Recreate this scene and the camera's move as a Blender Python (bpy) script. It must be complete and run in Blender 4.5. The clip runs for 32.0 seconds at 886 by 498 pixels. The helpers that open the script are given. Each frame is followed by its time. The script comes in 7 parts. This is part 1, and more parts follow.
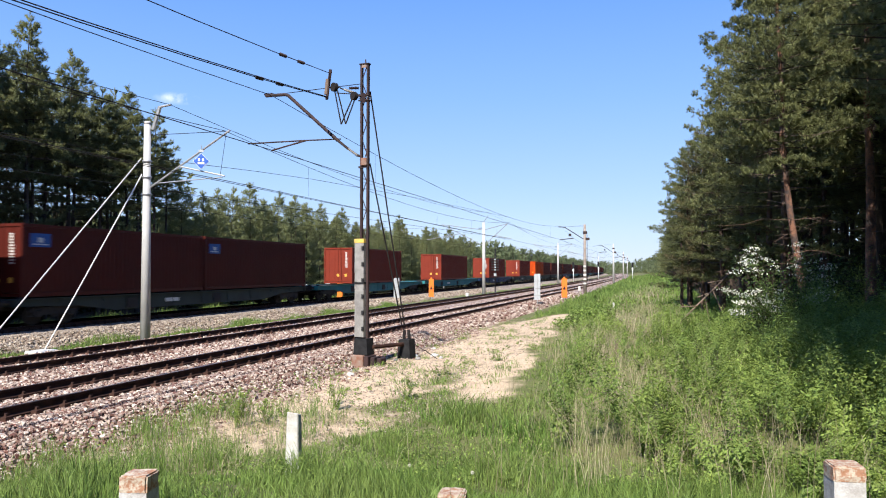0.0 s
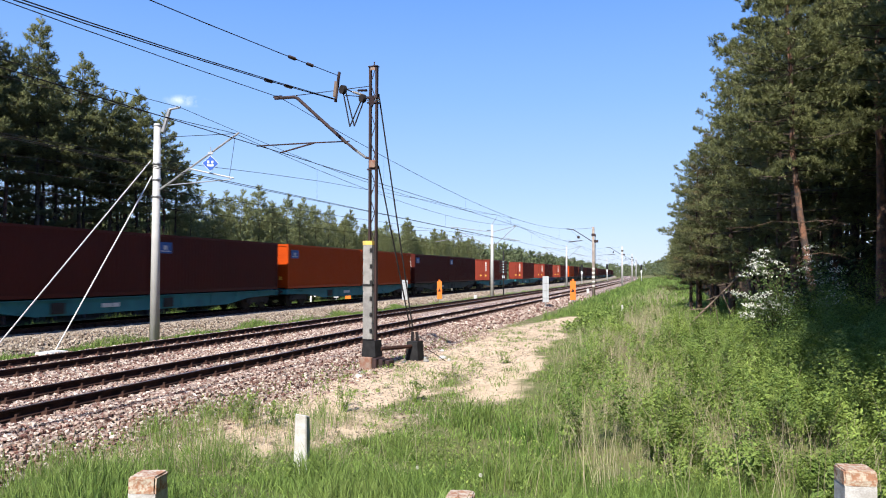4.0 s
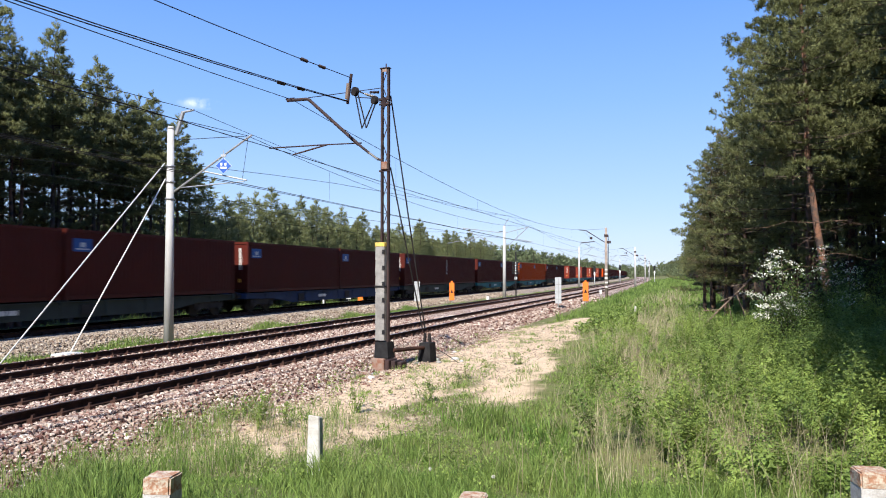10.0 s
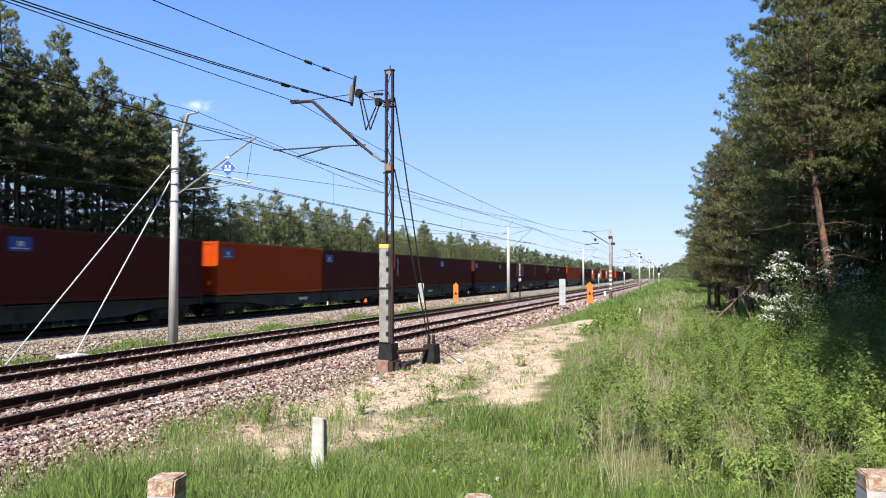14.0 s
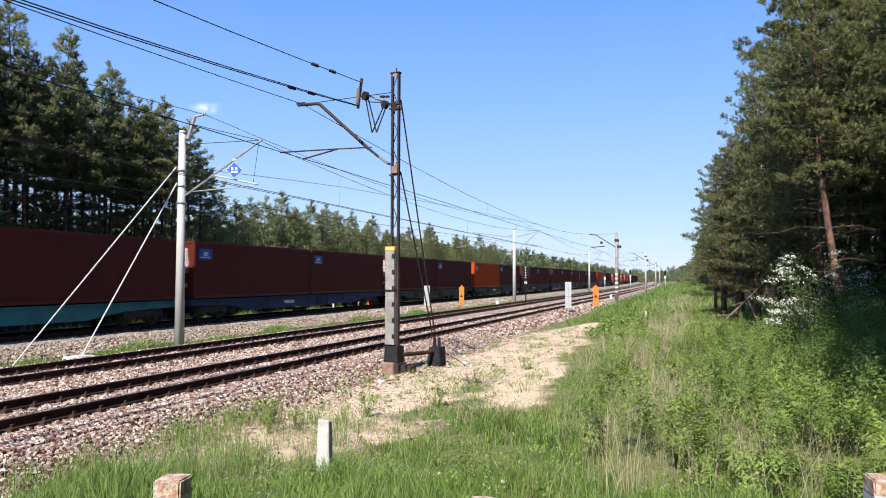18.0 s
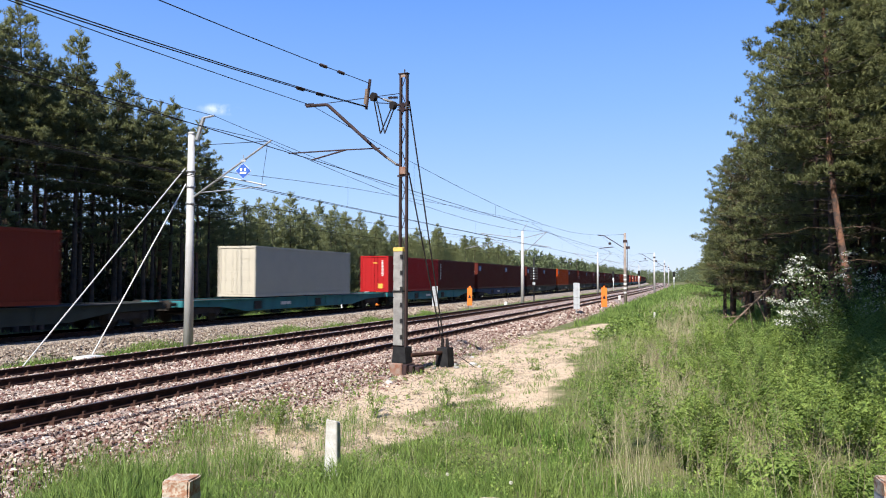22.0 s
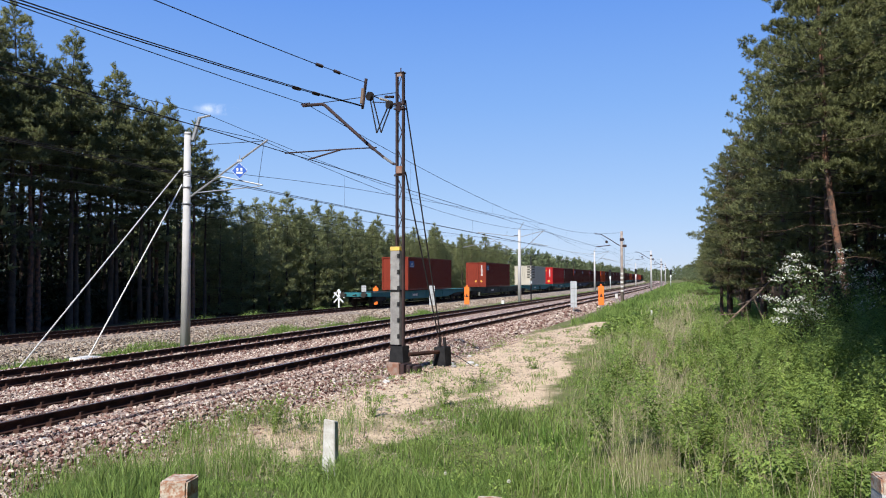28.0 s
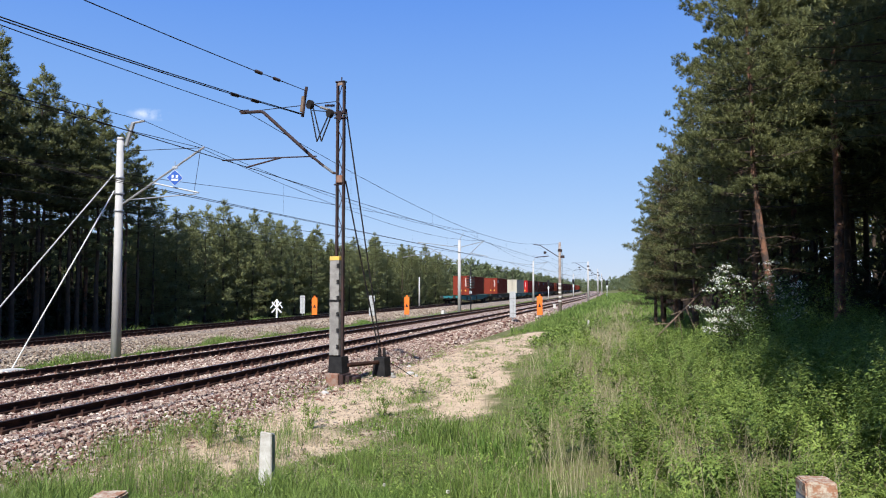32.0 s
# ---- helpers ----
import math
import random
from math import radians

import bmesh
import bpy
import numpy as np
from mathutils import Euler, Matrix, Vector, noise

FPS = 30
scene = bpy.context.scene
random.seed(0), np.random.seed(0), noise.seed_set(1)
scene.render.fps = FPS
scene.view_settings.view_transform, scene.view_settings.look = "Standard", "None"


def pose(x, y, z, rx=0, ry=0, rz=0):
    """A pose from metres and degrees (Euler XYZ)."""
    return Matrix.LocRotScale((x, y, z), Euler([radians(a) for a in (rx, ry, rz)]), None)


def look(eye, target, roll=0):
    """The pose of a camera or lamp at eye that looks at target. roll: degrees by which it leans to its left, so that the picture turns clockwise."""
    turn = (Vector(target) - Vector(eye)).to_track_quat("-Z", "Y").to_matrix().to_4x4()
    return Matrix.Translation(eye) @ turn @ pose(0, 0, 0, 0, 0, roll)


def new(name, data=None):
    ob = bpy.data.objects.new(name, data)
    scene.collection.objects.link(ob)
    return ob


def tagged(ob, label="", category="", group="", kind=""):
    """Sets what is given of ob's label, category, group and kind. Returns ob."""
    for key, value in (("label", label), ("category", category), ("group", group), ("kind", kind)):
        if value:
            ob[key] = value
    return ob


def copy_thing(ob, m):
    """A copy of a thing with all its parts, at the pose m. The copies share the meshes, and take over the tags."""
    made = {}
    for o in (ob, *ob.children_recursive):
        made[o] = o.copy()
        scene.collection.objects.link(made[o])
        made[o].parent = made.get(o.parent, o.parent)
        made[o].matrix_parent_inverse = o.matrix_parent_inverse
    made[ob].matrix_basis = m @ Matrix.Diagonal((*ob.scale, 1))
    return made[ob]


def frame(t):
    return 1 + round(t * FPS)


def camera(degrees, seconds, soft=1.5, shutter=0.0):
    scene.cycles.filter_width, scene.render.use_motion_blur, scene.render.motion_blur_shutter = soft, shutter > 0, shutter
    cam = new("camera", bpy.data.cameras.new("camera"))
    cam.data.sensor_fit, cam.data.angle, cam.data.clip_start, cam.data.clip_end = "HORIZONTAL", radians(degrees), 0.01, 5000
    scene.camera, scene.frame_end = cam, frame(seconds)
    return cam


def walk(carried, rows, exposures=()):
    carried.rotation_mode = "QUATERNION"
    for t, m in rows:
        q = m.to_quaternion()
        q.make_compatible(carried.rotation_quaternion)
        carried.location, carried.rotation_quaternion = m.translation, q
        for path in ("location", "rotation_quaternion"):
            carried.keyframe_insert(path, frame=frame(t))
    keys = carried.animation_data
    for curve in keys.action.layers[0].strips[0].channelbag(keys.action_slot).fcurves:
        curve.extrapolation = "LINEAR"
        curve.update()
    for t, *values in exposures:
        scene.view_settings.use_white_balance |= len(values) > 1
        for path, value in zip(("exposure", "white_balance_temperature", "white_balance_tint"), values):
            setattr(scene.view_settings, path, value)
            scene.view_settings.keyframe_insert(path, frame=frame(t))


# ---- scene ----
LENS = 60.3
cam = camera(LENS, 32.0, soft=1.05, shutter=0.6)
EYE = (0.0, 0.0, 2.20)


def aim(yaw, pitch, roll):
    """The pose of the hand-held camera: degrees left of the track, degrees up, degrees of lean."""
    a, b = radians(yaw), radians(pitch)
    way = Vector((-math.sin(a) * math.cos(b), math.cos(a) * math.cos(b), math.sin(b)))
    return look(EYE, Vector(EYE) + way * 10, roll)


walk(cam, [
    (0, aim(15.93, 1.62, -0.01)), (0.5, aim(15.96, 1.55, 0.04)), (1, aim(15.98, 1.47, 0.08)), (1.5, aim(16.10, 1.61, 0.10)),
    (2, aim(16.20, 1.55, 0.11)), (2.5, aim(16.27, 1.67, 0.11)), (3, aim(16.36, 1.74, 0.08)), (3.5, aim(16.46, 1.76, 0.07)),
    (5.5, aim(16.70, 1.89, 0.10)), (6, aim(16.66, 1.92, 0.11)), (6.5, aim(16.76, 1.89, 0.13)), (7, aim(16.87, 1.82, 0.12)),
    (7.5, aim(16.95, 1.72, 0.07)), (8, aim(17.08, 1.57, 0.05)), (8.5, aim(17.26, 1.69, 0.08)), (9, aim(17.33, 1.75, 0.10)),
    (9.5, aim(17.45, 1.76, 0.04)), (10, aim(17.47, 1.88, -0.04)), (10.5, aim(17.49, 1.93, -0.05)), (11, aim(17.64, 1.97, -0.10)),
    (11.5, aim(17.68, 1.96, -0.15)), (12, aim(17.64, 1.98, -0.13)), (12.5, aim(17.72, 2.00, -0.10)), (13, aim(17.77, 2.09, -0.06)),
    (13.5, aim(17.83, 2.08, -0.04)), (14, aim(17.77, 2.01, -0.06)), (14.5, aim(17.86, 2.11, -0.03)), (16.5, aim(18.08, 2.01, 0.05)),
    (17, aim(18.15, 2.11, 0.08)), (17.5, aim(18.22, 2.16, 0.07)), (18, aim(18.21, 2.20, 0.11)), (18.5, aim(18.21, 2.16, 0.15)),
    (19, aim(18.33, 2.14, 0.14)), (19.5, aim(18.43, 2.20, 0.11)), (20, aim(18.47, 2.16, 0.09)), (20.5, aim(18.60, 2.20, 0.10)),
    (21, aim(18.70, 2.20, 0.14)), (21.5, aim(18.70, 2.27, 0.17)), (22, aim(18.82, 2.26, 0.16)), (22.5, aim(18.96, 2.39, 0.13)),
    (23, aim(18.95, 2.33, 0.15)), (23.5, aim(19.07, 2.33, 0.20)), (24, aim(19.08, 2.26, 0.23)), (24.5, aim(19.11, 2.25, 0.26)),
    (25, aim(19.11, 2.32, 0.19)), (25.5, aim(19.06, 2.13, 0.04)), (27.5, aim(18.81, 2.25, -0.06)), (28, aim(18.59, 2.19, -0.11)),
    (28.5, aim(18.50, 2.14, -0.12)), (29, aim(18.29, 2.21, -0.09)), (29.5, aim(17.97, 2.31, -0.09)), (30, aim(17.24, 2.42, -0.06)),
    (30.5, aim(16.66, 2.56, 0.05)), (31, aim(16.07, 2.77, 0.06)), (31.5, aim(14.98, 2.74, -0.02)), (32, aim(14.10, 2.94, 0.00))
], exposures=[(0, 1.0, 6500, 10), (17, 1.0, 6500, 10), (21, 1.00, 6480, 10), (22.1, 0.91, 6440, 10), (23, 0.72, 6380, 10), (32, 0.69, 6340, 10)])

# ---- light ----
SUN_WAY = Vector((-0.02, -0.74, 0.69)).normalized()
world = bpy.data.worlds.new("sky")
scene.world = world
world.use_nodes = True
wn = world.node_tree.nodes
sky = wn.new("ShaderNodeTexSky")
sky.sky_type, sky.sun_disc = "NISHITA", False
sky.sun_elevation = math.asin(SUN_WAY.z)
sky.sun_rotation = math.atan2(SUN_WAY.x, SUN_WAY.y)
sky.air_density, sky.dust_density, sky.ozone_density, sky.altitude = 1.0, 0.1, 3.0, 600
wl = world.node_tree.links
soft = wn.new("ShaderNodeGamma")
soft.inputs["Gamma"].default_value = 0.42
rich = wn.new("ShaderNodeHueSaturation")
rich.inputs["Saturation"].default_value = 2.1
wl.new(sky.outputs[0], soft.inputs[0])
wl.new(soft.outputs[0], rich.inputs["Color"])
# one small wisp of cloud over the far trees
way = wn.new("ShaderNodeTexCoord")
near_cloud = wn.new("ShaderNodeVectorMath")
near_cloud.operation = "SUBTRACT"
near_cloud.inputs[1].default_value = (-0.5642, 0.7984, 0.2094)
wl.new(way.outputs["Generated"], near_cloud.inputs[0])
flat_cloud = wn.new("ShaderNodeVectorMath")
flat_cloud.operation = "MULTIPLY"
flat_cloud.inputs[1].default_value = (1.0, 1.0, 3.6)
wl.new(near_cloud.outputs[0], flat_cloud.inputs[0])
size = wn.new("ShaderNodeVectorMath")
size.operation = "LENGTH"
wl.new(flat_cloud.outputs[0], size.inputs[0])
puff = wn.new("ShaderNodeTexNoise")
puff.inputs["Scale"].default_value, puff.inputs["Detail"].default_value = 60, 8
wl.new(way.outputs["Generated"], puff.inputs["Vector"])
mask = wn.new("ShaderNodeMapRange")
mask.inputs["From Min"].default_value, mask.inputs["From Max"].default_value = 0.029, 0.0
mask.inputs["To Max"].default_value = 1.0
wl.new(size.outputs["Value"], mask.inputs["Value"])
wisp = wn.new("ShaderNodeMath")
wisp.operation, wisp.use_clamp = "MULTIPLY", True
wl.new(mask.outputs[0], wisp.inputs[0])
ragged = wn.new("ShaderNodeMapRange")
ragged.inputs["From Min"].default_value, ragged.inputs["From Max"].default_value = 0.38, 0.7
wl.new(puff.outputs["Fac"], ragged.inputs["Value"])
wl.new(ragged.outputs[0], wisp.inputs[1])
blend = wn.new("ShaderNodeMix")
blend.data_type = "RGBA"
blend.inputs["B"].default_value = (3.1, 3.2, 3.4, 1)
wl.new(wisp.outputs[0], blend.inputs["Factor"])
tint = wn.new("ShaderNodeMix")
tint.data_type, tint.blend_type = "RGBA", "MULTIPLY"
tint.inputs["Factor"].default_value, tint.inputs["B"].default_value = 1.0, (1.07, 0.985, 1.12, 1)
wl.new(rich.outputs[0], tint.inputs["A"])
# the clear blue of the day: paler and greener towards the horizon
height = wn.new("ShaderNodeSeparateXYZ")
wl.new(way.outputs["Generated"], height.inputs[0])
clear = wn.new("ShaderNodeValToRGB")
stops = ((0.0, (0.56, 0.73, 0.97)), (0.09, (0.43, 0.64, 0.98)), (0.22, (0.27, 0.49, 0.97)), (0.36, (0.15, 0.34, 0.93)), (1.0, (0.08, 0.2, 0.7)))
while len(clear.color_ramp.elements) < len(stops):
    clear.color_ramp.elements.new(0.5)
for e, (p, c) in zip(clear.color_ramp.elements, stops):
    e.position, e.color = p, (*c, 1)
wl.new(height.outputs["Z"], clear.inputs["Fac"])
full = wn.new("ShaderNodeVectorMath")
full.operation = "SCALE"
full.inputs["Scale"].default_value = 2.5
wl.new(clear.outputs["Color"], full.inputs[0])
both = wn.new("ShaderNodeMix")
both.data_type = "RGBA"
both.inputs["Factor"].default_value = 0.75
wl.new(tint.outputs["Result"], both.inputs["A"])
wl.new(full.outputs[0], both.inputs["B"])
wl.new(both.outputs["Result"], blend.inputs["A"])
wn["Background"].inputs["Strength"].default_value = 0.23
wl.new(blend.outputs["Result"], wn["Background"].inputs["Color"])
sun = new("sun", bpy.data.lights.new("sun", "SUN"))
sun.data.energy, sun.data.angle, sun.data.color = 5.0, radians(0.53), (1.0, 0.95, 0.87)
sun.matrix_world = look((0, 0, 60), Vector((0, 0, 60)) - SUN_WAY)

# ---- plan ----
BEND = 0.000112
X_NEAR, X_MID, X_FAR = -10.89, -15.34, -25.02


def bend(y):
    """How far the whole line has swung to the left at y."""
    return -BEND * (y - 40.0) ** 2 / 2


def turn(y):
    """Degrees by which the line points to the left of +y at y."""
    return math.degrees(math.atan(BEND * (y - 40.0)))


def ease(a, b, v):
    k = np.clip((v - a) / (b - a), 0, 1)
    return k * k * (3 - 2 * k)


def lumps(x, y):
    return (np.sin(x * 0.9 + 1.3 * np.sin(y * 0.31)) * np.cos(y * 0.7 + np.sin(x * 0.43)) * 0.5
            + np.sin(x * 2.3 + y * 1.7) * np.cos(y * 2.1 - x * 1.1) * 0.2)


def ground_z(x, y):
    """Height of the ground sheet; the rails' heads lie at 0."""
    x, y = np.asarray(x, float), np.asarray(y, float)
    q = x - bend(np.clip(y, -50, 700))
    z = np.full(q.shape, -0.68)
    z = z + 0.26 * ease(-5.6, -1.0, q) * ease(10, 26, y)
    z = z + 0.85 * ease(-4.0, 3.0, q) * ease(45, 120, y)
    z = z + 0.5 * ease(1.5, 8, q)
    z = z + 0.2 * ease(-8.7, -7.7, q)
    z = z + 0.9 * ease(10.5, 3.8, y) * ease(-8.4, -4.6, q)
    z = z + 0.12 * ease(-26, -30, q)
    rough = ease(-8.3, -6.5, q) + ease(-27, -29, q)
    return z + lumps(x, y) * 0.07 * rough


# ---- materials ----
def mk(name, base, other=None, rough=0.8, metal=0.0, scale=6.0, fine=60.0, mix=0.5, bump=0.2, island=0.0, spec=0.4, detail=6.0):
    """A weathered material: two colours in large and small patches, fine relief."""
    m = bpy.data.materials.new(name)
    m.use_nodes = True
    t = m.node_tree
    n, l = t.nodes, t.links
    b = n["Principled BSDF"]
    other = other or tuple(c * 0.6 for c in base)
    co = n.new("ShaderNodeTexCoord")
    n1, n2 = n.new("ShaderNodeTexNoise"), n.new("ShaderNodeTexNoise")
    n1.inputs["Scale"].default_value, n2.inputs["Scale"].default_value = scale, fine
    n1.inputs["Detail"].default_value = detail
    for k in (n1, n2):
        l.new(co.outputs["Object"], k.inputs["Vector"])
    add = n.new("ShaderNodeMath")
    add.operation = "MULTIPLY_ADD"
    l.new(n2.outputs["Fac"], add.inputs[0])
    add.inputs[1].default_value = 0.45
    l.new(n1.outputs["Fac"], add.inputs[2])
    ramp = n.new("ShaderNodeMapRange")
    ramp.inputs["From Min"].default_value, ramp.inputs["From Max"].default_value = 0.72 - 0.34 * mix, 0.72 + 0.34 * mix
    l.new(add.outputs[0], ramp.inputs["Value"])
    mixer = n.new("ShaderNodeMix")
    mixer.data_type = "RGBA"
    mixer.inputs["A"].default_value, mixer.inputs["B"].default_value = (*base, 1), (*other, 1)
    l.new(ramp.outputs[0], mixer.inputs["Factor"])
    out = mixer.outputs["Result"]
    if island:
        g = n.new("ShaderNodeNewGeometry")
        hsv = n.new("ShaderNodeHueSaturation")
        r = n.new("ShaderNodeMapRange")
        r.inputs["To Min"].default_value, r.inputs["To Max"].default_value = 1 - island, 1 + island
        l.new(g.outputs["Random Per Island"], r.inputs["Value"])
        l.new(r.outputs[0], hsv.inputs["Value"])
        r2 = n.new("ShaderNodeMapRange")
        r2.inputs["To Min"].default_value, r2.inputs["To Max"].default_value = 0.5 - island * 0.05, 0.5 + island * 0.05
        l.new(n2.outputs["Fac"], r2.inputs["Value"])
        l.new(r2.outputs[0], hsv.inputs["Hue"])
        l.new(out, hsv.inputs["Color"])
        out = hsv.outputs["Color"]
    l.new(out, b.inputs["Base Color"])
    b.inputs["Roughness"].default_value, b.inputs["Metallic"].default_value = rough, metal
    b.inputs["Specular IOR Level"].default_value = spec
    if bump:
        bp = n.new("ShaderNodeBump")
        bp.inputs["Strength"].default_value, bp.inputs["Distance"].default_value = bump, 0.02
        l.new(n2.outputs["Fac"], bp.inputs["Height"])
        l.new(bp.outputs[0], b.inputs["Normal"])
    return m


def leafy(name, base, other, island=0.35, through_light=0.35, rough=0.6):
    """Foliage: lets some light through, varies from piece to piece."""
    m = mk(name, base, other, rough=rough, scale=0.6, fine=9, mix=0.8, bump=0, island=island, spec=0.25, detail=2)
    n, l = m.node_tree.nodes, m.node_tree.links
    b = n["Principled BSDF"]
    tr = n.new("ShaderNodeBsdfTranslucent")
    l.new(b.inputs["Base Color"].links[0].from_socket, tr.inputs["Color"])
    ms = n.new("ShaderNodeMixShader")
    ms.inputs[0].default_value = through_light
    l.new(b.outputs[0], ms.inputs[1])
    l.new(tr.outputs[0], ms.inputs[2])
    l.new(ms.outputs[0], n["Material Output"].inputs["Surface"])
    return m


M_STEEL = mk("rusty_steel", (0.045, 0.023, 0.0215), (0.018, 0.0118, 0.0125), rough=0.8, metal=0.1, scale=3, fine=40)
M_RAILTOP = mk("worn_rail", (0.297, 0.272, 0.255), (0.17, 0.128, 0.102), rough=0.35, metal=0.9, scale=2, fine=30)
M_RAIL = mk("rail_rust", (0.058, 0.028, 0.02), (0.025, 0.0139, 0.0108), rough=0.9, scale=4, fine=50, spec=0.15)
M_SLEEPER = mk("sleeper_concrete", (0.331, 0.262, 0.216), (0.185, 0.131, 0.108), rough=0.9, scale=5, fine=60)
M_CONC = mk("mast_concrete", (0.45, 0.442, 0.43), (0.34, 0.333, 0.322), rough=0.85, scale=1.5, fine=35, mix=0.8)
M_CONC2 = mk("aged_concrete", (0.262, 0.254, 0.239), (0.154, 0.146, 0.139), rough=0.9, scale=4, fine=45)
M_WHITE = mk("whitewashed_stone", (0.554, 0.547, 0.524), (0.424, 0.408, 0.377), rough=0.9, scale=7, fine=80, mix=0.7)
M_RUSTRED = mk("worn_red_paint", (0.27, 0.135, 0.08), (0.40, 0.34, 0.27), rough=0.95, scale=21, fine=70, mix=0.3)
M_GALV = mk("galvanised_steel", (0.408, 0.416, 0.425), (0.306, 0.315, 0.323), rough=0.45, metal=0.6, scale=3, fine=40)
M_WIRE = mk("wire_metal", (0.026, 0.023, 0.023), (0.015, 0.0135, 0.0135), rough=0.9, bump=0, spec=0.08)
M_WIRELIGHT = mk("guy_steel", (0.527, 0.518, 0.501), (0.425, 0.416, 0.399), rough=0.5, metal=0.2, bump=0)
M_RUSTBASE = mk("rust_stained_concrete", (0.185, 0.077, 0.046), (0.231, 0.185, 0.154), rough=0.9, scale=6, fine=40)
M_BLACK = mk("black_paint", (0.0115, 0.0115, 0.013), (0.022, 0.022, 0.023), rough=0.85, scale=6, fine=50, spec=0.15)
M_YELLOW = mk("yellow_paint", (0.616, 0.424, 0.077), (0.462, 0.323, 0.092), rough=0.7, scale=9, fine=60)
M_ORANGE = mk("orange_board", (0.731, 0.169, 0.0154), (0.654, 0.131, 0.0154), rough=0.5, scale=4, fine=40, mix=0.9, bump=0.05)
M_BOARD = mk("grey_white_board", (0.37, 0.385, 0.4), (0.293, 0.308, 0.323), rough=0.6, scale=3, fine=30)
M_BLUE = mk("sign_blue", (0.025, 0.102, 0.425), (0.021, 0.076, 0.323), rough=0.45, scale=4, fine=40, bump=0.05)
M_SIGNWHITE = mk("sign_white", (0.697, 0.705, 0.714), (0.612, 0.62, 0.629), rough=0.5, scale=4, fine=40, bump=0.05)
M_INSUL = mk("insulator_brown", (0.03, 0.017, 0.014), (0.02, 0.0115, 0.0095), rough=0.3, bump=0)
M_BARK = mk("pine_bark", (0.17, 0.082, 0.05), (0.05, 0.037, 0.032), rough=0.95, scale=4.5, fine=20, mix=0.4, bump=0.9)
M_BARKMID = mk("brown_bark", (0.123, 0.069, 0.046), (0.05, 0.037, 0.031), rough=0.95, scale=4, fine=20, mix=0.5, bump=0.8)
M_BARKDARK = mk("grey_bark", (0.072, 0.05, 0.036), (0.033, 0.025, 0.019), rough=0.95, scale=3, fine=18, bump=0.8)
M_DEADWOOD = mk("dead_wood", (0.2, 0.146, 0.108), (0.123, 0.085, 0.062), rough=0.95, scale=5, fine=30)
M_NEEDLE = leafy("pine_needles", (0.239, 0.248, 0.106), (0.158, 0.18, 0.077), island=0.3, through_light=0.38)
M_NEEDLE2 = leafy("young_pine_needles", (0.285, 0.305, 0.137), (0.2, 0.225, 0.1), island=0.3, through_light=0.4)
M_NEEDLEBROWN = leafy("browned_needles", (0.27, 0.225, 0.12), (0.18, 0.165, 0.08), island=0.35, through_light=0.38)
M_NEEDLEFAR = leafy("far_needles", (0.15, 0.178, 0.085), (0.095, 0.12, 0.058), island=0.4, through_light=0.25)
M_GRASS = leafy("grass_blades", (0.12, 0.215, 0.042), (0.235, 0.30, 0.085), island=0.55, through_light=0.5)
M_DRY = leafy("dry_stalks", (0.43, 0.385, 0.25), (0.26, 0.215, 0.13), island=0.4, through_light=0.25)
M_LEAF = leafy("weed_leaves", (0.265, 0.345, 0.08), (0.115, 0.178, 0.04), island=0.42, through_light=0.4)
M_LEAFDARK = leafy("hawthorn_leaves", (0.077, 0.115, 0.031), (0.046, 0.077, 0.023), island=0.4, through_light=0.25)
M_PORCELAIN = mk("insulator_porcelain", (0.308, 0.293, 0.269), (0.216, 0.2, 0.185), rough=0.35, bump=0)
M_CONCBROWN = mk("stained_concrete", (0.308, 0.262, 0.223), (0.185, 0.146, 0.123), rough=0.9, scale=3, fine=30)
# needles darkened to put the shade under the stands into their colour
M_NEEDLESHADE = leafy("shaded_needles", (0.045, 0.056, 0.027), (0.027, 0.036, 0.0180), island=0.35, through_light=0.1)
M_STONESHAFT = mk("worn_grey_whitewash", (0.46, 0.45, 0.445), (0.30, 0.28, 0.265), rough=0.95, scale=10, fine=60)
M_POST = mk("old_whitewash", (0.508, 0.501, 0.477), (0.323, 0.3, 0.262), rough=0.95, scale=9, fine=70, mix=0.6)
M_BLOSSOM = leafy("white_blossom", (0.70, 0.69, 0.60), (0.60, 0.60, 0.50), island=0.1, through_light=0.3)


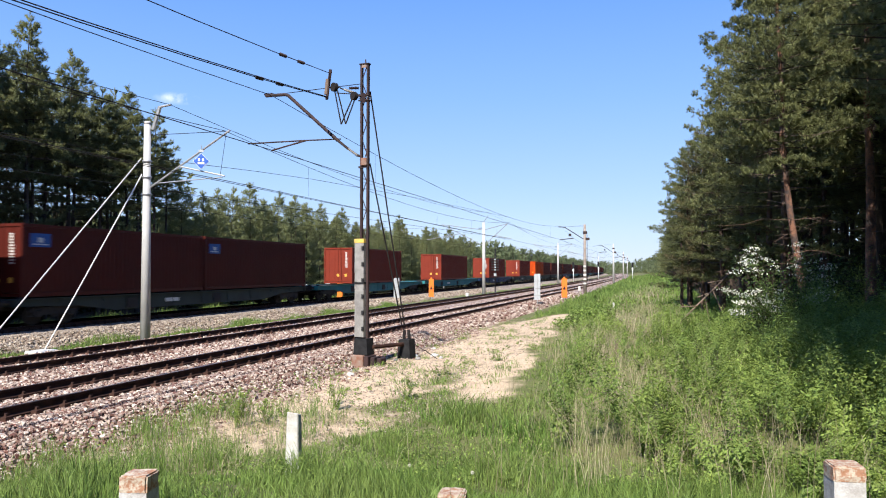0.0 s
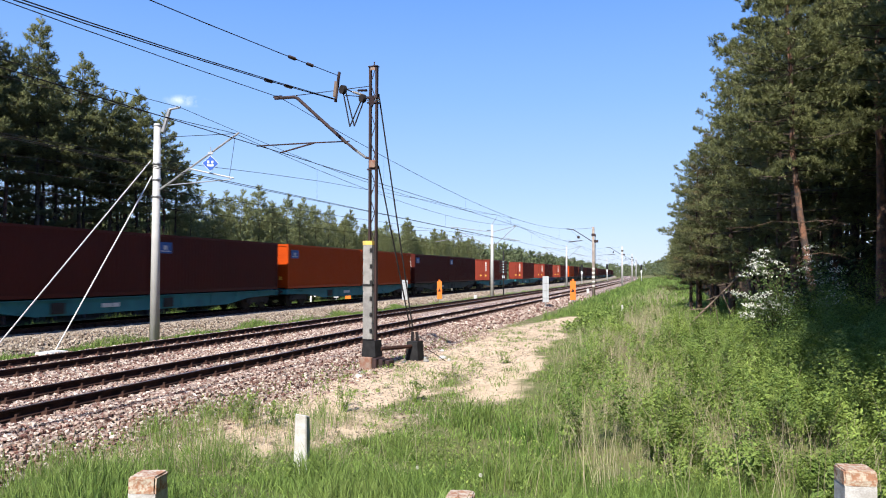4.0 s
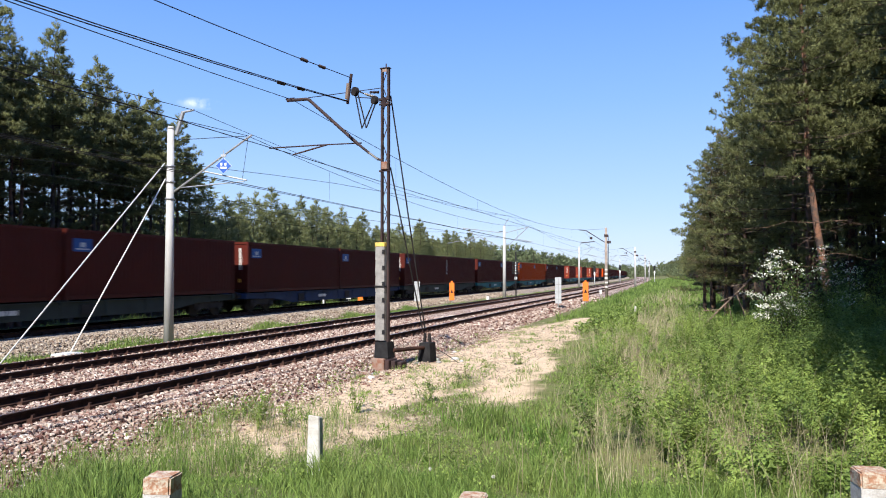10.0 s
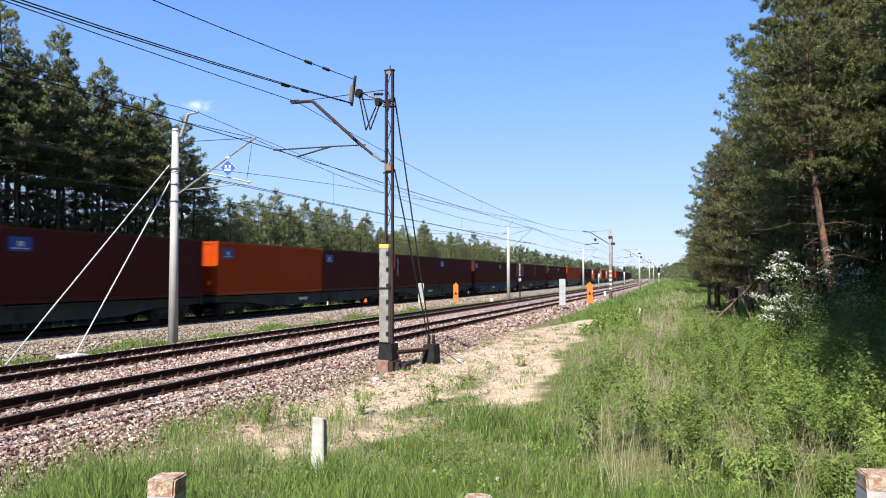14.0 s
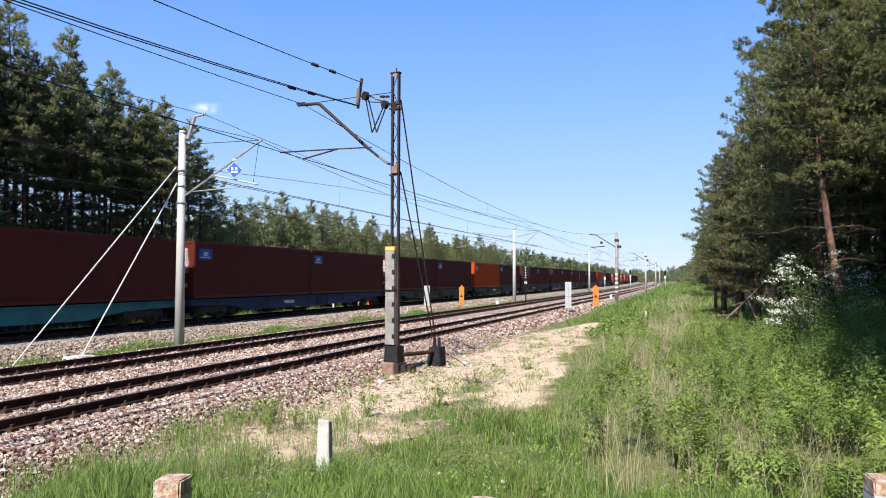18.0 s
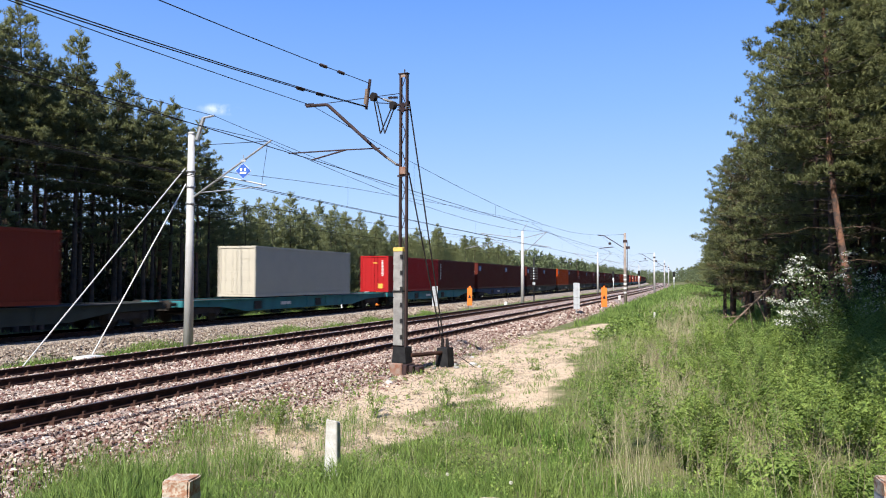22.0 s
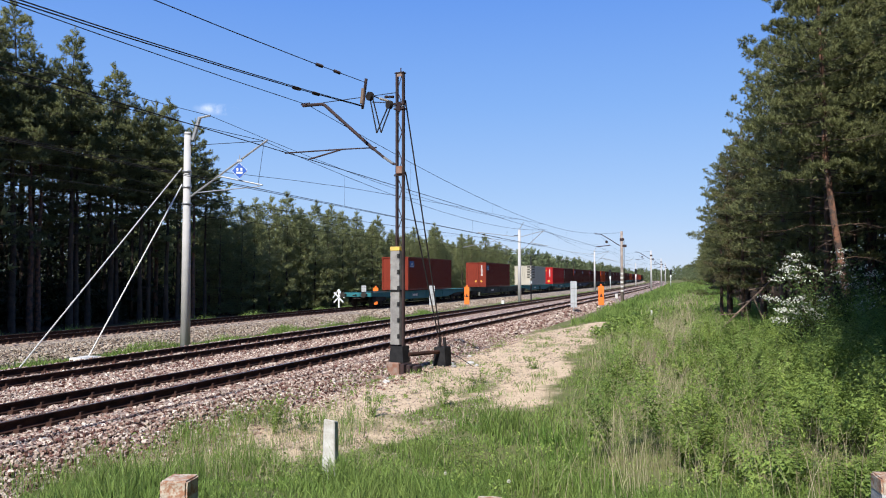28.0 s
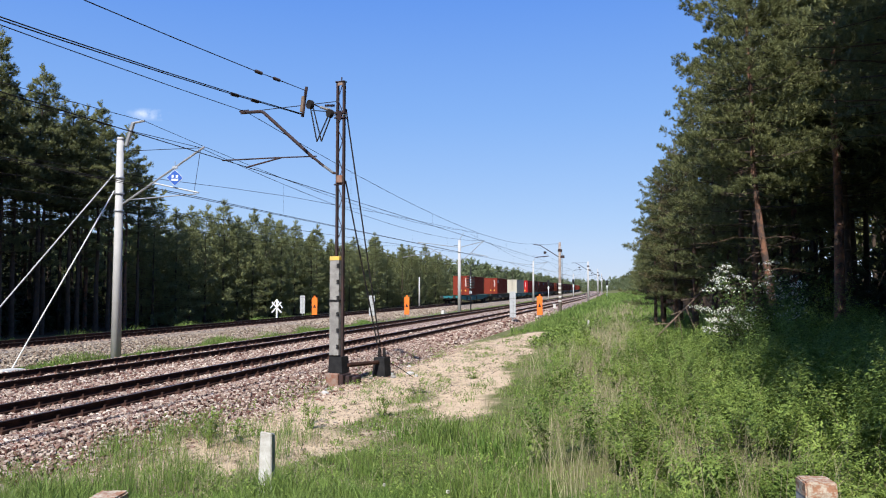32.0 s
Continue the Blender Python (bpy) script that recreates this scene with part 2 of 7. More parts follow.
def ground_material():
    m = mk("ground", (0.1, 0.119, 0.039), (0.146, 0.131, 0.065), rough=1.0, scale=0.8, fine=14, mix=0.7, bump=0.5, spec=0.1)
    n, l = m.node_tree.nodes, m.node_tree.links
    b = n["Principled BSDF"]
    green = b.inputs["Base Color"].links[0].from_socket
    geo, sep = n.new("ShaderNodeNewGeometry"), n.new("ShaderNodeAttribute")
    sep.attribute_name = "sand"
    ns = n.new("ShaderNodeTexNoise")
    ns.inputs["Scale"].default_value, ns.inputs["Detail"].default_value = 1.1, 7
    l.new(geo.outputs["Position"], ns.inputs["Vector"])
    a = n.new("ShaderNodeMath")
    a.operation = "MULTIPLY_ADD"
    l.new(ns.outputs["Fac"], a.inputs[0])
    a.inputs[1].default_value = 1.3
    l.new(sep.outputs["Fac"], a.inputs[2])
    r = n.new("ShaderNodeMapRange")
    r.inputs["From Min"].default_value, r.inputs["From Max"].default_value = 0.95, 1.3
    l.new(a.outputs[0], r.inputs["Value"])
    sand = n.new("ShaderNodeMix")
    sand.data_type = "RGBA"
    sand.inputs["A"].default_value, sand.inputs["B"].default_value = (0.575, 0.45, 0.315, 1), (0.34, 0.25, 0.165, 1)
    nf = n.new("ShaderNodeTexNoise")
    nf.inputs["Scale"].default_value, nf.inputs["Detail"].default_value = 5.0, 8
    l.new(geo.outputs["Position"], nf.inputs["Vector"])
    grit = n.new("ShaderNodeTexNoise")
    grit.inputs["Scale"].default_value, grit.inputs["Detail"].default_value = 38.0, 4
    l.new(geo.outputs["Position"], grit.inputs["Vector"])
    gm = n.new("ShaderNodeMath")
    gm.operation = "MULTIPLY_ADD"
    gm.inputs[1].default_value = 1.5
    l.new(grit.outputs["Fac"], gm.inputs[0])
    l.new(nf.outputs["Fac"], gm.inputs[2])
    gr = n.new("ShaderNodeMapRange")
    gr.inputs["From Min"].default_value, gr.inputs["From Max"].default_value = 0.95, 1.7
    l.new(gm.outputs[0], gr.inputs["Value"])
    l.new(gr.outputs[0], sand.inputs["Factor"])
    # dead leaves and dark humus lying in drifts on the sand
    hm = n.new("ShaderNodeTexNoise")
    hm.inputs["Scale"].default_value, hm.inputs["Detail"].default_value = 1.7, 9
    hm.inputs["Roughness"].default_value = 0.7
    l.new(geo.outputs["Position"], hm.inputs["Vector"])
    hr = n.new("ShaderNodeMapRange")
    hr.inputs["From Min"].default_value, hr.inputs["From Max"].default_value, hr.inputs["To Max"].default_value = 0.54, 0.68, 0.85
    l.new(hm.outputs["Fac"], hr.inputs["Value"])
    humus = n.new("ShaderNodeMix")
    humus.data_type = "RGBA"
    humus.inputs["B"].default_value = (0.154, 0.112, 0.069, 1)
    l.new(hr.outputs[0], humus.inputs["Factor"])
    l.new(sand.outputs["Result"], humus.inputs["A"])
    mx = n.new("ShaderNodeMix")
    mx.data_type = "RGBA"
    l.new(r.outputs[0], mx.inputs["Factor"])
    l.new(green, mx.inputs["A"])
    l.new(humus.outputs["Result"], mx.inputs["B"])
    # darker brown ground under the forest on both sides
    wooded = n.new("ShaderNodeAttribute")
    wooded.attribute_name = "forest_floor"
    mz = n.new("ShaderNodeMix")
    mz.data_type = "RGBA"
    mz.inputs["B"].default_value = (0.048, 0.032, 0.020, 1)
    l.new(wooded.outputs["Fac"], mz.inputs["Factor"])
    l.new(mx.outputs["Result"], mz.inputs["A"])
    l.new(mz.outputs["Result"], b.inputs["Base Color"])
    return m


def ballast_material(name, cols, island=False):
    m = bpy.data.materials.new(name)
    m.use_nodes = True
    n, l = m.node_tree.nodes, m.node_tree.links
    b = n["Principled BSDF"]
    b.inputs["Roughness"].default_value, b.inputs["Specular IOR Level"].default_value = 0.9, 0.2
    ramp = n.new("ShaderNodeValToRGB")
    e = ramp.color_ramp
    while len(e.elements) < len(cols):
        e.elements.new(0.5)
    for i, c in enumerate(cols):
        e.elements[i].position, e.elements[i].color = i / (len(cols) - 1), (*c, 1)
    geo = n.new("ShaderNodeNewGeometry")
    if island:
        l.new(geo.outputs["Random Per Island"], ramp.inputs["Fac"])
    else:
        v = n.new("ShaderNodeTexVoronoi")
        v.inputs["Scale"].default_value = 17
        l.new(geo.outputs["Position"], v.inputs["Vector"])
        sp = n.new("ShaderNodeSeparateColor")
        l.new(v.outputs["Color"], sp.inputs["Color"])
        l.new(sp.outputs[0], ramp.inputs["Fac"])
        bp = n.new("ShaderNodeBump")
        bp.inputs["Strength"].default_value, bp.inputs["Distance"].default_value = 1.0, 0.05
        bp.invert = True
        l.new(v.outputs["Distance"], bp.inputs["Height"])
        l.new(bp.outputs[0], b.inputs["Normal"])
    l.new(ramp.outputs[0], b.inputs["Base Color"])
    return m


PINK = [(0.026, 0.015, 0.013), (0.15, 0.07, 0.056), (0.25, 0.176, 0.14), (0.4, 0.322, 0.265), (0.097, 0.042, 0.035), (0.62, 0.548, 0.47), (0.2, 0.112, 0.089), (0.5, 0.418, 0.35)]
GREY = [(0.085, 0.062, 0.046), (0.216, 0.166, 0.127), (0.316, 0.258, 0.2), (0.385, 0.327, 0.258), (0.154, 0.104, 0.081), (0.439, 0.393, 0.323)]
M_BALLAST = ballast_material("pink_ballast", PINK)
M_BALLAST_GREY = ballast_material("grey_ballast", GREY)
M_STONE = ballast_material("ballast_stones", PINK, True)
M_STONE_GREY = ballast_material("grey_ballast_stones", GREY, True)


# ---- mesh helpers ----
def quick(name, verts, faces, mat=None, smooth=False):
    """A mesh from arrays of places and of faces that all have the same number of corners."""
    verts, faces = np.asarray(verts, np.float32), np.asarray(faces, np.int32)
    me = bpy.data.meshes.new(name)
    k = faces.shape[1]
    me.vertices.add(len(verts))
    me.vertices.foreach_set("co", verts.ravel())
    me.loops.add(faces.size)
    me.loops.foreach_set("vertex_index", faces.ravel())
    me.polygons.add(len(faces))
    me.polygons.foreach_set("loop_start", np.arange(0, faces.size, k, dtype=np.int32))
    me.polygons.foreach_set("use_smooth", np.full(len(faces), smooth))
    me.update(calc_edges=True)
    if mat:
        me.materials.append(mat)
    return me


def mesh_of(bm, name, mat):
    bmesh.ops.recalc_face_normals(bm, faces=bm.faces)
    me = bpy.data.meshes.new(name)
    bm.to_mesh(me)
    bm.free()
    me.materials.append(mat)
    return me


def part(name, bm, material, parent, label=""):
    """Links a bmesh (or a mesh) as one mesh object under a thing or a part."""
    me = bm if isinstance(bm, bpy.types.Mesh) else mesh_of(bm, name, material)
    ob = new(name, me)
    ob.parent = parent
    return tagged(ob, label)


def thing(name, m, label, category, group="", kind=""):
    ob = new(name)
    ob.empty_display_size = 0.2
    ob.matrix_world = m
    return tagged(ob, label, category, group, kind)


def box(bm, x0, x1, y0, y1, z0, z1, bevel=0.0):
    vs = [bm.verts.new((x, y, z)) for x in (x0, x1) for y in (y0, y1) for z in (z0, z1)]
    fs = [bm.faces.new([vs[i] for i in f]) for f in ((0, 1, 3, 2), (4, 6, 7, 5), (0, 4, 5, 1), (2, 3, 7, 6), (0, 2, 6, 4), (1, 5, 7, 3))]
    if bevel:
        es = list({e for f in fs for e in f.edges})
        bmesh.ops.bevel(bm, geom=es, offset=bevel, segments=1, affect="EDGES")
    return vs


def boxed(*a, bevel=0.0):
    bm = bmesh.new()
    box(bm, *a, bevel=bevel)
    return bm


def rod(bm, a, b, r0, r1=None, n=6, caps=True):
    """A tapered rod from a to b."""
    a, b = Vector(a), Vector(b)
    r1 = r0 if r1 is None else r1
    d = (b - a).normalized()
    s = d.orthogonal().normalized()
    t = d.cross(s)
    rings = []
    for c, r in ((a, r0), (b, r1)):
        rings.append([bm.verts.new(c + (s * math.cos(k * math.tau / n) + t * math.sin(k * math.tau / n)) * r) for k in range(n)])
    for k in range(n):
        bm.faces.new((rings[0][k], rings[0][(k + 1) % n], rings[1][(k + 1) % n], rings[1][k]))
    if caps:
        bm.faces.new(rings[0][::-1])
        bm.faces.new(rings[1])


def rods(pairs, r, n=6):
    bm = bmesh.new()
    for a, b in pairs:
        rod(bm, a, b, r, n=n)
    return bm


def line(bm, pts, r, n=4):
    """A thin tube through all the points."""
    rings = []
    for i, p in enumerate(pts):
        p = Vector(p)
        d = (Vector(pts[min(i + 1, len(pts) - 1)]) - Vector(pts[max(i - 1, 0)])).normalized()
        s = d.cross(Vector((0, 0, 1))).normalized() if abs(d.z) < 0.95 else Vector((1, 0, 0))
        t = d.cross(s)
        rings.append([bm.verts.new(p + (s * math.cos(k * math.tau / n) + t * math.sin(k * math.tau / n)) * r) for k in range(n)])
    for a, b in zip(rings[:-1], rings[1:]):
        for k in range(n):
            bm.faces.new((a[k], a[(k + 1) % n], b[(k + 1) % n], b[k]))


def sag(a, b, drop, k=12):
    a, b = Vector(a), Vector(b)
    return [a.lerp(b, i / k) - Vector((0, 0, drop * 4 * (i / k) * (1 - i / k))) for i in range(k + 1)]


def prism(bm, outline, y0, y1):
    """An outline in x and z drawn out along y."""
    a = [bm.verts.new((x, y0, z)) for x, z in outline]
    b = [bm.verts.new((x, y1, z)) for x, z in outline]
    k = len(outline)
    for i in range(k):
        bm.faces.new((a[i], a[(i + 1) % k], b[(i + 1) % k], b[i]))
    bm.faces.new(a[::-1])
    bm.faces.new(b)


# ---- ground ----
def build_ground():
    xs = np.unique(np.concatenate([np.linspace(-1500, -60, 24), np.linspace(-60, -30, 16), np.linspace(-30, 12, 141), np.linspace(12, 60, 25), np.linspace(60, 1500, 24)]))
    ys = np.unique(np.concatenate([np.linspace(-600, -20, 14), np.linspace(-20, 4, 25), np.linspace(4, 60, 187), np.linspace(60, 200, 100), np.linspace(200, 700, 60), np.linspace(700, 3500, 24)]))
    gx, gy = np.meshgrid(xs, ys, indexing="ij")
    z = ground_z(gx, gy)
    nx, ny = gx.shape
    v = np.stack([gx.ravel(), gy.ravel(), z.ravel()], 1)
    i = np.arange(nx * ny).reshape(nx, ny)
    f = np.stack([i[:-1, :-1].ravel(), i[1:, :-1].ravel(), i[1:, 1:].ravel(), i[:-1, 1:].ravel()], 1)
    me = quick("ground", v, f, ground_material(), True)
    q = gx - bend(np.clip(gy, -50, 700))
    s = sandy(q, gy)
    at = me.attributes.new("sand", "FLOAT", "POINT")
    at.data.foreach_set("value", s.ravel().astype(np.float32))
    at = me.attributes.new("forest_floor", "FLOAT", "POINT")
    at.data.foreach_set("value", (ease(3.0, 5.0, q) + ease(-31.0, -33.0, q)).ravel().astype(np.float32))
    tagged(new("ground", me), "grassy ground with a bare sandy path beside the line", "ground", kind="structure")


def verge(q):
    """Where the grass of the bank ends towards the ballast, as a distance ahead."""
    return 8.7 + 2.0 * np.clip(q + 5.9, 0, None)


def sandy(q, y):
    """How bare the ground is: a sand path beside the ballast, thinning out ahead and towards the road."""
    w = 0.3 * np.sin(y * 0.55) + 0.2 * np.sin(y * 1.3 + 1)
    edge = -4.45 + 0.9 * ease(17, 21, y) - 0.062 * np.clip(y - 20, 0, None)
    foot = -8.8 + 0.17 * np.clip(y - 30, 0, None)
    path = ease(-0.4, 0.4, q - foot) * ease(0.45, -0.45, q + w - edge) * ease(51, 44, y) * ease(-0.6, 1.0, y - 11.2 - (q + 7.3) * 1.7)
    spur = 0.9 * np.exp(-((q + 4.0) / 0.75) ** 2) * np.exp(-((y - 18.2) / 2.6) ** 2)
    spur = spur + 0.95 * np.exp(-((q + 6.5) / 1.1) ** 2) * np.exp(-((y - 10.9) / 0.8) ** 2)
    spur = spur + 0.85 * np.exp(-((q + 3.75 + 0.25 * (y - 16.5)) / 0.55) ** 2) * np.exp(-((y - 16.8) / 2.0) ** 2)
    spur = spur + 0.9 * ease(0.0, 0.7, y - verge(q)) * ease(-8.7, -8.2, q) * ease(-4.1, -4.7, q) * ease(14.5, 12.5, y)
    island = 0.8 * np.exp(-((q + 4.9) / 0.5) ** 2) * np.exp(-((y - 18.0) / 2.2) ** 2)
    return np.clip(0.95 * path + spur - island, 0, 1) * 0.85


build_ground()


# ---- railway ----
YS = np.concatenate([np.arange(-20, 60, 2.0), np.arange(60, 200, 5.0), np.arange(200, 641, 20.0)])


def along(name, profile, x0, mat, label, jitter=0.0, kind="structure"):
    """A bed of ballast: a profile of (x, z) carried along the line."""
    prof = np.array(profile)
    dense = np.concatenate([np.arange(-20, 60, 0.5), YS[YS >= 60]])
    v = []
    rng = np.random.default_rng(3)
    for y in dense:
        x = x0 + bend(y) + prof[:, 0]
        v.append(np.stack([x, np.full(len(prof), y), prof[:, 1] + rng.normal(0, jitter, len(prof))], 1))
    v = np.concatenate(v)
    k, m = len(prof), len(dense)
    i = np.arange(k * m).reshape(m, k)
    f = np.stack([i[:-1, :-1].ravel(), i[:-1, 1:].ravel(), i[1:, 1:].ravel(), i[1:, :-1].ravel()], 1)
    return tagged(new(name, quick(name, v, f, mat)), label, "ballast", kind=kind)


def flat(a, b, k):
    return list(np.linspace(a, b, k))


prof = [(-7.0, -0.75)] + [(x, -0.235) for x in flat(-6.2, 1.7, 28)] + [(x, z) for x, z in zip(flat(1.95, 3.0, 5), flat(-0.3, -0.75, 5))]
along("ballast_bed", prof, X_NEAR, M_BALLAST, "pinkish crushed stone bed under two tracks", 0.018)
prof = [(-3.2, -0.8), (-2.2, -0.27)] + [(x, -0.235) for x in flat(-1.9, 1.9, 14)] + [(2.6, -0.42), (3.4, -0.62), (4.2, -0.78)]
along("ballast_bed", prof, X_FAR, M_BALLAST_GREY, "light grey crushed stone bed under the train's track", 0.018)


def rail_mesh(side):
    base, prof = [], [(-0.07, -0.175), (0.07, -0.175), (0.07, -0.155), (0.012, -0.13), (0.012, -0.045), (0.037, -0.035), (0.037, -0.004), (0.028, 0.0), (-0.028, 0.0), (-0.037, -0.004), (-0.037, -0.035), (-0.012, -0.045), (-0.012, -0.13), (-0.07, -0.155)]
    p = np.array(prof)
    v = np.concatenate([np.stack([side + bend(y) + p[:, 0], np.full(len(p), y), p[:, 1]], 1) for y in YS])
    k, m = len(p), len(YS)
    i = np.arange(k * m).reshape(m, k)
    j = np.roll(i, -1, 1)
    f = np.stack([i[:-1].ravel(), j[:-1].ravel(), j[1:].ravel(), i[1:].ravel()], 1)
    me = quick("rail", v, f, M_RAIL)
    me.materials.append(M_RAILTOP)
    idx = np.tile((np.arange(k) == 7).astype(np.int32), m - 1)
    me.polygons.foreach_set("material_index", idx)
    return me


def sleeper_mesh():
    bm = bmesh.new()
    prism(bm, [(-1.25, -0.36), (1.25, -0.36), (1.25, -0.21), (1.2, -0.185), (0.45, -0.2), (0.3, -0.23), (-0.3, -0.23), (-0.45, -0.2), (-1.2, -0.185), (-1.25, -0.21)], -0.13, 0.13)
    me = mesh_of(bm, "sleeper", M_SLEEPER)
    return me


def clip_mesh():
    """One rail fastening: a cast chair with a bolt head."""
    bm = bmesh.new()
    v = [[bm.verts.new((x * k, y * k, z)) for x, y in ((-0.06, -0.08), (0.06, -0.08), (0.06, 0.08), (-0.06, 0.08))] for k, z in ((1, -0.19), (0.85, -0.13), (0.4, -0.12), (0.35, -0.075))]
    for lo, hi in zip(v[:-1], v[1:]):
        for i in range(4):
            bm.faces.new((lo[i], lo[(i + 1) % 4], hi[(i + 1) % 4], hi[i]))
    bm.faces.new(v[-1])
    return mesh_of(bm, "fastening", M_RAIL)


def many(me, spots):
    """One mesh of many copies of a small one, set by (x, y, z)."""
    co = np.empty(len(me.vertices) * 3, np.float32)
    me.vertices.foreach_get("co", co)
    co = co.reshape(-1, 3)
    bm = bmesh.new()
    bm.from_mesh(me)
    bmesh.ops.triangulate(bm, faces=bm.faces)
    fc = np.array([[v.index for v in f.verts] for f in bm.faces])
    bm.free()
    return quick(me.name, np.concatenate([co + np.array(p) for p in spots]), np.concatenate([fc + k * len(co) for k in range(len(spots))]), me.materials[0])


def build_track(x0, z0, label):
    t = thing("railway_track", pose(0, 0, 0), label, "railway track", "railway tracks")
    for s in (-0.753, 0.753):
        r = part("rail", rail_mesh(x0 + s), None, t)
        r.location.z = z0
    sm, cm = sleeper_mesh(), clip_mesh()
    near = np.arange(8, 74, 0.62)
    grips = (-0.883, -0.623, 0.623, 0.883)
    for k, y in enumerate(near):
        o = part("sleeper", sm, None, t)
        o.matrix_local = pose(x0 + bend(y), y, z0, 0, 0, turn(y))
        if k < 60:
            for g in grips:
                o = part("fastening", cm, None, t)
                o.matrix_local = pose(x0 + g + bend(y), y, z0)
    yy = np.concatenate([np.arange(-20, 8, 0.62), np.arange(near[-1] + 0.62, 300, 0.62)])
    tagged(part("sleeper", many(sm, [(x0 + bend(y), y, z0) for y in yy]), None, t), kind="stuff")
    yy = np.concatenate([np.arange(-20, 8, 0.62), np.arange(near[59] + 0.62, 160, 0.62)])
    tagged(part("fastening", many(cm, [(x0 + g + bend(y), y, z0) for y in yy for g in grips]), None, t), kind="stuff")


build_track(X_NEAR, 0.0, "rusty-sided railway track on concrete sleepers in pinkish ballast")
build_track(X_MID, -0.03, "second rusty railway track parallel to the first")
build_track(X_FAR, 0.0, "railway track on grey ballast that carries the freight train")

# ---- train ----
PAINT = {
    "maroon": mk("maroon_paint", (0.079, 0.0115, 0.0070), (0.06, 0.0104, 0.0068), rough=0.55, scale=1.2, fine=25, mix=0.9, bump=0.08, spec=0.15),
    "brown": mk("brown_red_paint", (0.092, 0.0152, 0.0098), (0.074, 0.0142, 0.0092), rough=0.55, scale=1.2, fine=25, mix=0.9, bump=0.08, spec=0.15),
    "rust": mk("rust_red_paint", (0.181, 0.028, 0.0146), (0.146, 0.024, 0.0139), rough=0.55, scale=1.2, fine=25, mix=0.9, bump=0.08, spec=0.15),
    "orange": mk("orange_paint", (0.4, 0.048, 0.0031), (0.347, 0.042, 0.0031), rough=0.5, scale=1.2, fine=25, mix=0.9, bump=0.08, spec=0.15),
    "red": mk("bright_red_paint", (0.323, 0.0123, 0.0139), (0.277, 0.0115, 0.0131), rough=0.5, scale=1.2, fine=25, mix=0.9, bump=0.08, spec=0.15),
    "cream": mk("cream_grey_paint", (0.431, 0.393, 0.316), (0.385, 0.354, 0.293), rough=0.55, scale=1.2, fine=25, mix=0.9, bump=0.08, spec=0.15),
    "teal": mk("teal_paint", (0.027, 0.154, 0.169), (0.023, 0.1, 0.115), rough=0.6, scale=1.5, fine=25, mix=0.7, spec=0.15),
    "slate": mk("dark_grey_green_paint", (0.035, 0.045, 0.04), (0.022, 0.027, 0.026), rough=0.65, scale=1.5, fine=25, mix=0.7, spec=0.15),
    "navy": mk("navy_paint", (0.0139, 0.032, 0.092), (0.0115, 0.022, 0.054), rough=0.6, scale=1.5, fine=25, mix=0.7, spec=0.15),
}
M_UNDER = mk("grimy_underframe", (0.027, 0.022, 0.0185), (0.0139, 0.0115, 0.0108), rough=0.9, scale=3, fine=30)
M_LOGO = mk("blue_panel", (0.0154, 0.077, 0.262), (0.0154, 0.062, 0.216), rough=0.5, scale=5, fine=40, bump=0)
M_MARK = mk("white_marking", (0.578, 0.57, 0.547), (0.462, 0.447, 0.424), rough=0.6, scale=9, fine=50, bump=0)
M_LABEL = mk("yellow_label", (0.654, 0.347, 0.046), (0.578, 0.293, 0.046), rough=0.6, scale=9, fine=50, bump=0)
CL, CW, CH = 12.19, 2.44, 2.896


def wave_side(x, face, y0, y1, z0, z1, mat, pitch=0.28, depth=0.036):
    """A corrugated sheet along y."""
    ys, xs = [], []
    y = y0
    while y < y1 - 0.01:
        for dy, d in ((0, 0), (0.07, 0), (0.11, depth), (0.24, depth)):
            if y + dy < y1:
                ys.append(y + dy)
                xs.append(x - face * d)
        y += pitch
    ys.append(y1)
    xs.append(x)
    k = len(ys)
    v = [(a, b, z0) for a, b in zip(xs, ys)] + [(a, b, z1) for a, b in zip(xs, ys)]
    f = [(i, i + 1, k + i + 1, k + i) for i in range(k - 1)]
    return quick("side_panel", v, f, mat)


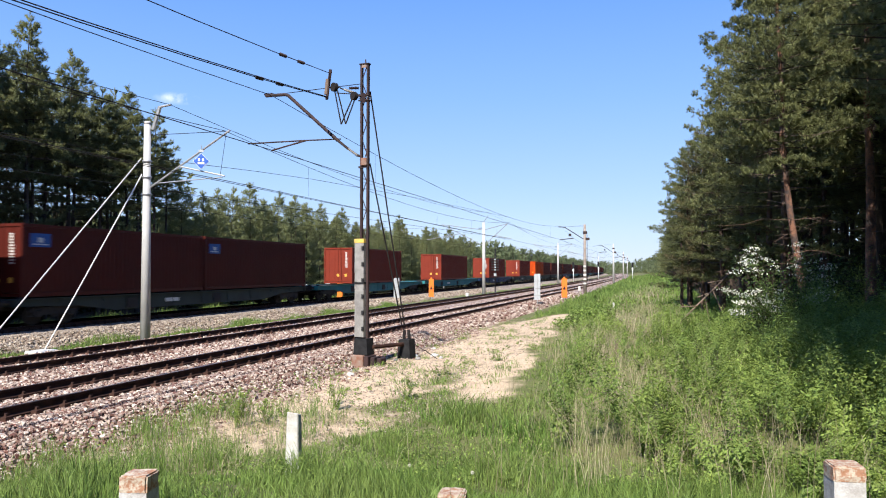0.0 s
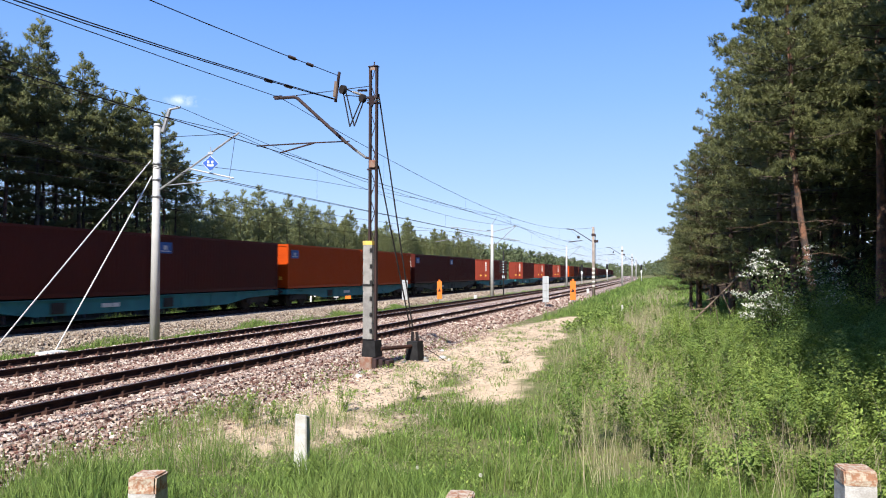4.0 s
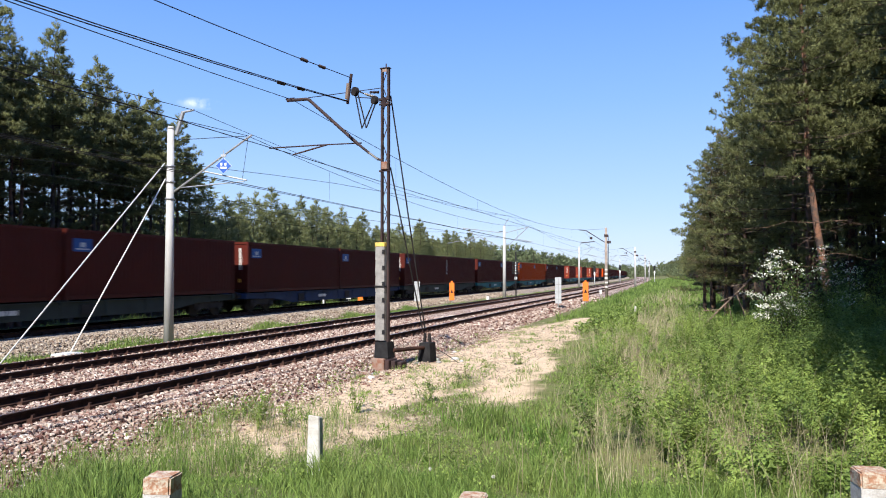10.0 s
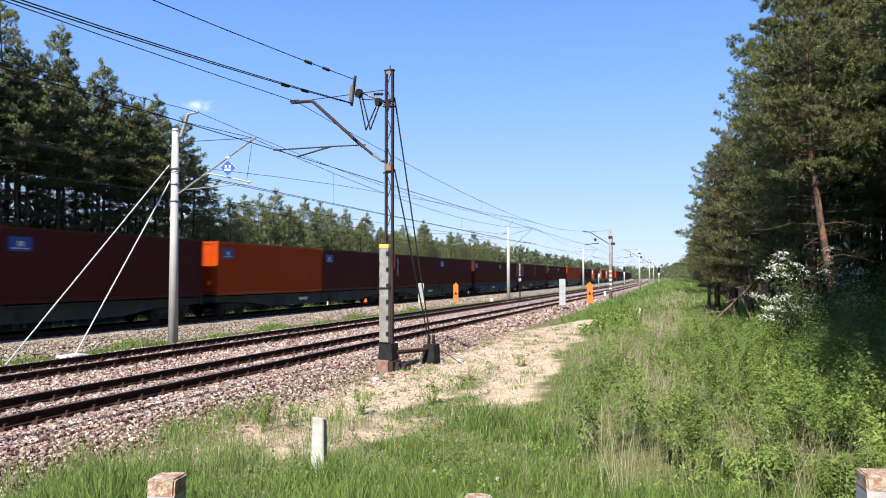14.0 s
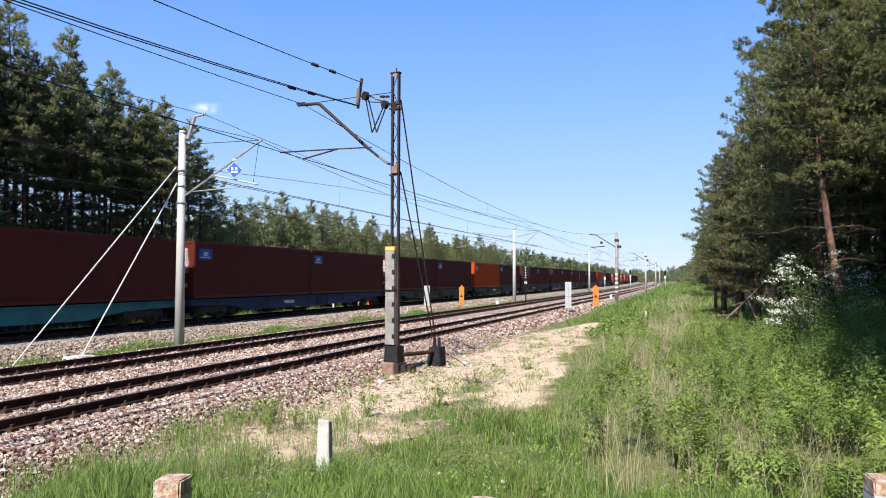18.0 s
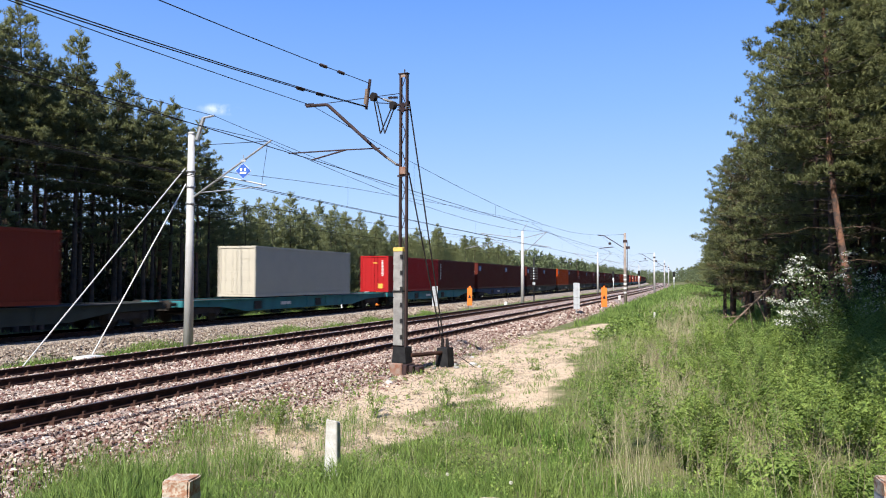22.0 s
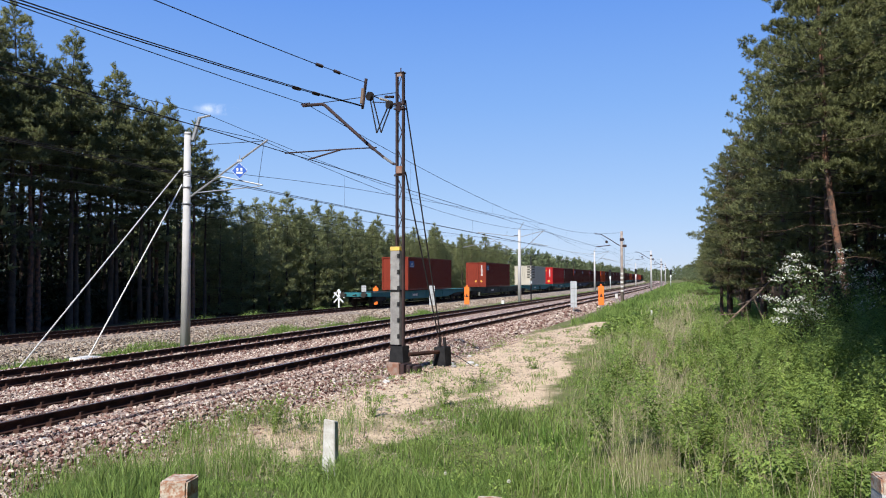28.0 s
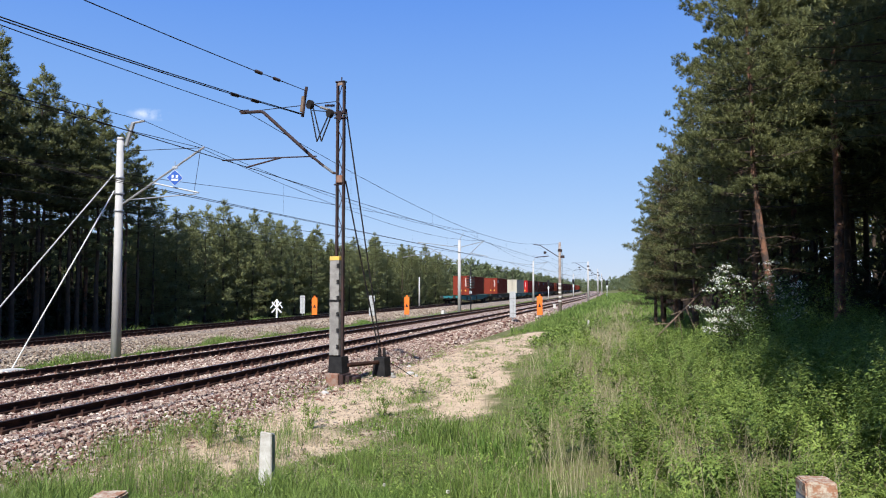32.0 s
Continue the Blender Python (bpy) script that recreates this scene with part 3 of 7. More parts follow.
def make_container(colour, logo, text):
    c = thing("shipping_container", pose(0, 0, -50), "x", "shipping container", "containers on the train")
    mat = PAINT[colour]
    w = CW / 2
    part("side_panel", wave_side(w - 0.02, 1, 0.12, CL - 0.12, 0.14, CH - 0.1, mat), None, c)
    part("side_panel", wave_side(-w + 0.02, -1, 0.12, CL - 0.12, 0.14, CH - 0.1, mat), None, c)
    bm = bmesh.new()
    k = 40
    for i in range(k):
        a, b = 0.1 + (CL - 0.2) * i / k, 0.1 + (CL - 0.2) * (i + 1) / k
        box(bm, -w + 0.06, w - 0.06, a, b - 0.06, CH - 0.05, CH - 0.015)
    box(bm, -w + 0.05, w - 0.05, 0.08, CL - 0.08, CH - 0.07, CH - 0.045)
    part("roof", bm, mat, c)
    bm = bmesh.new()
    for sx in (-1, 1):
        box(bm, sx * w - 0.06 * (sx > 0) , sx * w + 0.06 * (sx < 0), 0.08, CL - 0.08, 0.0, 0.16)
        box(bm, sx * w - 0.06 * (sx > 0) , sx * w + 0.06 * (sx < 0), 0.08, CL - 0.08, CH - 0.12, CH - 0.01)
    for yy in (0.0, CL - 0.1):
        box(bm, -w + 0.1, w - 0.1, yy + 0.01, yy + 0.09, CH - 0.13, CH - 0.01)
        box(bm, -w + 0.1, w - 0.1, yy + 0.01, yy + 0.09, 0.02, 0.15)
        for sx in (-1, 1):
            box(bm, sx * w - 0.12 * (sx > 0), sx * w + 0.12 * (sx < 0), yy, yy + 0.1, 0.1, CH - 0.1, 0.012)
    part("frame", bm, mat, c)
    for yy in (-0.003, CL - 0.175):
        for sx in (-1, 1):
            for zz in (0.0, CH - 0.118):
                part("corner_casting", boxed(sx * w - 0.16 * (sx > 0) - 0.003 * (sx < 0), sx * w + 0.16 * (sx < 0) + 0.003 * (sx > 0), yy, yy + 0.178, zz, zz + 0.118, bevel=0.01), mat, c)
    for s in (-1, 1):
        bm = bmesh.new()
        x0, x1 = sorted((s * 0.012, s * (w - 0.13)))
        box(bm, x0, x1, 0.05, 0.085, 0.16, CH - 0.14, 0.008)
        for j in range(4):
            z = 0.3 + j * 0.62
            box(bm, x0 + 0.06, x1 - 0.06, 0.043, 0.052, z, z + 0.46, 0.003)
        d = part("door", bm, mat, c)
        for o in (0.28, 0.78):
            bm = rods([((s * o, 0.034, 0.1), (s * o, 0.034, CH - 0.1))], 0.014)
            box(bm, s * o - 0.05, s * o + 0.05, 0.016, 0.044, 0.95, 1.05)
            part("locking_bar", bm, mat, d)
    bm = bmesh.new()
    box(bm, -w + 0.12, w - 0.12, CL - 0.07, CL - 0.03, 0.14, CH - 0.12)
    part("front_wall", bm, mat, c)
    part("floor", boxed(-w + 0.06, w - 0.06, 0.1, CL - 0.1, 0.06, 0.15), M_UNDER, c)
    if colour != "cream":
        for j in range(0 if colour == "orange" else 11):
            z = CH - 0.45 - j * 0.115
            part("number_bar", boxed(0.62, 0.62 + (0.2 if j > 3 else 0.16), 0.036, 0.046, z, z + 0.075), M_MARK, c)
        spots = ((0.32, 0.72, 0.28, 0.66), (-0.1, 0.25, 2.28, 2.36)) if colour == "red" else ((-0.12, 0.08, 0.56, 0.77), (0.56, 0.76, 0.56, 0.77))
        for x0, x1, z0, z1 in spots:
            part("warning_label", boxed(x0, x1, 0.032, 0.046, z0, z1), M_LABEL, c, "yellow warning label on the door")
    if logo:
        bm = bmesh.new()
        box(bm, w - 0.03, w + 0.004, 0.42, 1.46, 1.98, 2.52)
        lg = part("logo_panel", bm, M_LOGO, c, "blue panel with pale shapes")
        bm = bmesh.new()
        box(bm, w + 0.002, w + 0.01, 0.56, 1.32, 2.06, 2.11)
        prism(bm, [(w + 0.002, 2.16), (w + 0.01, 2.16), (w + 0.01, 2.36), (w + 0.002, 2.36)], 0.80, 1.08)
        part("logo_shape", bm, M_MARK, lg)
    if text:
        bm = bmesh.new()
        for j in range(10):
            z = CH - 0.5 - j * 0.15
            box(bm, w - 0.02, w + 0.004, 0.55, 0.75, z, z + 0.1)
        part("side_marking", bm, M_MARK, c, "column of worn white marks")
    return c


def make_wagon(colour):
    g = thing("container_wagon", pose(0, 0, -60), "x", "freight wagon", "wagons of the train")
    mat = PAINT[colour]
    WL = 24.66
    sill = [(0, 1.06), (WL, 1.06), (WL, 0.80), (WL - 3.3, 0.72), (WL - 5.6, 0.42), (5.6, 0.42), (3.3, 0.72), (0, 0.80)]
    for s in (-1, 1):
        bm = bmesh.new()
        a = [bm.verts.new((s * 1.16, y, z)) for y, z in sill]
        b = [bm.verts.new((s * 1.08, y, z)) for y, z in sill]
        k = len(sill)
        for i in range(k):
            bm.faces.new((a[i], a[(i + 1) % k], b[(i + 1) % k], b[i]))
        bm.faces.new(a)
        bm.faces.new(b[::-1])
        box(bm, *sorted((s * 1.04, s * 1.25)), 0.0, WL, 1.06, 1.10)
        for j in range(9):
            y = 2.2 + j * 2.53
            box(bm, *sorted((s * 1.155, s * 1.19)), y, y + 0.06, 0.5 if 5 < y < 19 else 0.84, 1.06)
        part("side_sill", bm, mat, g)
        for y in (6.3, 13.4):
            part("panel", boxed(s * 1.19 - 0.02, s * 1.19 + 0.02, y, y + 0.75, 0.5, 0.95), M_UNDER, g)
        part("marking", boxed(s * 1.165 - 0.012, s * 1.175 + 0.012, 9.2, 10.3, 0.66, 0.84), M_MARK, g, "row of small pale markings")
    part("end_beam", boxed(-1.25, 1.25, -0.02, 0.18, 0.78, 1.1, bevel=0.02), mat, g)
    part("end_beam", boxed(-1.25, 1.25, WL - 0.18, WL + 0.02, 0.78, 1.1, bevel=0.02), mat, g)
    bm = bmesh.new()
    box(bm, -0.3, 0.3, 0.1, WL - 0.1, 0.62, 1.0)
    for j in range(12):
        y = 0.8 + j * 2.08
        box(bm, -1.08, 1.08, y, y + 0.16, 0.82, 1.02)
    part("centre_beam", bm, M_UNDER, g)
    part("deck", boxed(-1.05, 1.05, 0.2, WL - 0.2, 1.03, 1.06), M_UNDER, g)
    for y in (0.2, 12.2, 12.64, 24.55):
        for s in (-1.15, 1.15):
            part("container_spigot", boxed(s - 0.09, s + 0.09, y - 0.09, y + 0.09, 1.1, 1.16), M_UNDER, g)
    for y in (2.1, WL - 2.1):
        bg = new("bogie")
        bg.parent = g
        bg.location = (0, y, 0)
        for s in (-1, 1):
            bm = bmesh.new()
            prism(bm, [(s * 0.98, 0.42), (s * 1.06, 0.42), (s * 1.06, 0.72), (s * 0.98, 0.72)], -1.25, 1.25)
            for a in (-0.9, 0.9):
                box(bm, *sorted((s * 0.95, s * 1.1)), a - 0.17, a + 0.17, 0.32, 0.62, 0.03)
            for a in (-0.16, 0.0, 0.16):
                rod(bm, (s * 1.02, a, 0.3), (s * 1.02, a, 0.5), 0.06, n=8)
            part("side_frame", bm, M_UNDER, bg)
        for a in (-0.9, 0.9):
            bm = rods([((-0.9, a, 0.46), (0.9, a, 0.46))], 0.08, 8)
            for s in (-0.753, 0.753):
                rod(bm, (s - 0.06, a, 0.46), (s + 0.06, a, 0.46), 0.455, n=20)
                rod(bm, (s - 0.1 * (s > 0) , a, 0.46), (s + 0.1 * (s < 0), a, 0.46), 0.48, n=20)
            part("wheelset", bm, M_UNDER, bg)
        part("bolster", boxed(-1.0, 1.0, -0.2, 0.2, 0.5, 0.78), M_UNDER, bg)
    for y, d in ((0, -1), (WL, 1)):
        for s in (-0.875, 0.875):
            bm = rods([((s, y, 0.95), (s, y + d * 0.57, 0.95))], 0.085, 10)
            rod(bm, (s, y + d * 0.57, 0.95), (s, y + d * 0.61, 0.95), 0.22, n=14)
            part("buffer", bm, M_UNDER, g)
        bm = rods([((0, y, 0.93), (0, y + d * 0.55, 0.9))], 0.05, 8)
        part("coupling", bm, M_UNDER, g)
    part("brake_cylinder", rods([((0.55, 9.5, 0.55), (0.55, 10.4, 0.55))], 0.19, 12), M_UNDER, g)
    part("ladder_step", rods([((1.2, 0.5, 0.8), (1.2, 0.5, 0.35)), ((1.2, 0.9, 0.8), (1.2, 0.9, 0.35)), ((1.2, 0.5, 0.4), (1.2, 0.9, 0.4)), ((1.2, 0.5, 0.6), (1.2, 0.9, 0.6))], 0.02), M_UNDER, g)
    return g


# one row a wagon: where its rear stands on the train, wagon paint, and its boxes as (offset, colour, logo, side marks)
TRAIN = [
    (15.5, "teal", [(7.9, "rust", 1, 0)]),
    (42.6, "slate", [(6.4, "rust", 1, 0)]),
    (68.6, "teal", [(6.3, "cream", 0, 0)]),
    (93.9, "teal", [(0.18, "red", 0, 0), (12.53, "brown", 0, 1)]),
    (119.8, "navy", [(0.18, "brown", 1, 0), (12.53, "brown", 1, 0)]),
    (145.7, "slate", [(0.18, "maroon", 1, 0), (12.53, "maroon", 1, 0)]),
    (171.6, "slate", [(0.18, "orange", 1, 0), (12.53, "maroon", 1, 0)]),
    (197.5, "slate", [(0.18, "maroon", 0, 1), (12.53, "maroon", 1, 0)]),
    (223.4, "navy", [(0.18, "maroon", 1, 0), (12.53, "maroon", 1, 0)]),
    (249.3, "slate", [(0.18, "maroon", 1, 0), (12.53, "maroon", 0, 1)]),
    (275.2, "teal", [(0.18, "maroon", 1, 0), (12.53, "maroon", 1, 0)]),
    (301.1, "teal", [(0.18, "orange", 1, 0), (12.53, "orange", 1, 0)]),
    (327.0, "slate", [(0.18, "maroon", 1, 0), (12.53, "maroon", 1, 0)]),
    (353.7, "teal", [(6.4, "rust", 0, 1)]),
    (379.9, "teal", [(6.4, "rust", 0, 0)]),
    (405.7, "navy", [(6.4, "rust", 0, 0)]),
    (431.9, "slate", [(6.4, "rust", 0, 0)]),
    (457.5, "slate", [(0.18, "orange", 0, 0), (12.53, "brown", 0, 0)]),
]
for k in range(13):
    TRAIN.append((483.9 + 26.2 * k, ("slate", "navy", "teal")[k % 3], [(0.18, ("brown", "maroon", "maroon", "rust")[k % 4], 0, 0), (12.53, ("maroon", "maroon", "brown")[k % 3], 0, 0)]))
SAYS = {"maroon": "dark maroon", "brown": "dull brown-red", "rust": "rust-red", "orange": "bright orange", "red": "bright red", "cream": "cream-white",
        "teal": "teal", "slate": "dark grey-green", "navy": "navy blue"}
MOVING = []


def build_train():
    wagons, boxes = {}, {}
    for rear, paint, load in TRAIN:
        m = pose(0, 0, -50)
        if paint not in wagons:
            wagons[paint] = make_wagon(paint)
            w = wagons[paint]
        else:
            w = copy_thing(wagons[paint], m)
        tagged(w, SAYS[paint] + (" flat wagon carrying one container" if len(load) == 1 else " flat wagon carrying two containers"))
        MOVING.append((w, rear, 0.0))
        for off, colour, logo, text in load:
            key = (colour, logo, text)
            if key not in boxes:
                boxes[key] = make_container(*key)
                c = boxes[key]
            else:
                c = copy_thing(boxes[key], m)
            extra = " with a blue panel" if logo else (" with white marks" if text else "")
            tagged(c, SAYS[colour] + " corrugated steel container" + extra + " on a wagon")
            MOVING.append((c, rear + off, 1.162))


build_train()

# ---- masts and boards ----
def gz(x, y):
    return float(ground_z(x, y))


def lattice_mast(x, y, h):
    """A rusty mast of two channels with zigzag lacing; the lower part stands in a concrete sleeve."""
    z0 = -0.2
    m = thing("lattice_mast", pose(x, y, z0, 0, 0, -8), "rusty lattice steel mast with a banded concrete sleeve", "catenary mast", "masts of the line")
    for s in (-1, 1):
        bm = bmesh.new()
        box(bm, s * 0.105 - 0.03, s * 0.105 + 0.03, -0.05, 0.05, 0.2, h, 0.006)
        part("channel", bm, M_STEEL, m)
    k = int((h - 3.3) / 0.4)
    for i in range(k):
        a = 3.3 + i * (h - 3.4) / k
        b = 3.3 + (i + 1) * (h - 3.4) / k
        s = 1 if i % 2 else -1
        part("lacing", rods([((-0.08 * s, -0.04, a), (0.08 * s, -0.04, b))], 0.013, 4), M_STEEL, m)
    part("cap", boxed(-0.155, 0.155, -0.08, 0.08, h - 0.035, h, bevel=0.008), M_STEEL, m)
    part("gusset", boxed(-0.075, 0.075, -0.058, -0.05, h - 0.13, h - 0.035), M_RUSTBASE, m, "rust-orange end plate")
    part("tip", rods([((0.02, 0, h), (0.02, 0, h + 0.12))], 0.018), M_STEEL, m)
    for i in range(6):
        z = 0.5 + i * 0.46
        bm = bmesh.new()
        prism(bm, [(-0.24, z), (0.06, z), (0.06, z + 0.43), (0.045, z + 0.43), (0.045, z + 0.46), (-0.215, z + 0.46), (-0.215, z + 0.43), (-0.23, z + 0.43)], -0.16, 0.16)
        part("sleeve_block", bm, M_CONC2, m)
        part("cleat", boxed(0.0, 0.065, -0.185, -0.155, z + 0.18, z + 0.3), M_BLACK, m)
    part("yellow_band", boxed(-0.245, 0.065, -0.17, 0.17, 3.19, 3.31, bevel=0.01), M_YELLOW, m, "faded yellow band")
    part("strap", boxed(-0.255, 0.08, -0.18, 0.18, 2.02, 2.07), M_BLACK, m)
    part("junction_box", boxed(-0.075, 0.12, -0.13, 0.05, 5.42, 5.64, bevel=0.015), M_RUSTBASE, m, "rust-orange steel box")
    part("box_bracket", boxed(-0.17, 0.15, -0.075, -0.052, 5.36, 5.41), M_STEEL, m)
    bm = bmesh.new()
    prism(bm, [(-0.25, 0.0), (0.21, 0.0), (0.18, 0.46), (-0.21, 0.46)], -0.2, 0.2)
    part("footing", bm, M_BLACK, m, "black-painted footing block")
    part("base_block", boxed(-0.27, 0.12, -0.3, 0.3, -0.62, 0.0, bevel=0.03), M_RUSTBASE, m, "rust-stained concrete base")
    for i in range(3):
        part("base_post", boxed(0.16 + i * 0.16, 0.29 + i * 0.16, -0.32 + 0.08 * i, 0.2, -0.7, -0.02 - 0.03 * i, bevel=0.02), M_STEEL, m)
    return m


def concrete_mast(x, y, h, label):
    z0 = -0.72
    m = thing("concrete_mast", pose(x, y, z0), label, "catenary mast", "masts of the line")
    part("pole", tapered(h, 0.19, 0.125), M_CONC, m)
    part("cap", tapered(0.1, 0.14, 0.11, h), M_CONC, m)
    return m


def tapered(h, r0, r1, z=0.0, n=16):
    bm = bmesh.new()
    rod(bm, (0, 0, z), (0, 0, z + h), r0, r1, n=n)
    for f in bm.faces:
        f.smooth = len(f.verts) == 4
    return bm


def insulator(bm, a, b):
    """A ribbed insulator turned in one piece along the line from a to b."""
    a, b = Vector(a), Vector(b)
    d = (b - a).normalized()
    s = d.orthogonal().normalized()
    t = d.cross(s)
    rings = []
    for i in range(22):
        r = 0.022 if i in (0, 21) or i % 3 == 2 else 0.048 if i % 3 == 1 else 0.03
        c = a.lerp(b, i / 21)
        rings.append([bm.verts.new(c + (s * math.cos(k * math.tau / 8) + t * math.sin(k * math.tau / 8)) * r) for k in range(8)])
    for p, q in zip(rings[:-1], rings[1:]):
        for k in range(8):
            bm.faces.new((p[k], p[(k + 1) % 8], q[(k + 1) % 8], q[k]))
    bm.faces.new(rings[0][::-1])
    bm.faces.new(rings[-1])


NEAR_MAST = (-8.2, 20.5)
near = lattice_mast(*NEAR_MAST, 8.4)
LEFT_MAST = (-18.75, 24.7)
left = concrete_mast(*LEFT_MAST, 8.5, "pale round concrete mast with two guy rods")


def bar(name, parent, inv, a, b, r, mat, label="", n=8):
    """A rod between two places of the world, as a part."""
    return part(name, rods([(inv @ Vector(a), inv @ Vector(b))], r, n), mat, parent, label)


def disc(name, parent, inv, c, r, mat):
    c = Vector(c)
    return part(name, rods([(inv @ (c - Vector((0.03, 0.05, 0))), inv @ (c + Vector((0.03, 0.05, 0))))], r, 16), mat, parent)


def insulated(name, parent, inv, a, b, mat=None):
    bm = bmesh.new()
    insulator(bm, inv @ Vector(a), inv @ Vector(b))
    return part(name, bm, mat or M_INSUL, parent)


def build_near_mast_gear():
    inv, Y = near.matrix_world.inverted(), 20.5
    bm = bmesh.new()
    line(bm, [inv @ Vector(p) for p in ((-9.05, Y, 6.0), (-10.65, Y, 7.42), (-10.75, Y, 7.46), (-11.4, Y, 7.46))], 0.05, 8)
    part("bracket_tube", bm, M_STEEL, near, "rusty bent bracket tube")
    bar("bracket_tube", near, inv, (-8.72, Y, 5.74), (-9.08, Y, 6.03), 0.04, M_STEEL)
    insulated("insulator", near, inv, (-8.42, Y, 5.53), (-8.74, Y, 5.76), M_PORCELAIN)
    bar("hinge", near, inv, (-8.28, Y, 5.5), (-8.44, Y, 5.54), 0.035, M_STEEL)
    insulated("insulator", near, inv, (-11.15, Y, 7.5), (-11.45, Y, 7.5))
    bar("steady_arm", near, inv, (-8.95, Y, 6.04), (-10.1, Y, 6.05), 0.02, M_STEEL)
    bar("steady_arm", near, inv, (-10.1, Y, 6.05), (-12.0, Y, 6.04), 0.022, M_STEEL)
    bar("steady_arm", near, inv, (-10.05, Y, 6.05), (-11.2, Y, 5.8), 0.025, M_STEEL)
    bar("stay", near, inv, (-10.7, Y, 7.5), (-8.3, Y, 7.62), 0.012, M_WIRE)
    bar("tension_rod", near, inv, (-8.3, Y, 7.22), (-9.1, Y, 7.6), 0.018, M_WIRE)
    bar("tension_rod", near, inv, (-8.3, Y, 7.3), (-9.1, Y, 7.4), 0.014, M_WIRE)
    insulated("insulator", near, inv, (-8.5, Y, 7.36), (-8.86, Y, 7.49), M_PORCELAIN)
    insulated("insulator", near, inv, (-8.4, Y, 7.5), (-8.7, Y, 7.52))
    disc("pulley", near, inv, (-9.12, Y - 0.1, 7.55), 0.13, M_WIRE)
    disc("pulley", near, inv, (-8.5, Y - 0.1, 7.25), 0.12, M_WIRE)
    for o in (0, 0.14):
        bar("lever", near, inv, (-9.12 + o * 0.6, Y - 0.1, 7.5), (-8.9 + o, Y - 0.1, 6.45), 0.02, M_WIRE)
        bar("lever", near, inv, (-8.52 + o * 0.6, Y - 0.1, 7.25), (-8.9 + o, Y - 0.1, 6.45), 0.02, M_WIRE)
    bar("yoke", near, inv, (-9.36, Y - 0.1, 7.2), (-9.24, Y - 0.1, 8.08), 0.045, M_STEEL)
    bar("yoke", near, inv, (-9.38, Y - 0.1, 7.35), (-9.33, Y - 0.1, 7.8), 0.06, M_DEADWOOD)
    for z in (7.3, 7.44):
        part("clamp", boxed(-0.18, 0.16, -0.085, -0.055, z, z + 0.05, bevel=0.006), M_STEEL, near)
        part("clamp", boxed(-0.18, 0.16, 0.055, 0.085, z, z + 0.05, bevel=0.006), M_STEEL, near)
    part("hanger_plate", boxed(-0.06, 0.06, -0.1, -0.086, 7.24, 7.52), M_INSUL, near)
    for x in (-0.16, 0.14):
        part("bolt", rods([((x, -0.12, 7.395), (x, 0.12, 7.395))], 0.014, 6), M_GALV, near)
    W = Vector((-7.53, 22.3, -0.3))
    bw = thing("anchor_block", pose(W.x, W.y, W.z, 0, 0, -8), "black-painted anchor block at the foot of the mast's stays", "anchor block")
    bm = bmesh.new()
    prism(bm, [(-0.22, -0.25), (0.22, -0.25), (0.18, 0.4), (-0.17, 0.4)], -0.21, 0.21)
    part("block", bm, M_BLACK, bw)
    for o in (-0.09, 0.09):
        part("eye", rods([((o, 0, 0.38), (o * 0.8, 0, 0.68))], 0.05, 8), M_WIRE, bw)
    bar("stay_rope", near, inv, (-8.08, Y + 0.1, 7.4), (W.x - 0.07, W.y, 0.5), 0.022, M_WIRE)
    bar("stay_rope", near, inv, (-8.08, Y + 0.1, 5.3), (W.x - 0.15, W.y, 0.5), 0.022, M_WIRE)
    bm = bmesh.new()
    line(bm, [(0.2, 0.1, 0.25), (0.55, 0.25, 0.02), (0.9, 0.3, -0.2), (1.3, 0.35, -0.3)], 0.012, 5)
    part("cable", bm, M_WIRE, bw, "loose dark cable running into the ground")
    bar("strut", near, inv, (-8.0, Y + 0.1, 0.0), (W.x, W.y, -0.05), 0.06, M_RAIL, "rusty strut at the foot")


build_near_mast_gear()


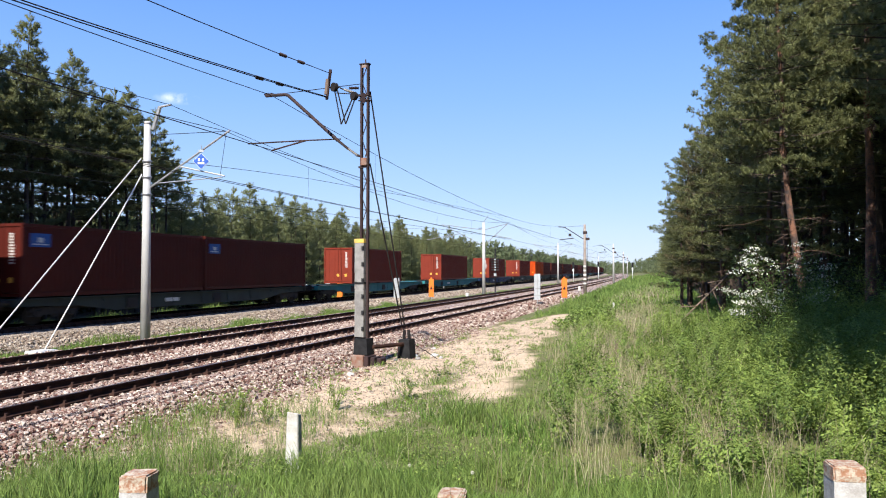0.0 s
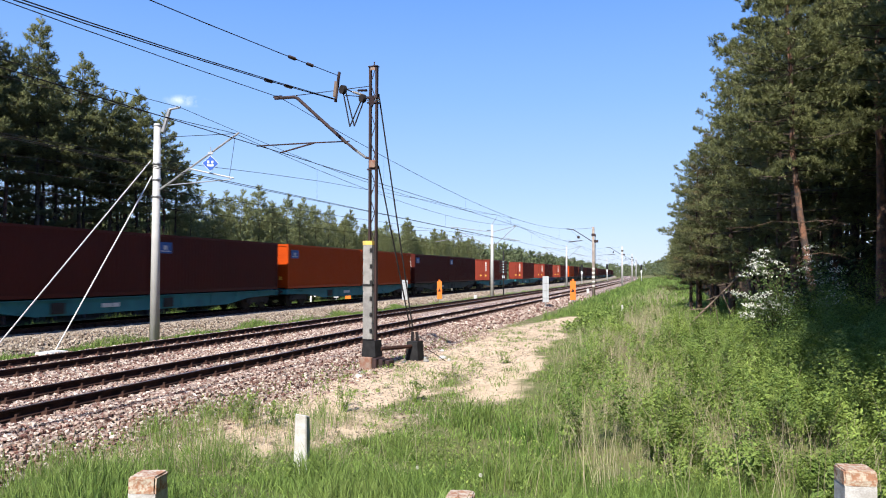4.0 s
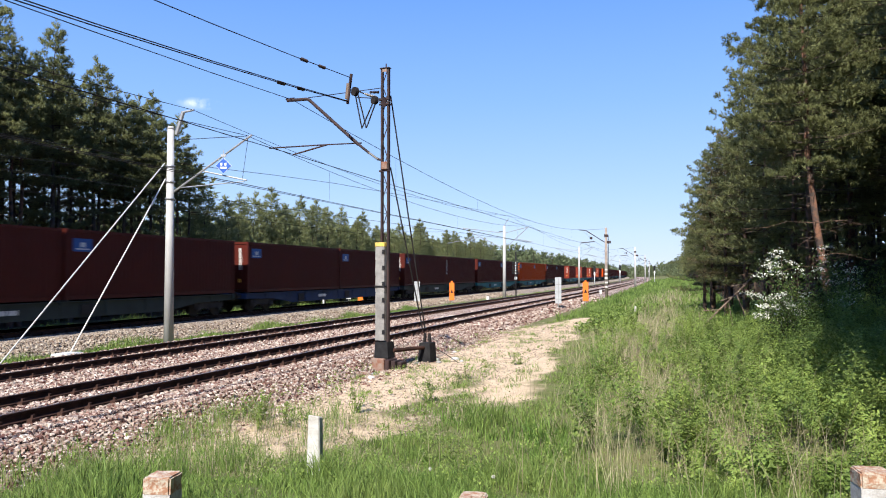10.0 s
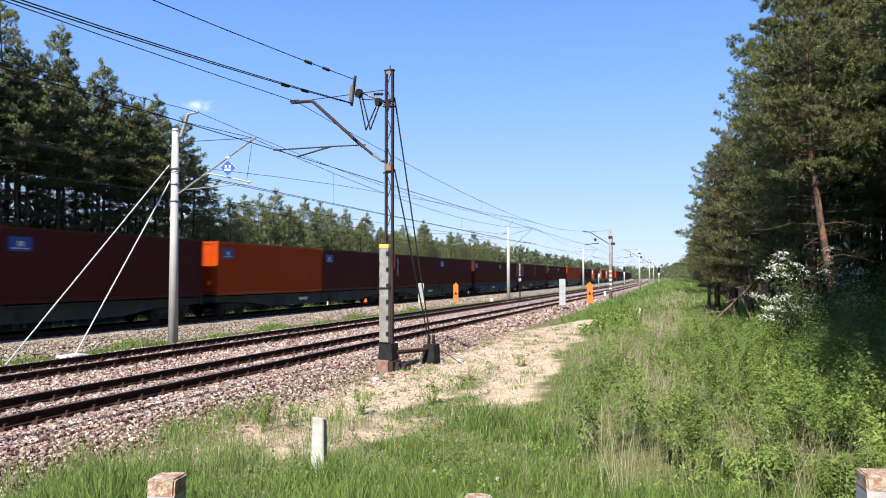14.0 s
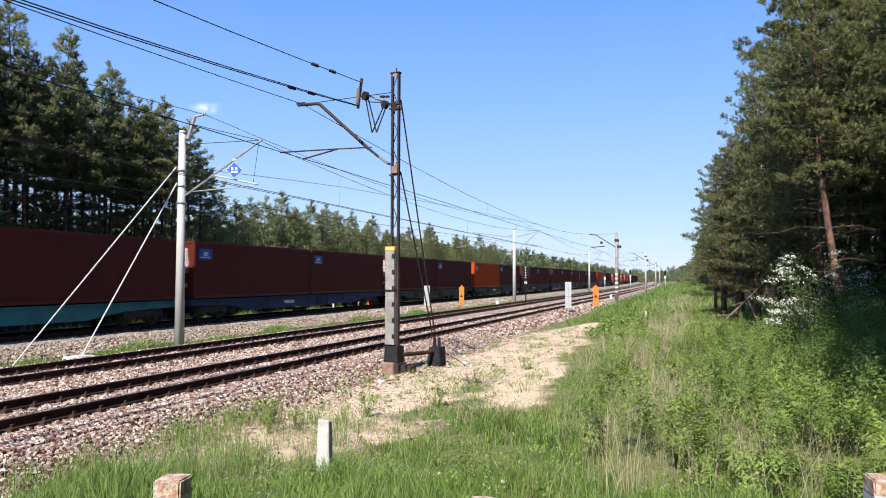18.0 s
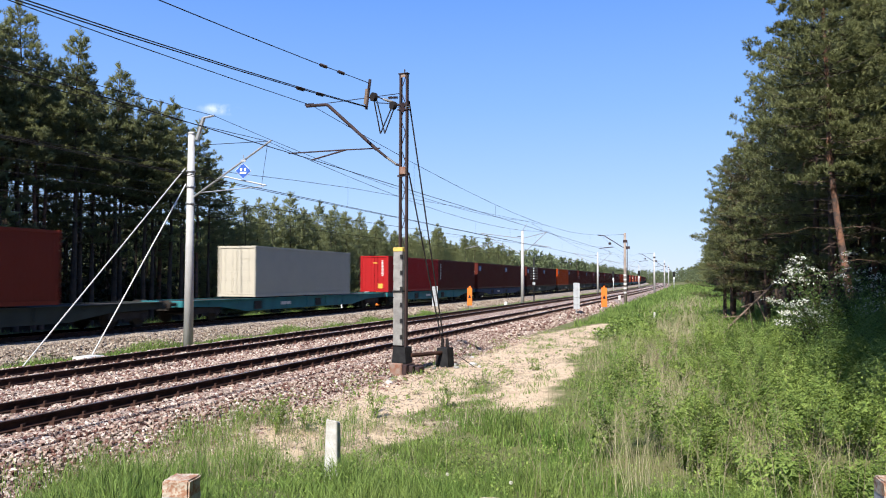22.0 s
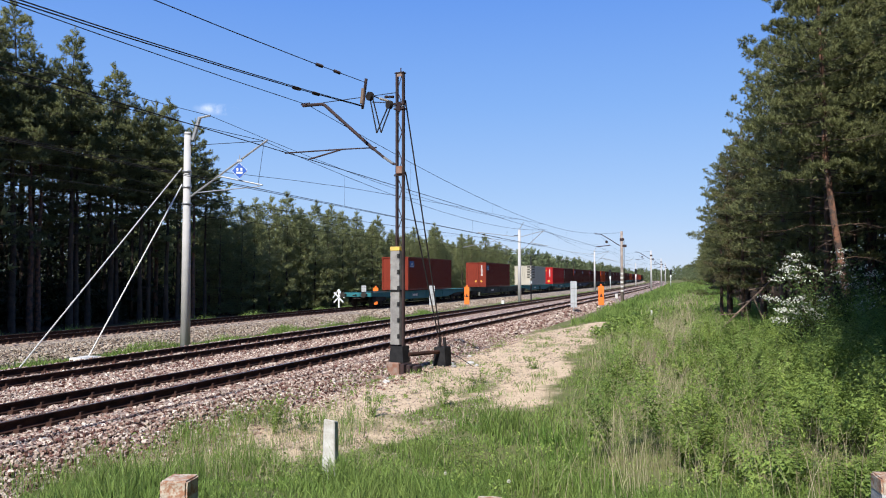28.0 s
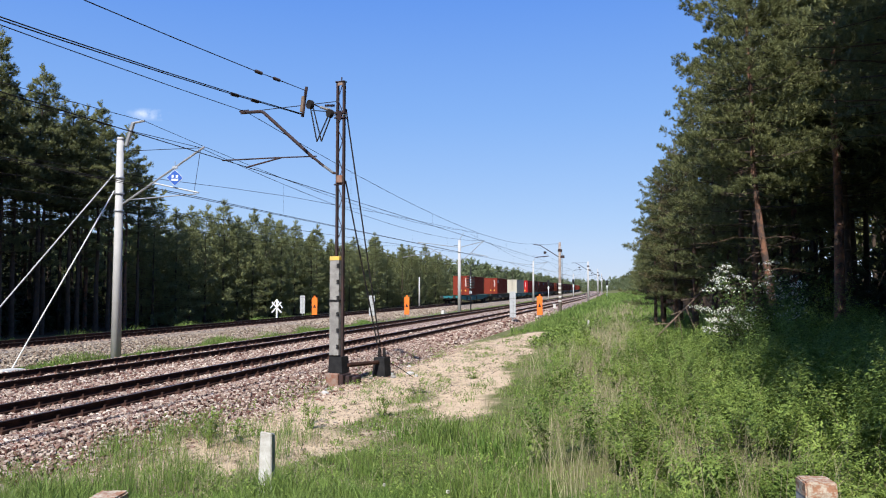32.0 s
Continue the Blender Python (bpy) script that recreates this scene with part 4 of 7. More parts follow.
def build_left_mast_gear():
    inv, Y = left.matrix_world.inverted(), 24.7
    bar("top_horn", left, inv, (-18.5, Y, 7.55), (-18.2, Y, 8.42), 0.075, M_GALV, "galvanised horn at the top")
    bar("top_horn", left, inv, (-18.22, Y, 8.4), (-17.72, Y, 8.46), 0.045, M_GALV)
    bar("bracket", left, inv, (-18.6, Y, 5.35), (-15.2, Y, 7.36), 0.04, M_GALV)
    bar("stay", left, inv, (-18.6, Y, 7.35), (-15.3, Y, 7.33), 0.012, M_WIRE)
    bar("steady_arm", left, inv, (-17.3, Y, 6.1), (-15.4, Y, 5.68), 0.03, M_GALV)
    bar("steady_arm", left, inv, (-18.4, Y, 5.5), (-15.5, Y, 5.64), 0.02, M_GALV)
    bar("dropper", left, inv, (-15.35, Y, 7.3), (-15.6, Y, 5.65), 0.008, M_WIRE)
    for z in (6.35, 5.1, 5.75):
        part("collar", tapered(0.07, 0.178, 0.176, z + 0.68), M_GALV, left)
    bar("guy_rod", left, inv, (-18.95, Y - 0.1, 6.45), (-19.1, 17.3, -0.6), 0.024, M_WIRELIGHT, "pale steel guy rod")
    bar("guy_rod", left, inv, (-18.9, Y - 0.1, 5.85), (-19.45, 20.4, -0.6), 0.024, M_WIRELIGHT, "pale steel guy rod")
    pad = thing("guy_anchor_pad", pose(-19.25, 20.2, -0.5, 0, 0, 4), "whitish concrete anchor pad in the grass", "concrete pad")
    part("slab", boxed(-0.3, 0.3, -0.42, 0.42, -0.2, 0.13, bevel=0.03), M_WHITE, pad)


build_left_mast_gear()


def blue_sign(x, y, z):
    s = thing("diamond_sign", pose(x, y, z, 0, 0, 20), "blue diamond catenary sign with white marks", "railway sign")

    def rhomb(r, a, b):
        bm = bmesh.new()
        prism(bm, [(0, -r), (r, 0), (0, r), (-r, 0)], a, b)
        return bm

    part("plate", rhomb(0.3, -0.01, 0.01), M_SIGNWHITE, s)
    part("field", rhomb(0.285, -0.016, -0.011), M_BLUE, s)
    for a in ((-0.11, -0.04, 0.0, 0.1), (0.04, 0.11, 0.0, 0.1), (-0.12, 0.12, -0.11, -0.04)):
        part("mark", boxed(a[0], a[1], -0.022, -0.017, a[2], a[3]), M_SIGNWHITE, s)
    part("hanger", rods([((0, 0, 0.28), (0, 0, 0.6))], 0.015), M_GALV, s)
    part("clamp", boxed(-0.09, 0.09, -0.03, 0.03, 0.34, 0.42), M_GALV, s)


blue_sign(-16.3, 24.55, 6.24)

for y in (90.5, 157.5, 224, 290):
    x = -8.4 + bend(y)
    m = thing("concrete_mast", pose(x, y, -0.7), "slender grey mast with a bracket over the near track", "catenary mast", "masts of the line")
    part("pole", tapered(8.3, 0.2, 0.14), M_CONC if y > 100 else M_CONCBROWN, m)
    bm = rods([((0, 0, 6.5), (-2.35, 0, 8.02)), ((-2.35, 0, 8.02), (-3.1, 0, 8.08)), ((-1.3, 0, 6.7), (-2.9, 0, 6.55))], 0.05)
    rod(bm, (0, 0, 8.15), (-2.4, 0, 8.06), 0.014)
    part("bracket", bm, M_STEEL, m)
    bm = bmesh.new()
    insulator(bm, (-0.1, 0, 6.56), (-0.6, 0, 6.88))
    part("insulator", bm, M_INSUL, m)
    part("pulley", rods([((-1.72, -0.05, 7.1), (-1.72, 0.05, 7.1))], 0.17, 10), M_INSUL, m)
    part("junction_box", boxed(0.1, 0.55, -0.14, 0.14, 6.45, 6.75), M_STEEL, m)
    part("collar", boxed(-0.2, 0.26, -0.16, 0.16, 7.2, 7.5), M_STEEL, m)
    if y < 100:
        bm = bmesh.new()
        for i in range(5):
            box(bm, -0.16, 0.17, -0.22, -0.19, 1.3 + i * 0.5, 1.5 + i * 0.5)
        part("band", bm, M_WHITE, m, "white painted bands")
        part("rope", rods([((0.27, 0, 1.6), (0.27, 0, 7.4))], 0.03), M_WIRE, m)
for y in (80.5, 146.8, 212, 278):
    x = -18.3 + bend(y)
    m = thing("concrete_mast", pose(x, y, -0.7), "pale concrete mast standing between the tracks", "catenary mast", "masts of the line")
    part("pole", tapered(8.1, 0.2, 0.14), M_CONC, m)
    bm = rods([((0, 0, 5.6), (2.6, 0, 7.9)), ((0, 0, 7.3), (2.7, 0, 7.95)), ((1.2, 0, 6.7), (3.1, 0, 6.3)), ((0, 0, 5.6), (-4.6, 0, 7.9)), ((0, 0, 7.3), (-4.7, 0, 7.95)), ((-2.8, 0, 6.9), (-6.4, 0, 6.3)), ((-0.1, 0, 8.0), (0.5, 0, 8.9))], 0.035)
    part("bracket", bm, M_GALV, m)
    for a, b in (((-0.1, 0, 7.5), (-0.6, 0, 7.5)), ((0.1, 0, 5.7), (0.55, 0, 6.1))):
        bm = bmesh.new()
        insulator(bm, a, b)
        part("insulator", bm, M_INSUL, m)
m = thing("signal_mast", pose(-17.35, 81.5, -0.7), "dark slim mast with a white-marked signal plate", "signal mast")
part("pole", tapered(5.3, 0.07, 0.06), M_BLACK, m)
for i in range(5):
    part("plate", boxed(-0.42, 0.42, -0.05, 0.0, 2.9 + i * 0.28, 3.06 + i * 0.28), M_BLACK, m)
for i in range(5):
    part("mark", rods([((0.0, -0.085, 2.98 + i * 0.28), (0.0, -0.055, 2.98 + i * 0.28))], 0.06, 8), M_SIGNWHITE, m)
part("lower_plate", boxed(-0.14, 0.14, -0.06, 0.0, 2.3, 2.6), M_BOARD, m)


def board(x, y, z, w, h, orange):
    """A narrow upright board on a short post."""
    b = thing("orange_board" if orange else "marker_board", pose(x + bend(y), y, z, 0, 0, 6),
              "narrow bright orange trackside board with a black mark" if orange else "narrow grey-white trackside board on a post", "trackside board", "trackside boards")
    part("post", rods([((0, 0.05, -0.75), (0, 0.05, h * 0.8))], 0.035), M_GALV, b)
    part("plate", boxed(-w / 2, w / 2, -0.012, 0.012, 0, h, bevel=0.004), M_ORANGE if orange else M_BOARD, b)
    bm = bmesh.new()
    if orange:
        prism(bm, [(-0.15, h * 0.42), (0.15, h * 0.42), (0, h * 0.62)], -0.02, -0.013)
        box(bm, -w / 2 - 0.05, -w / 2 + 0.02, -0.02, -0.013, h * 0.42, h * 0.52)
        box(bm, w / 2 - 0.02, w / 2 + 0.05, -0.02, -0.013, h * 0.42, h * 0.52)
        part("mark", bm, M_BLACK, b)
        part("top_tab", boxed(-0.08, 0.08, -0.012, 0.012, h, h + 0.16), M_ORANGE, b)
    else:
        box(bm, 0.02, 0.05, -0.02, -0.013, 0.05, h - 0.05)
        for i in range(3):
            box(bm, -w / 2 + 0.03, w / 2 - 0.03, -0.02, -0.013, 0.3 + i * 0.55, 0.33 + i * 0.55)
        part("seam", bm, M_CONC2, b)
    return b


board(-8.9, 57.0, 0.0, 0.46, 1.95, False)
board(-8.3, 69.0, -0.22, 0.5, 1.7, True)
board(-20.6, 58.5, 0.0, 0.46, 1.6, False)
board(-20.2, 67.0, -0.2, 0.46, 1.6, True)
board(-28.7, 63.0, -0.05, 0.44, 1.6, False)
board(-27.8, 63.6, -0.2, 0.5, 1.55, True)
c = thing("crossed_marker", pose(-27.15, 54.8, -0.65), "white post with crossed white slats beside the track", "railway sign")
part("post", boxed(-0.06, 0.06, -0.03, 0.03, 0, 2.0), M_SIGNWHITE, c)
for s in (-1, 1):
    part("slat", rods([((-0.4 * s, -0.04, 0.95), (0.4 * s, -0.04, 1.75))], 0.06, 4), M_SIGNWHITE, c)
    part("slat", rods([((0.5 * s, -0.05, 1.3), (0.05 * s, -0.05, 1.9))], 0.045, 4), M_SIGNWHITE, c)
for x, y, h in ((-9.6, 94.5, 1.0), (-18.6, 74.0, 0.7)):
    k = thing("distance_stone", pose(x, y, -0.72), "small whitewashed distance stone beside the line", "marker stone")
    part("stone", boxed(-0.15, 0.15, -0.12, 0.12, 0, h, bevel=0.04), M_WHITE, k)
for x, y, h in ((-15.5, 226, 5.2), (-6.0, 236, 5.0), (-8.6, 300, 5.5), (-19.5, 190, 4.6)):
    k = thing("light_signal", pose(x + bend(y), y, -0.7), "trackside light signal with a black head and white post", "railway signal", "signals down the line")
    part("pole", tapered(h - 0.6, 0.08, 0.08), M_SIGNWHITE, k)
    part("head", boxed(-0.28, 0.28, -0.15, 0.1, h - 1.2, h + 0.3, bevel=0.05), M_BLACK, k)
    part("plate", boxed(-0.2, 0.2, -0.1, -0.05, h - 1.9, h - 1.4), M_SIGNWHITE, k)
m = thing("telegraph_pole", pose(-27.3, 96, -0.6), "thin pale pole beside the forest", "pole")
part("pole", tapered(4.2, 0.1, 0.08), M_CONC, m)


def guard_stone(x, y, z, w, h, rust, rz):
    s = thing("guard_stone", pose(x, y, z, 0, 0, rz), "whitewashed square guard stone" + (" with a worn red top" if rust else " in the grass"), "guard stone", "guard stones by the road")
    bm = bmesh.new()
    vs = box(bm, -w / 2, w / 2, -w / 2, w / 2, -0.4, h - (0.12 if rust else 0.0))
    if not rust:
        for v in vs:
            if v.co.z > 0:
                v.co.x, v.co.y = v.co.x * 0.86 + 0.004, v.co.y * 0.86
                v.co.z += 0.03 * (v.co.y < 0) - 0.02 * (v.co.x > 0)
            else:
                v.co.x, v.co.y = v.co.x * 1.12, v.co.y * 1.12
        bmesh.ops.bevel(bm, geom=bm.edges[:], offset=0.012, segments=1, affect="EDGES")
    part("shaft", bm, M_STONESHAFT if rust else M_POST, s)
    if rust:
        bm = bmesh.new()
        box(bm, -w / 2 - 0.003, w / 2 + 0.003, -w / 2 - 0.003, w / 2 + 0.003, h - 0.12, h)
        bmesh.ops.bevel(bm, geom=[e for e in bm.edges if max(v.co.z for v in e.verts) > h - 0.01], offset=0.012, segments=2, affect="EDGES")
        bmesh.ops.subdivide_edges(bm, edges=[e for e in bm.edges if e.calc_length() > 0.05], cuts=4, use_grid_fill=True)
        for v in bm.verts:
            if v.co.z > h - 0.1:
                v.co += Vector((noise.noise(v.co * 17), noise.noise(v.co * 17 + Vector((5, 0, 0))), noise.noise(v.co * 19 + Vector((0, 7, 0))))) * 0.007
        part("top", bm, M_RUSTRED, s, "peeling red paint over pale concrete")
    return s


guard_stone(-4.09, 8.05, -0.01, 0.155, 0.56, False, 8)
guard_stone(-3.62, 4.72, 0.3, 0.2, 0.45, True, 12)
guard_stone(1.39, 6.75, 0.15, 0.235, 0.52, True, 8)
guard_stone(-1.51, 5.55, 0.15, 0.2, 0.40, True, 10)


peg = thing("marker_peg", pose(-2.95, 50.5, gz(-2.95, 50.5)), "small white survey peg in the grass", "marker peg")
part("stake", boxed(-0.06, 0.06, -0.05, 0.05, -0.1, 0.42, bevel=0.015), M_WHITE, peg)


# ---- wires ----
def wire(name, runs, r, label):
    t = thing(name, pose(0, 0, 0), label, "overhead wire", "overhead wires")
    for pts in runs:
        bm = bmesh.new()
        line(bm, pts, r)
        part("wire", bm, M_WIRE, t)
    return t


def contact_line(x, ys, zc, zm, drop, label, r=0.012):
    """A contact wire with its carrier and droppers, from mast to mast."""
    t = thing("contact_line", pose(0, 0, 0), label, "overhead wire", "overhead wires")
    for a, b in zip(ys[:-1], ys[1:]):
        pa, pb = (x + bend(a), a, zc), (x + bend(b), b, zc)
        bm = bmesh.new()
        line(bm, sag(pa, pb, 0.02, 4), r)
        part("contact_wire", bm, M_WIRE, t)
        up = sag((pa[0], a, zm), (pb[0], b, zm), drop if a > 0 else drop * 0.78, 16)
        bm = bmesh.new()
        line(bm, up, r * 0.9)
        part("carrier_wire", bm, M_WIRE, t)
        for p in up[2:-1:3] if a > 0 else ():
            part("dropper", rods([((p.x, p.y, p.z), (p.x, p.y, zc))], 0.004, 3), M_WIRE, t)


contact_line(-11.2, [-45, 20.5, 90.5, 157.5, 224, 290, 400], 5.82, 7.47, 1.15, "contact wire of the near track")
contact_line(-15.4, [-42, 24.7, 80.5, 146.8, 212, 278, 400], 5.52, 7.35, 1.0, "contact wire of the middle track")
contact_line(-24.8, [-42, 26.5, 80.5, 146.8, 212, 278, 400], 5.5, 6.9, 0.9, "contact wire of the train's track")
wire("anchored_wire", [sag((-9.34, 20.4, 7.26), (-10.6, -45, 7.3), 1.62, 20), sag((-9.33, 20.4, 7.28), (-10.5, -45, 7.42), 1.62, 20)], 0.012, "pair of dark wires anchored at the lattice mast")
wire("anchored_wire", [sag((-9.26, 20.4, 7.97), (-10.6, -45, 8.1), 1.4, 20)], 0.012, "dark wire anchored at the top of the lattice mast")
def overlap(pairs):
    """Places along the wire that swings in from the left to the middle track: y, height."""
    return [(-20.1 + 0.085 * (y - 29.4), y, z) for y, z in pairs]


wire("overlap_wire", [overlap(((-42, 5.6), (24.7, 5.6), (50, 5.6), (80.5, 5.65))), overlap(((-42, 7.4), (-10, 6.8), (10, 6.65), (24.7, 6.8), (29.5, 6.98), (34.3, 7.22), (40, 7.45), (55, 7.75), (80.5, 7.95))),
    [(-15.85 + bend(y), y, 5.56) for y in (-42, 0, 24.7, 50, 80.5)]], 0.011, "wires crossing over to the middle track")
wire("feeder_wire", [sag((-17.75 + bend(a), a, 8.46), (-17.75 + bend(b), b, 8.46), 0.8, 14) for a, b in ((-42, 24.7), (24.7, 80.5), (80.5, 146.8), (146.8, 212))], 0.011, "feeder wire along the tops of the concrete masts")


def strain_insulators():
    """Short dark insulators let into the anchored wires before the mast."""
    t = thing("strain_insulator", pose(0, 0, 0), "dark ribbed insulators in the anchored wires", "insulator")
    for run, ks in ((sag((-9.36, 20.4, 7.27), (-10.6, -45, 7.3), 1.62, 200), (8, 11)), (sag((-9.26, 20.4, 7.97), (-10.6, -45, 8.1), 1.4, 200), (5, 8))):
        for k in ks:
            bm = bmesh.new()
            insulator(bm, run[k], run[k + 1])
            part("insulator", bm, M_INSUL, t)


strain_insulators()

# ---- trees ----
def needles(pts, dirs, length, width, rng, n, loose=0.75):
    """Tufts of needles: n narrow triangles round each point, leaning along its direction."""
    P = np.repeat(pts, n, 0)
    D = np.repeat(dirs, n, 0) + rng.normal(0, loose, (len(P), 3))
    D /= np.linalg.norm(D, axis=1, keepdims=True)
    S = np.cross(D, rng.normal(0, 1, (len(P), 3)))
    S /= np.linalg.norm(S, axis=1, keepdims=True) + 1e-6
    L = length * rng.uniform(0.6, 1.25, (len(P), 1))
    V = np.stack([P - S * width, P + S * width, P + D * L], 1).reshape(-1, 3)
    F = np.arange(len(V)).reshape(-1, 3)
    return V, F


def shoots(P, D, length, width, n, rng):
    """Tufts of needles: n narrow triangles spread round each shoot's axis. Gives places, faces and soft outward normals."""
    m = len(P)
    up = np.array([0.0, 0.0, 1.0])
    D = D / (np.linalg.norm(D, axis=1, keepdims=True) + 1e-6)
    A = np.repeat(D, n, 0)
    R = rng.normal(0, 1, (m * n, 3))
    R -= A * (R * A).sum(1, keepdims=True)
    R /= np.linalg.norm(R, axis=1, keepdims=True) + 1e-6
    lean = rng.uniform(0.35, 1.25, (m * n, 1))
    W = A * np.cos(lean) + R * np.sin(lean)
    L = np.repeat(length * rng.uniform(0.75, 1.25, (m, 1)), n, 0) * rng.uniform(0.7, 1.1, (m * n, 1))
    B = np.repeat(P, n, 0) + A * L * rng.uniform(0.0, 0.75, (m * n, 1))
    S = np.cross(W, rng.normal(0, 1, (m * n, 3)))
    S *= width / (np.linalg.norm(S, axis=1, keepdims=True) + 1e-6)
    N = R * 0.75 + A * 0.45 + up * 0.3
    N /= np.linalg.norm(N, axis=1, keepdims=True)
    flip = (np.cross(S, W) * N).sum(1, keepdims=True) < 0
    S = np.where(flip, -S, S)
    V = np.stack([B - S, B + S, B + W * L], 1).reshape(-1, 3)
    return V, np.arange(len(V)).reshape(-1, 3), np.repeat(N, 3, 0)


def make_pine(h, base, radius, whorls, seed, needle, bark, lean=0.0, label="", tuft=0.2, n=8, width=0.02, trunk_r=None, pointed=0.7, thick=1.0, dead=0, arms=5, bunch=3, low=0):
    """A pine: whorls of boughs, each a fan of side twigs that end in upturned tufts of needles, and an upright leader."""
    rng = np.random.default_rng(seed)
    t = thing("pine_tree", pose(0, 0, -90), label, "pine tree", "pines of the forest")
    r0 = trunk_r or h * 0.0125
    bm = bmesh.new()
    spine = []
    for i in range(9):
        z = h * i / 8
        w = 0.008 * h * (i / 8)
        spine.append(Vector((lean * min(z, 6.5) + w * math.sin(i * 1.7 + seed), w * math.cos(i * 1.3 + seed), z)))
    for i in range(8):
        rod(bm, spine[i], spine[i + 1], r0 * (1 - 0.95 * (i / 8) ** 0.8), r0 * (1 - 0.95 * ((i + 1) / 8) ** 0.8), n=9, caps=False)
    for f in bm.faces:
        f.smooth = True
    part("trunk", bm, bark, t)

    def at(f):
        k = min(7, int(f * 8))
        return spine[k].lerp(spine[k + 1], f * 8 - k)

    pts, dirs, inner, bb = [], [], [], bmesh.new()
    up = np.array([0.0, 0.0, 1.0])
    lop = rng.uniform(0, math.tau)
    for w in range(whorls + low):
        g = ((w + rng.uniform(-0.2, 0.2)) / whorls) ** 0.92 if 0 < w < whorls else 0.0
        f = base + (0.985 - base) * max(0.0, g)
        turn_on = rng.uniform(0, math.tau)
        many = arms if g < 0.8 else 4
        if w >= whorls:
            # a single live bough left below the crown
            f, many = base * rng.uniform(0.5, 0.95), 1
        for b in range(many):
            a = turn_on + (b + rng.uniform(-0.25, 0.25)) * math.tau / many
            c = at(min(0.99, f + rng.normal(0, 0.008)))
            prof = min(1.0, 0.62 + 1.6 * g) * (1 - g) ** pointed
            R = radius * prof * rng.uniform(0.42, 1.3) * (1 + 0.16 * math.cos(a - lop)) + 0.22
            slope = -0.12 + 0.72 * g ** 1.8 + rng.normal(0, 0.08)
            dh, sd = np.array([math.cos(a), math.sin(a), 0.0]), np.array([-math.sin(a), math.cos(a), 0.0])
            rise = lambda s: R * (slope * s + 0.16 * s * s)
            run = [c + Vector(dh) * R * s + Vector((0, 0, rise(s))) for s in (0, 0.35, 0.7, 1.0)]
            rb = max(0.010, r0 * 0.17 * (1 - 0.7 * g))
            for i in range(3):
                rod(bb, run[i], run[i + 1], rb * (1 - 0.3 * i), rb * (0.7 - 0.3 * i) + 0.003, n=3, caps=False)
            # side twigs, longest at mid-bough
            K = int((3 + R * 3.2) * thick) + 1
            s = np.sort(0.12 + 0.86 * rng.uniform(0, 1, K) ** 0.75)
            side = np.where(np.arange(K) % 2, 1.0, -1.0)
            L = ((0.30 * R + 0.14) * (1.2 - s) * rng.uniform(0.5, 1.15, K) + 0.08)
            o = np.array(c) + dh * (R * s)[:, None] + up * rise(s)[:, None]
            d = dh * rng.uniform(0.35, 0.8, (K, 1)) + sd * side[:, None] * rng.uniform(0.5, 1.0, (K, 1)) + up * rng.uniform(-0.05, 0.4, (K, 1))
            tip = o + d * L[:, None]
            tip = np.concatenate([tip, [np.array(run[3]), np.array(run[3]) + up * 0.06 - dh * 0.12]])
            o2 = np.concatenate([o, [np.array(run[2])] * 2])
            d2 = np.concatenate([d, [dh + up * 0.3] * 2])
            # each twig ends in a small bunch of shoots
            per = bunch
            u = rng.uniform(0.72, 1.06, (len(tip), per, 1))
            p = o2[:, None] * (1 - u) + tip[:, None] * u + rng.normal(0, 0.38 * tuft, (len(tip), per, 3))
            q = d2[:, None] * 0.55 + up * rng.uniform(0.3, 1.0, (len(tip), per, 1)) + rng.normal(0, 0.3, (len(tip), per, 3))
            pts.append(p.reshape(-1, 3))
            dirs.append(q.reshape(-1, 3))
            inner.append(o[s < 0.6])
    top = np.array(spine[8])
    m = 12
    z = np.linspace(0, 1, m)
    pts.append(top + np.stack([rng.normal(0, 0.03, m), rng.normal(0, 0.03, m), 0.35 - z * 0.07 * h], 1))
    dirs.append(np.stack([rng.normal(0, 0.25, m), rng.normal(0, 0.25, m), np.full(m, 1.3)], 1))
    for drop in (0.3, 0.75, 1.2):
        for b in range(4):
            a, R = rng.uniform(0, math.tau), (0.14 + 0.32 * drop) * rng.uniform(0.7, 1.2)
            d = np.array([math.cos(a) * R, math.sin(a) * R, 0.32])
            k = 5
            p = top + np.array([0, 0, 0.2 - drop]) + d * np.linspace(0.25, 1.0, k)[:, None]
            pts.append(p)
            dirs.append(np.tile(d, (k, 1)) + np.array([0, 0, 0.35]))
            rod(bb, p[0], p[-1], 0.012, 0.005, n=3, caps=False)
    rod(bb, top - np.array([0, 0, 0.3]), top + np.array([0, 0, 0.3]), 0.014, 0.005, n=3, caps=False)
    for i in range(int(70 * max(0, base - 0.05))):
        f = rng.uniform(0.08, base)
        a = rng.uniform(0, math.tau)
        c = at(f)
        e = c + Vector((math.cos(a), math.sin(a), rng.uniform(-0.25, 0.25))) * rng.uniform(0.3, 1.2)
        rod(bb, c, e, 0.014, 0.005, n=3, caps=False)
    tagged(part("limb_wood", bb, M_BARKDARK, t), kind="stuff")
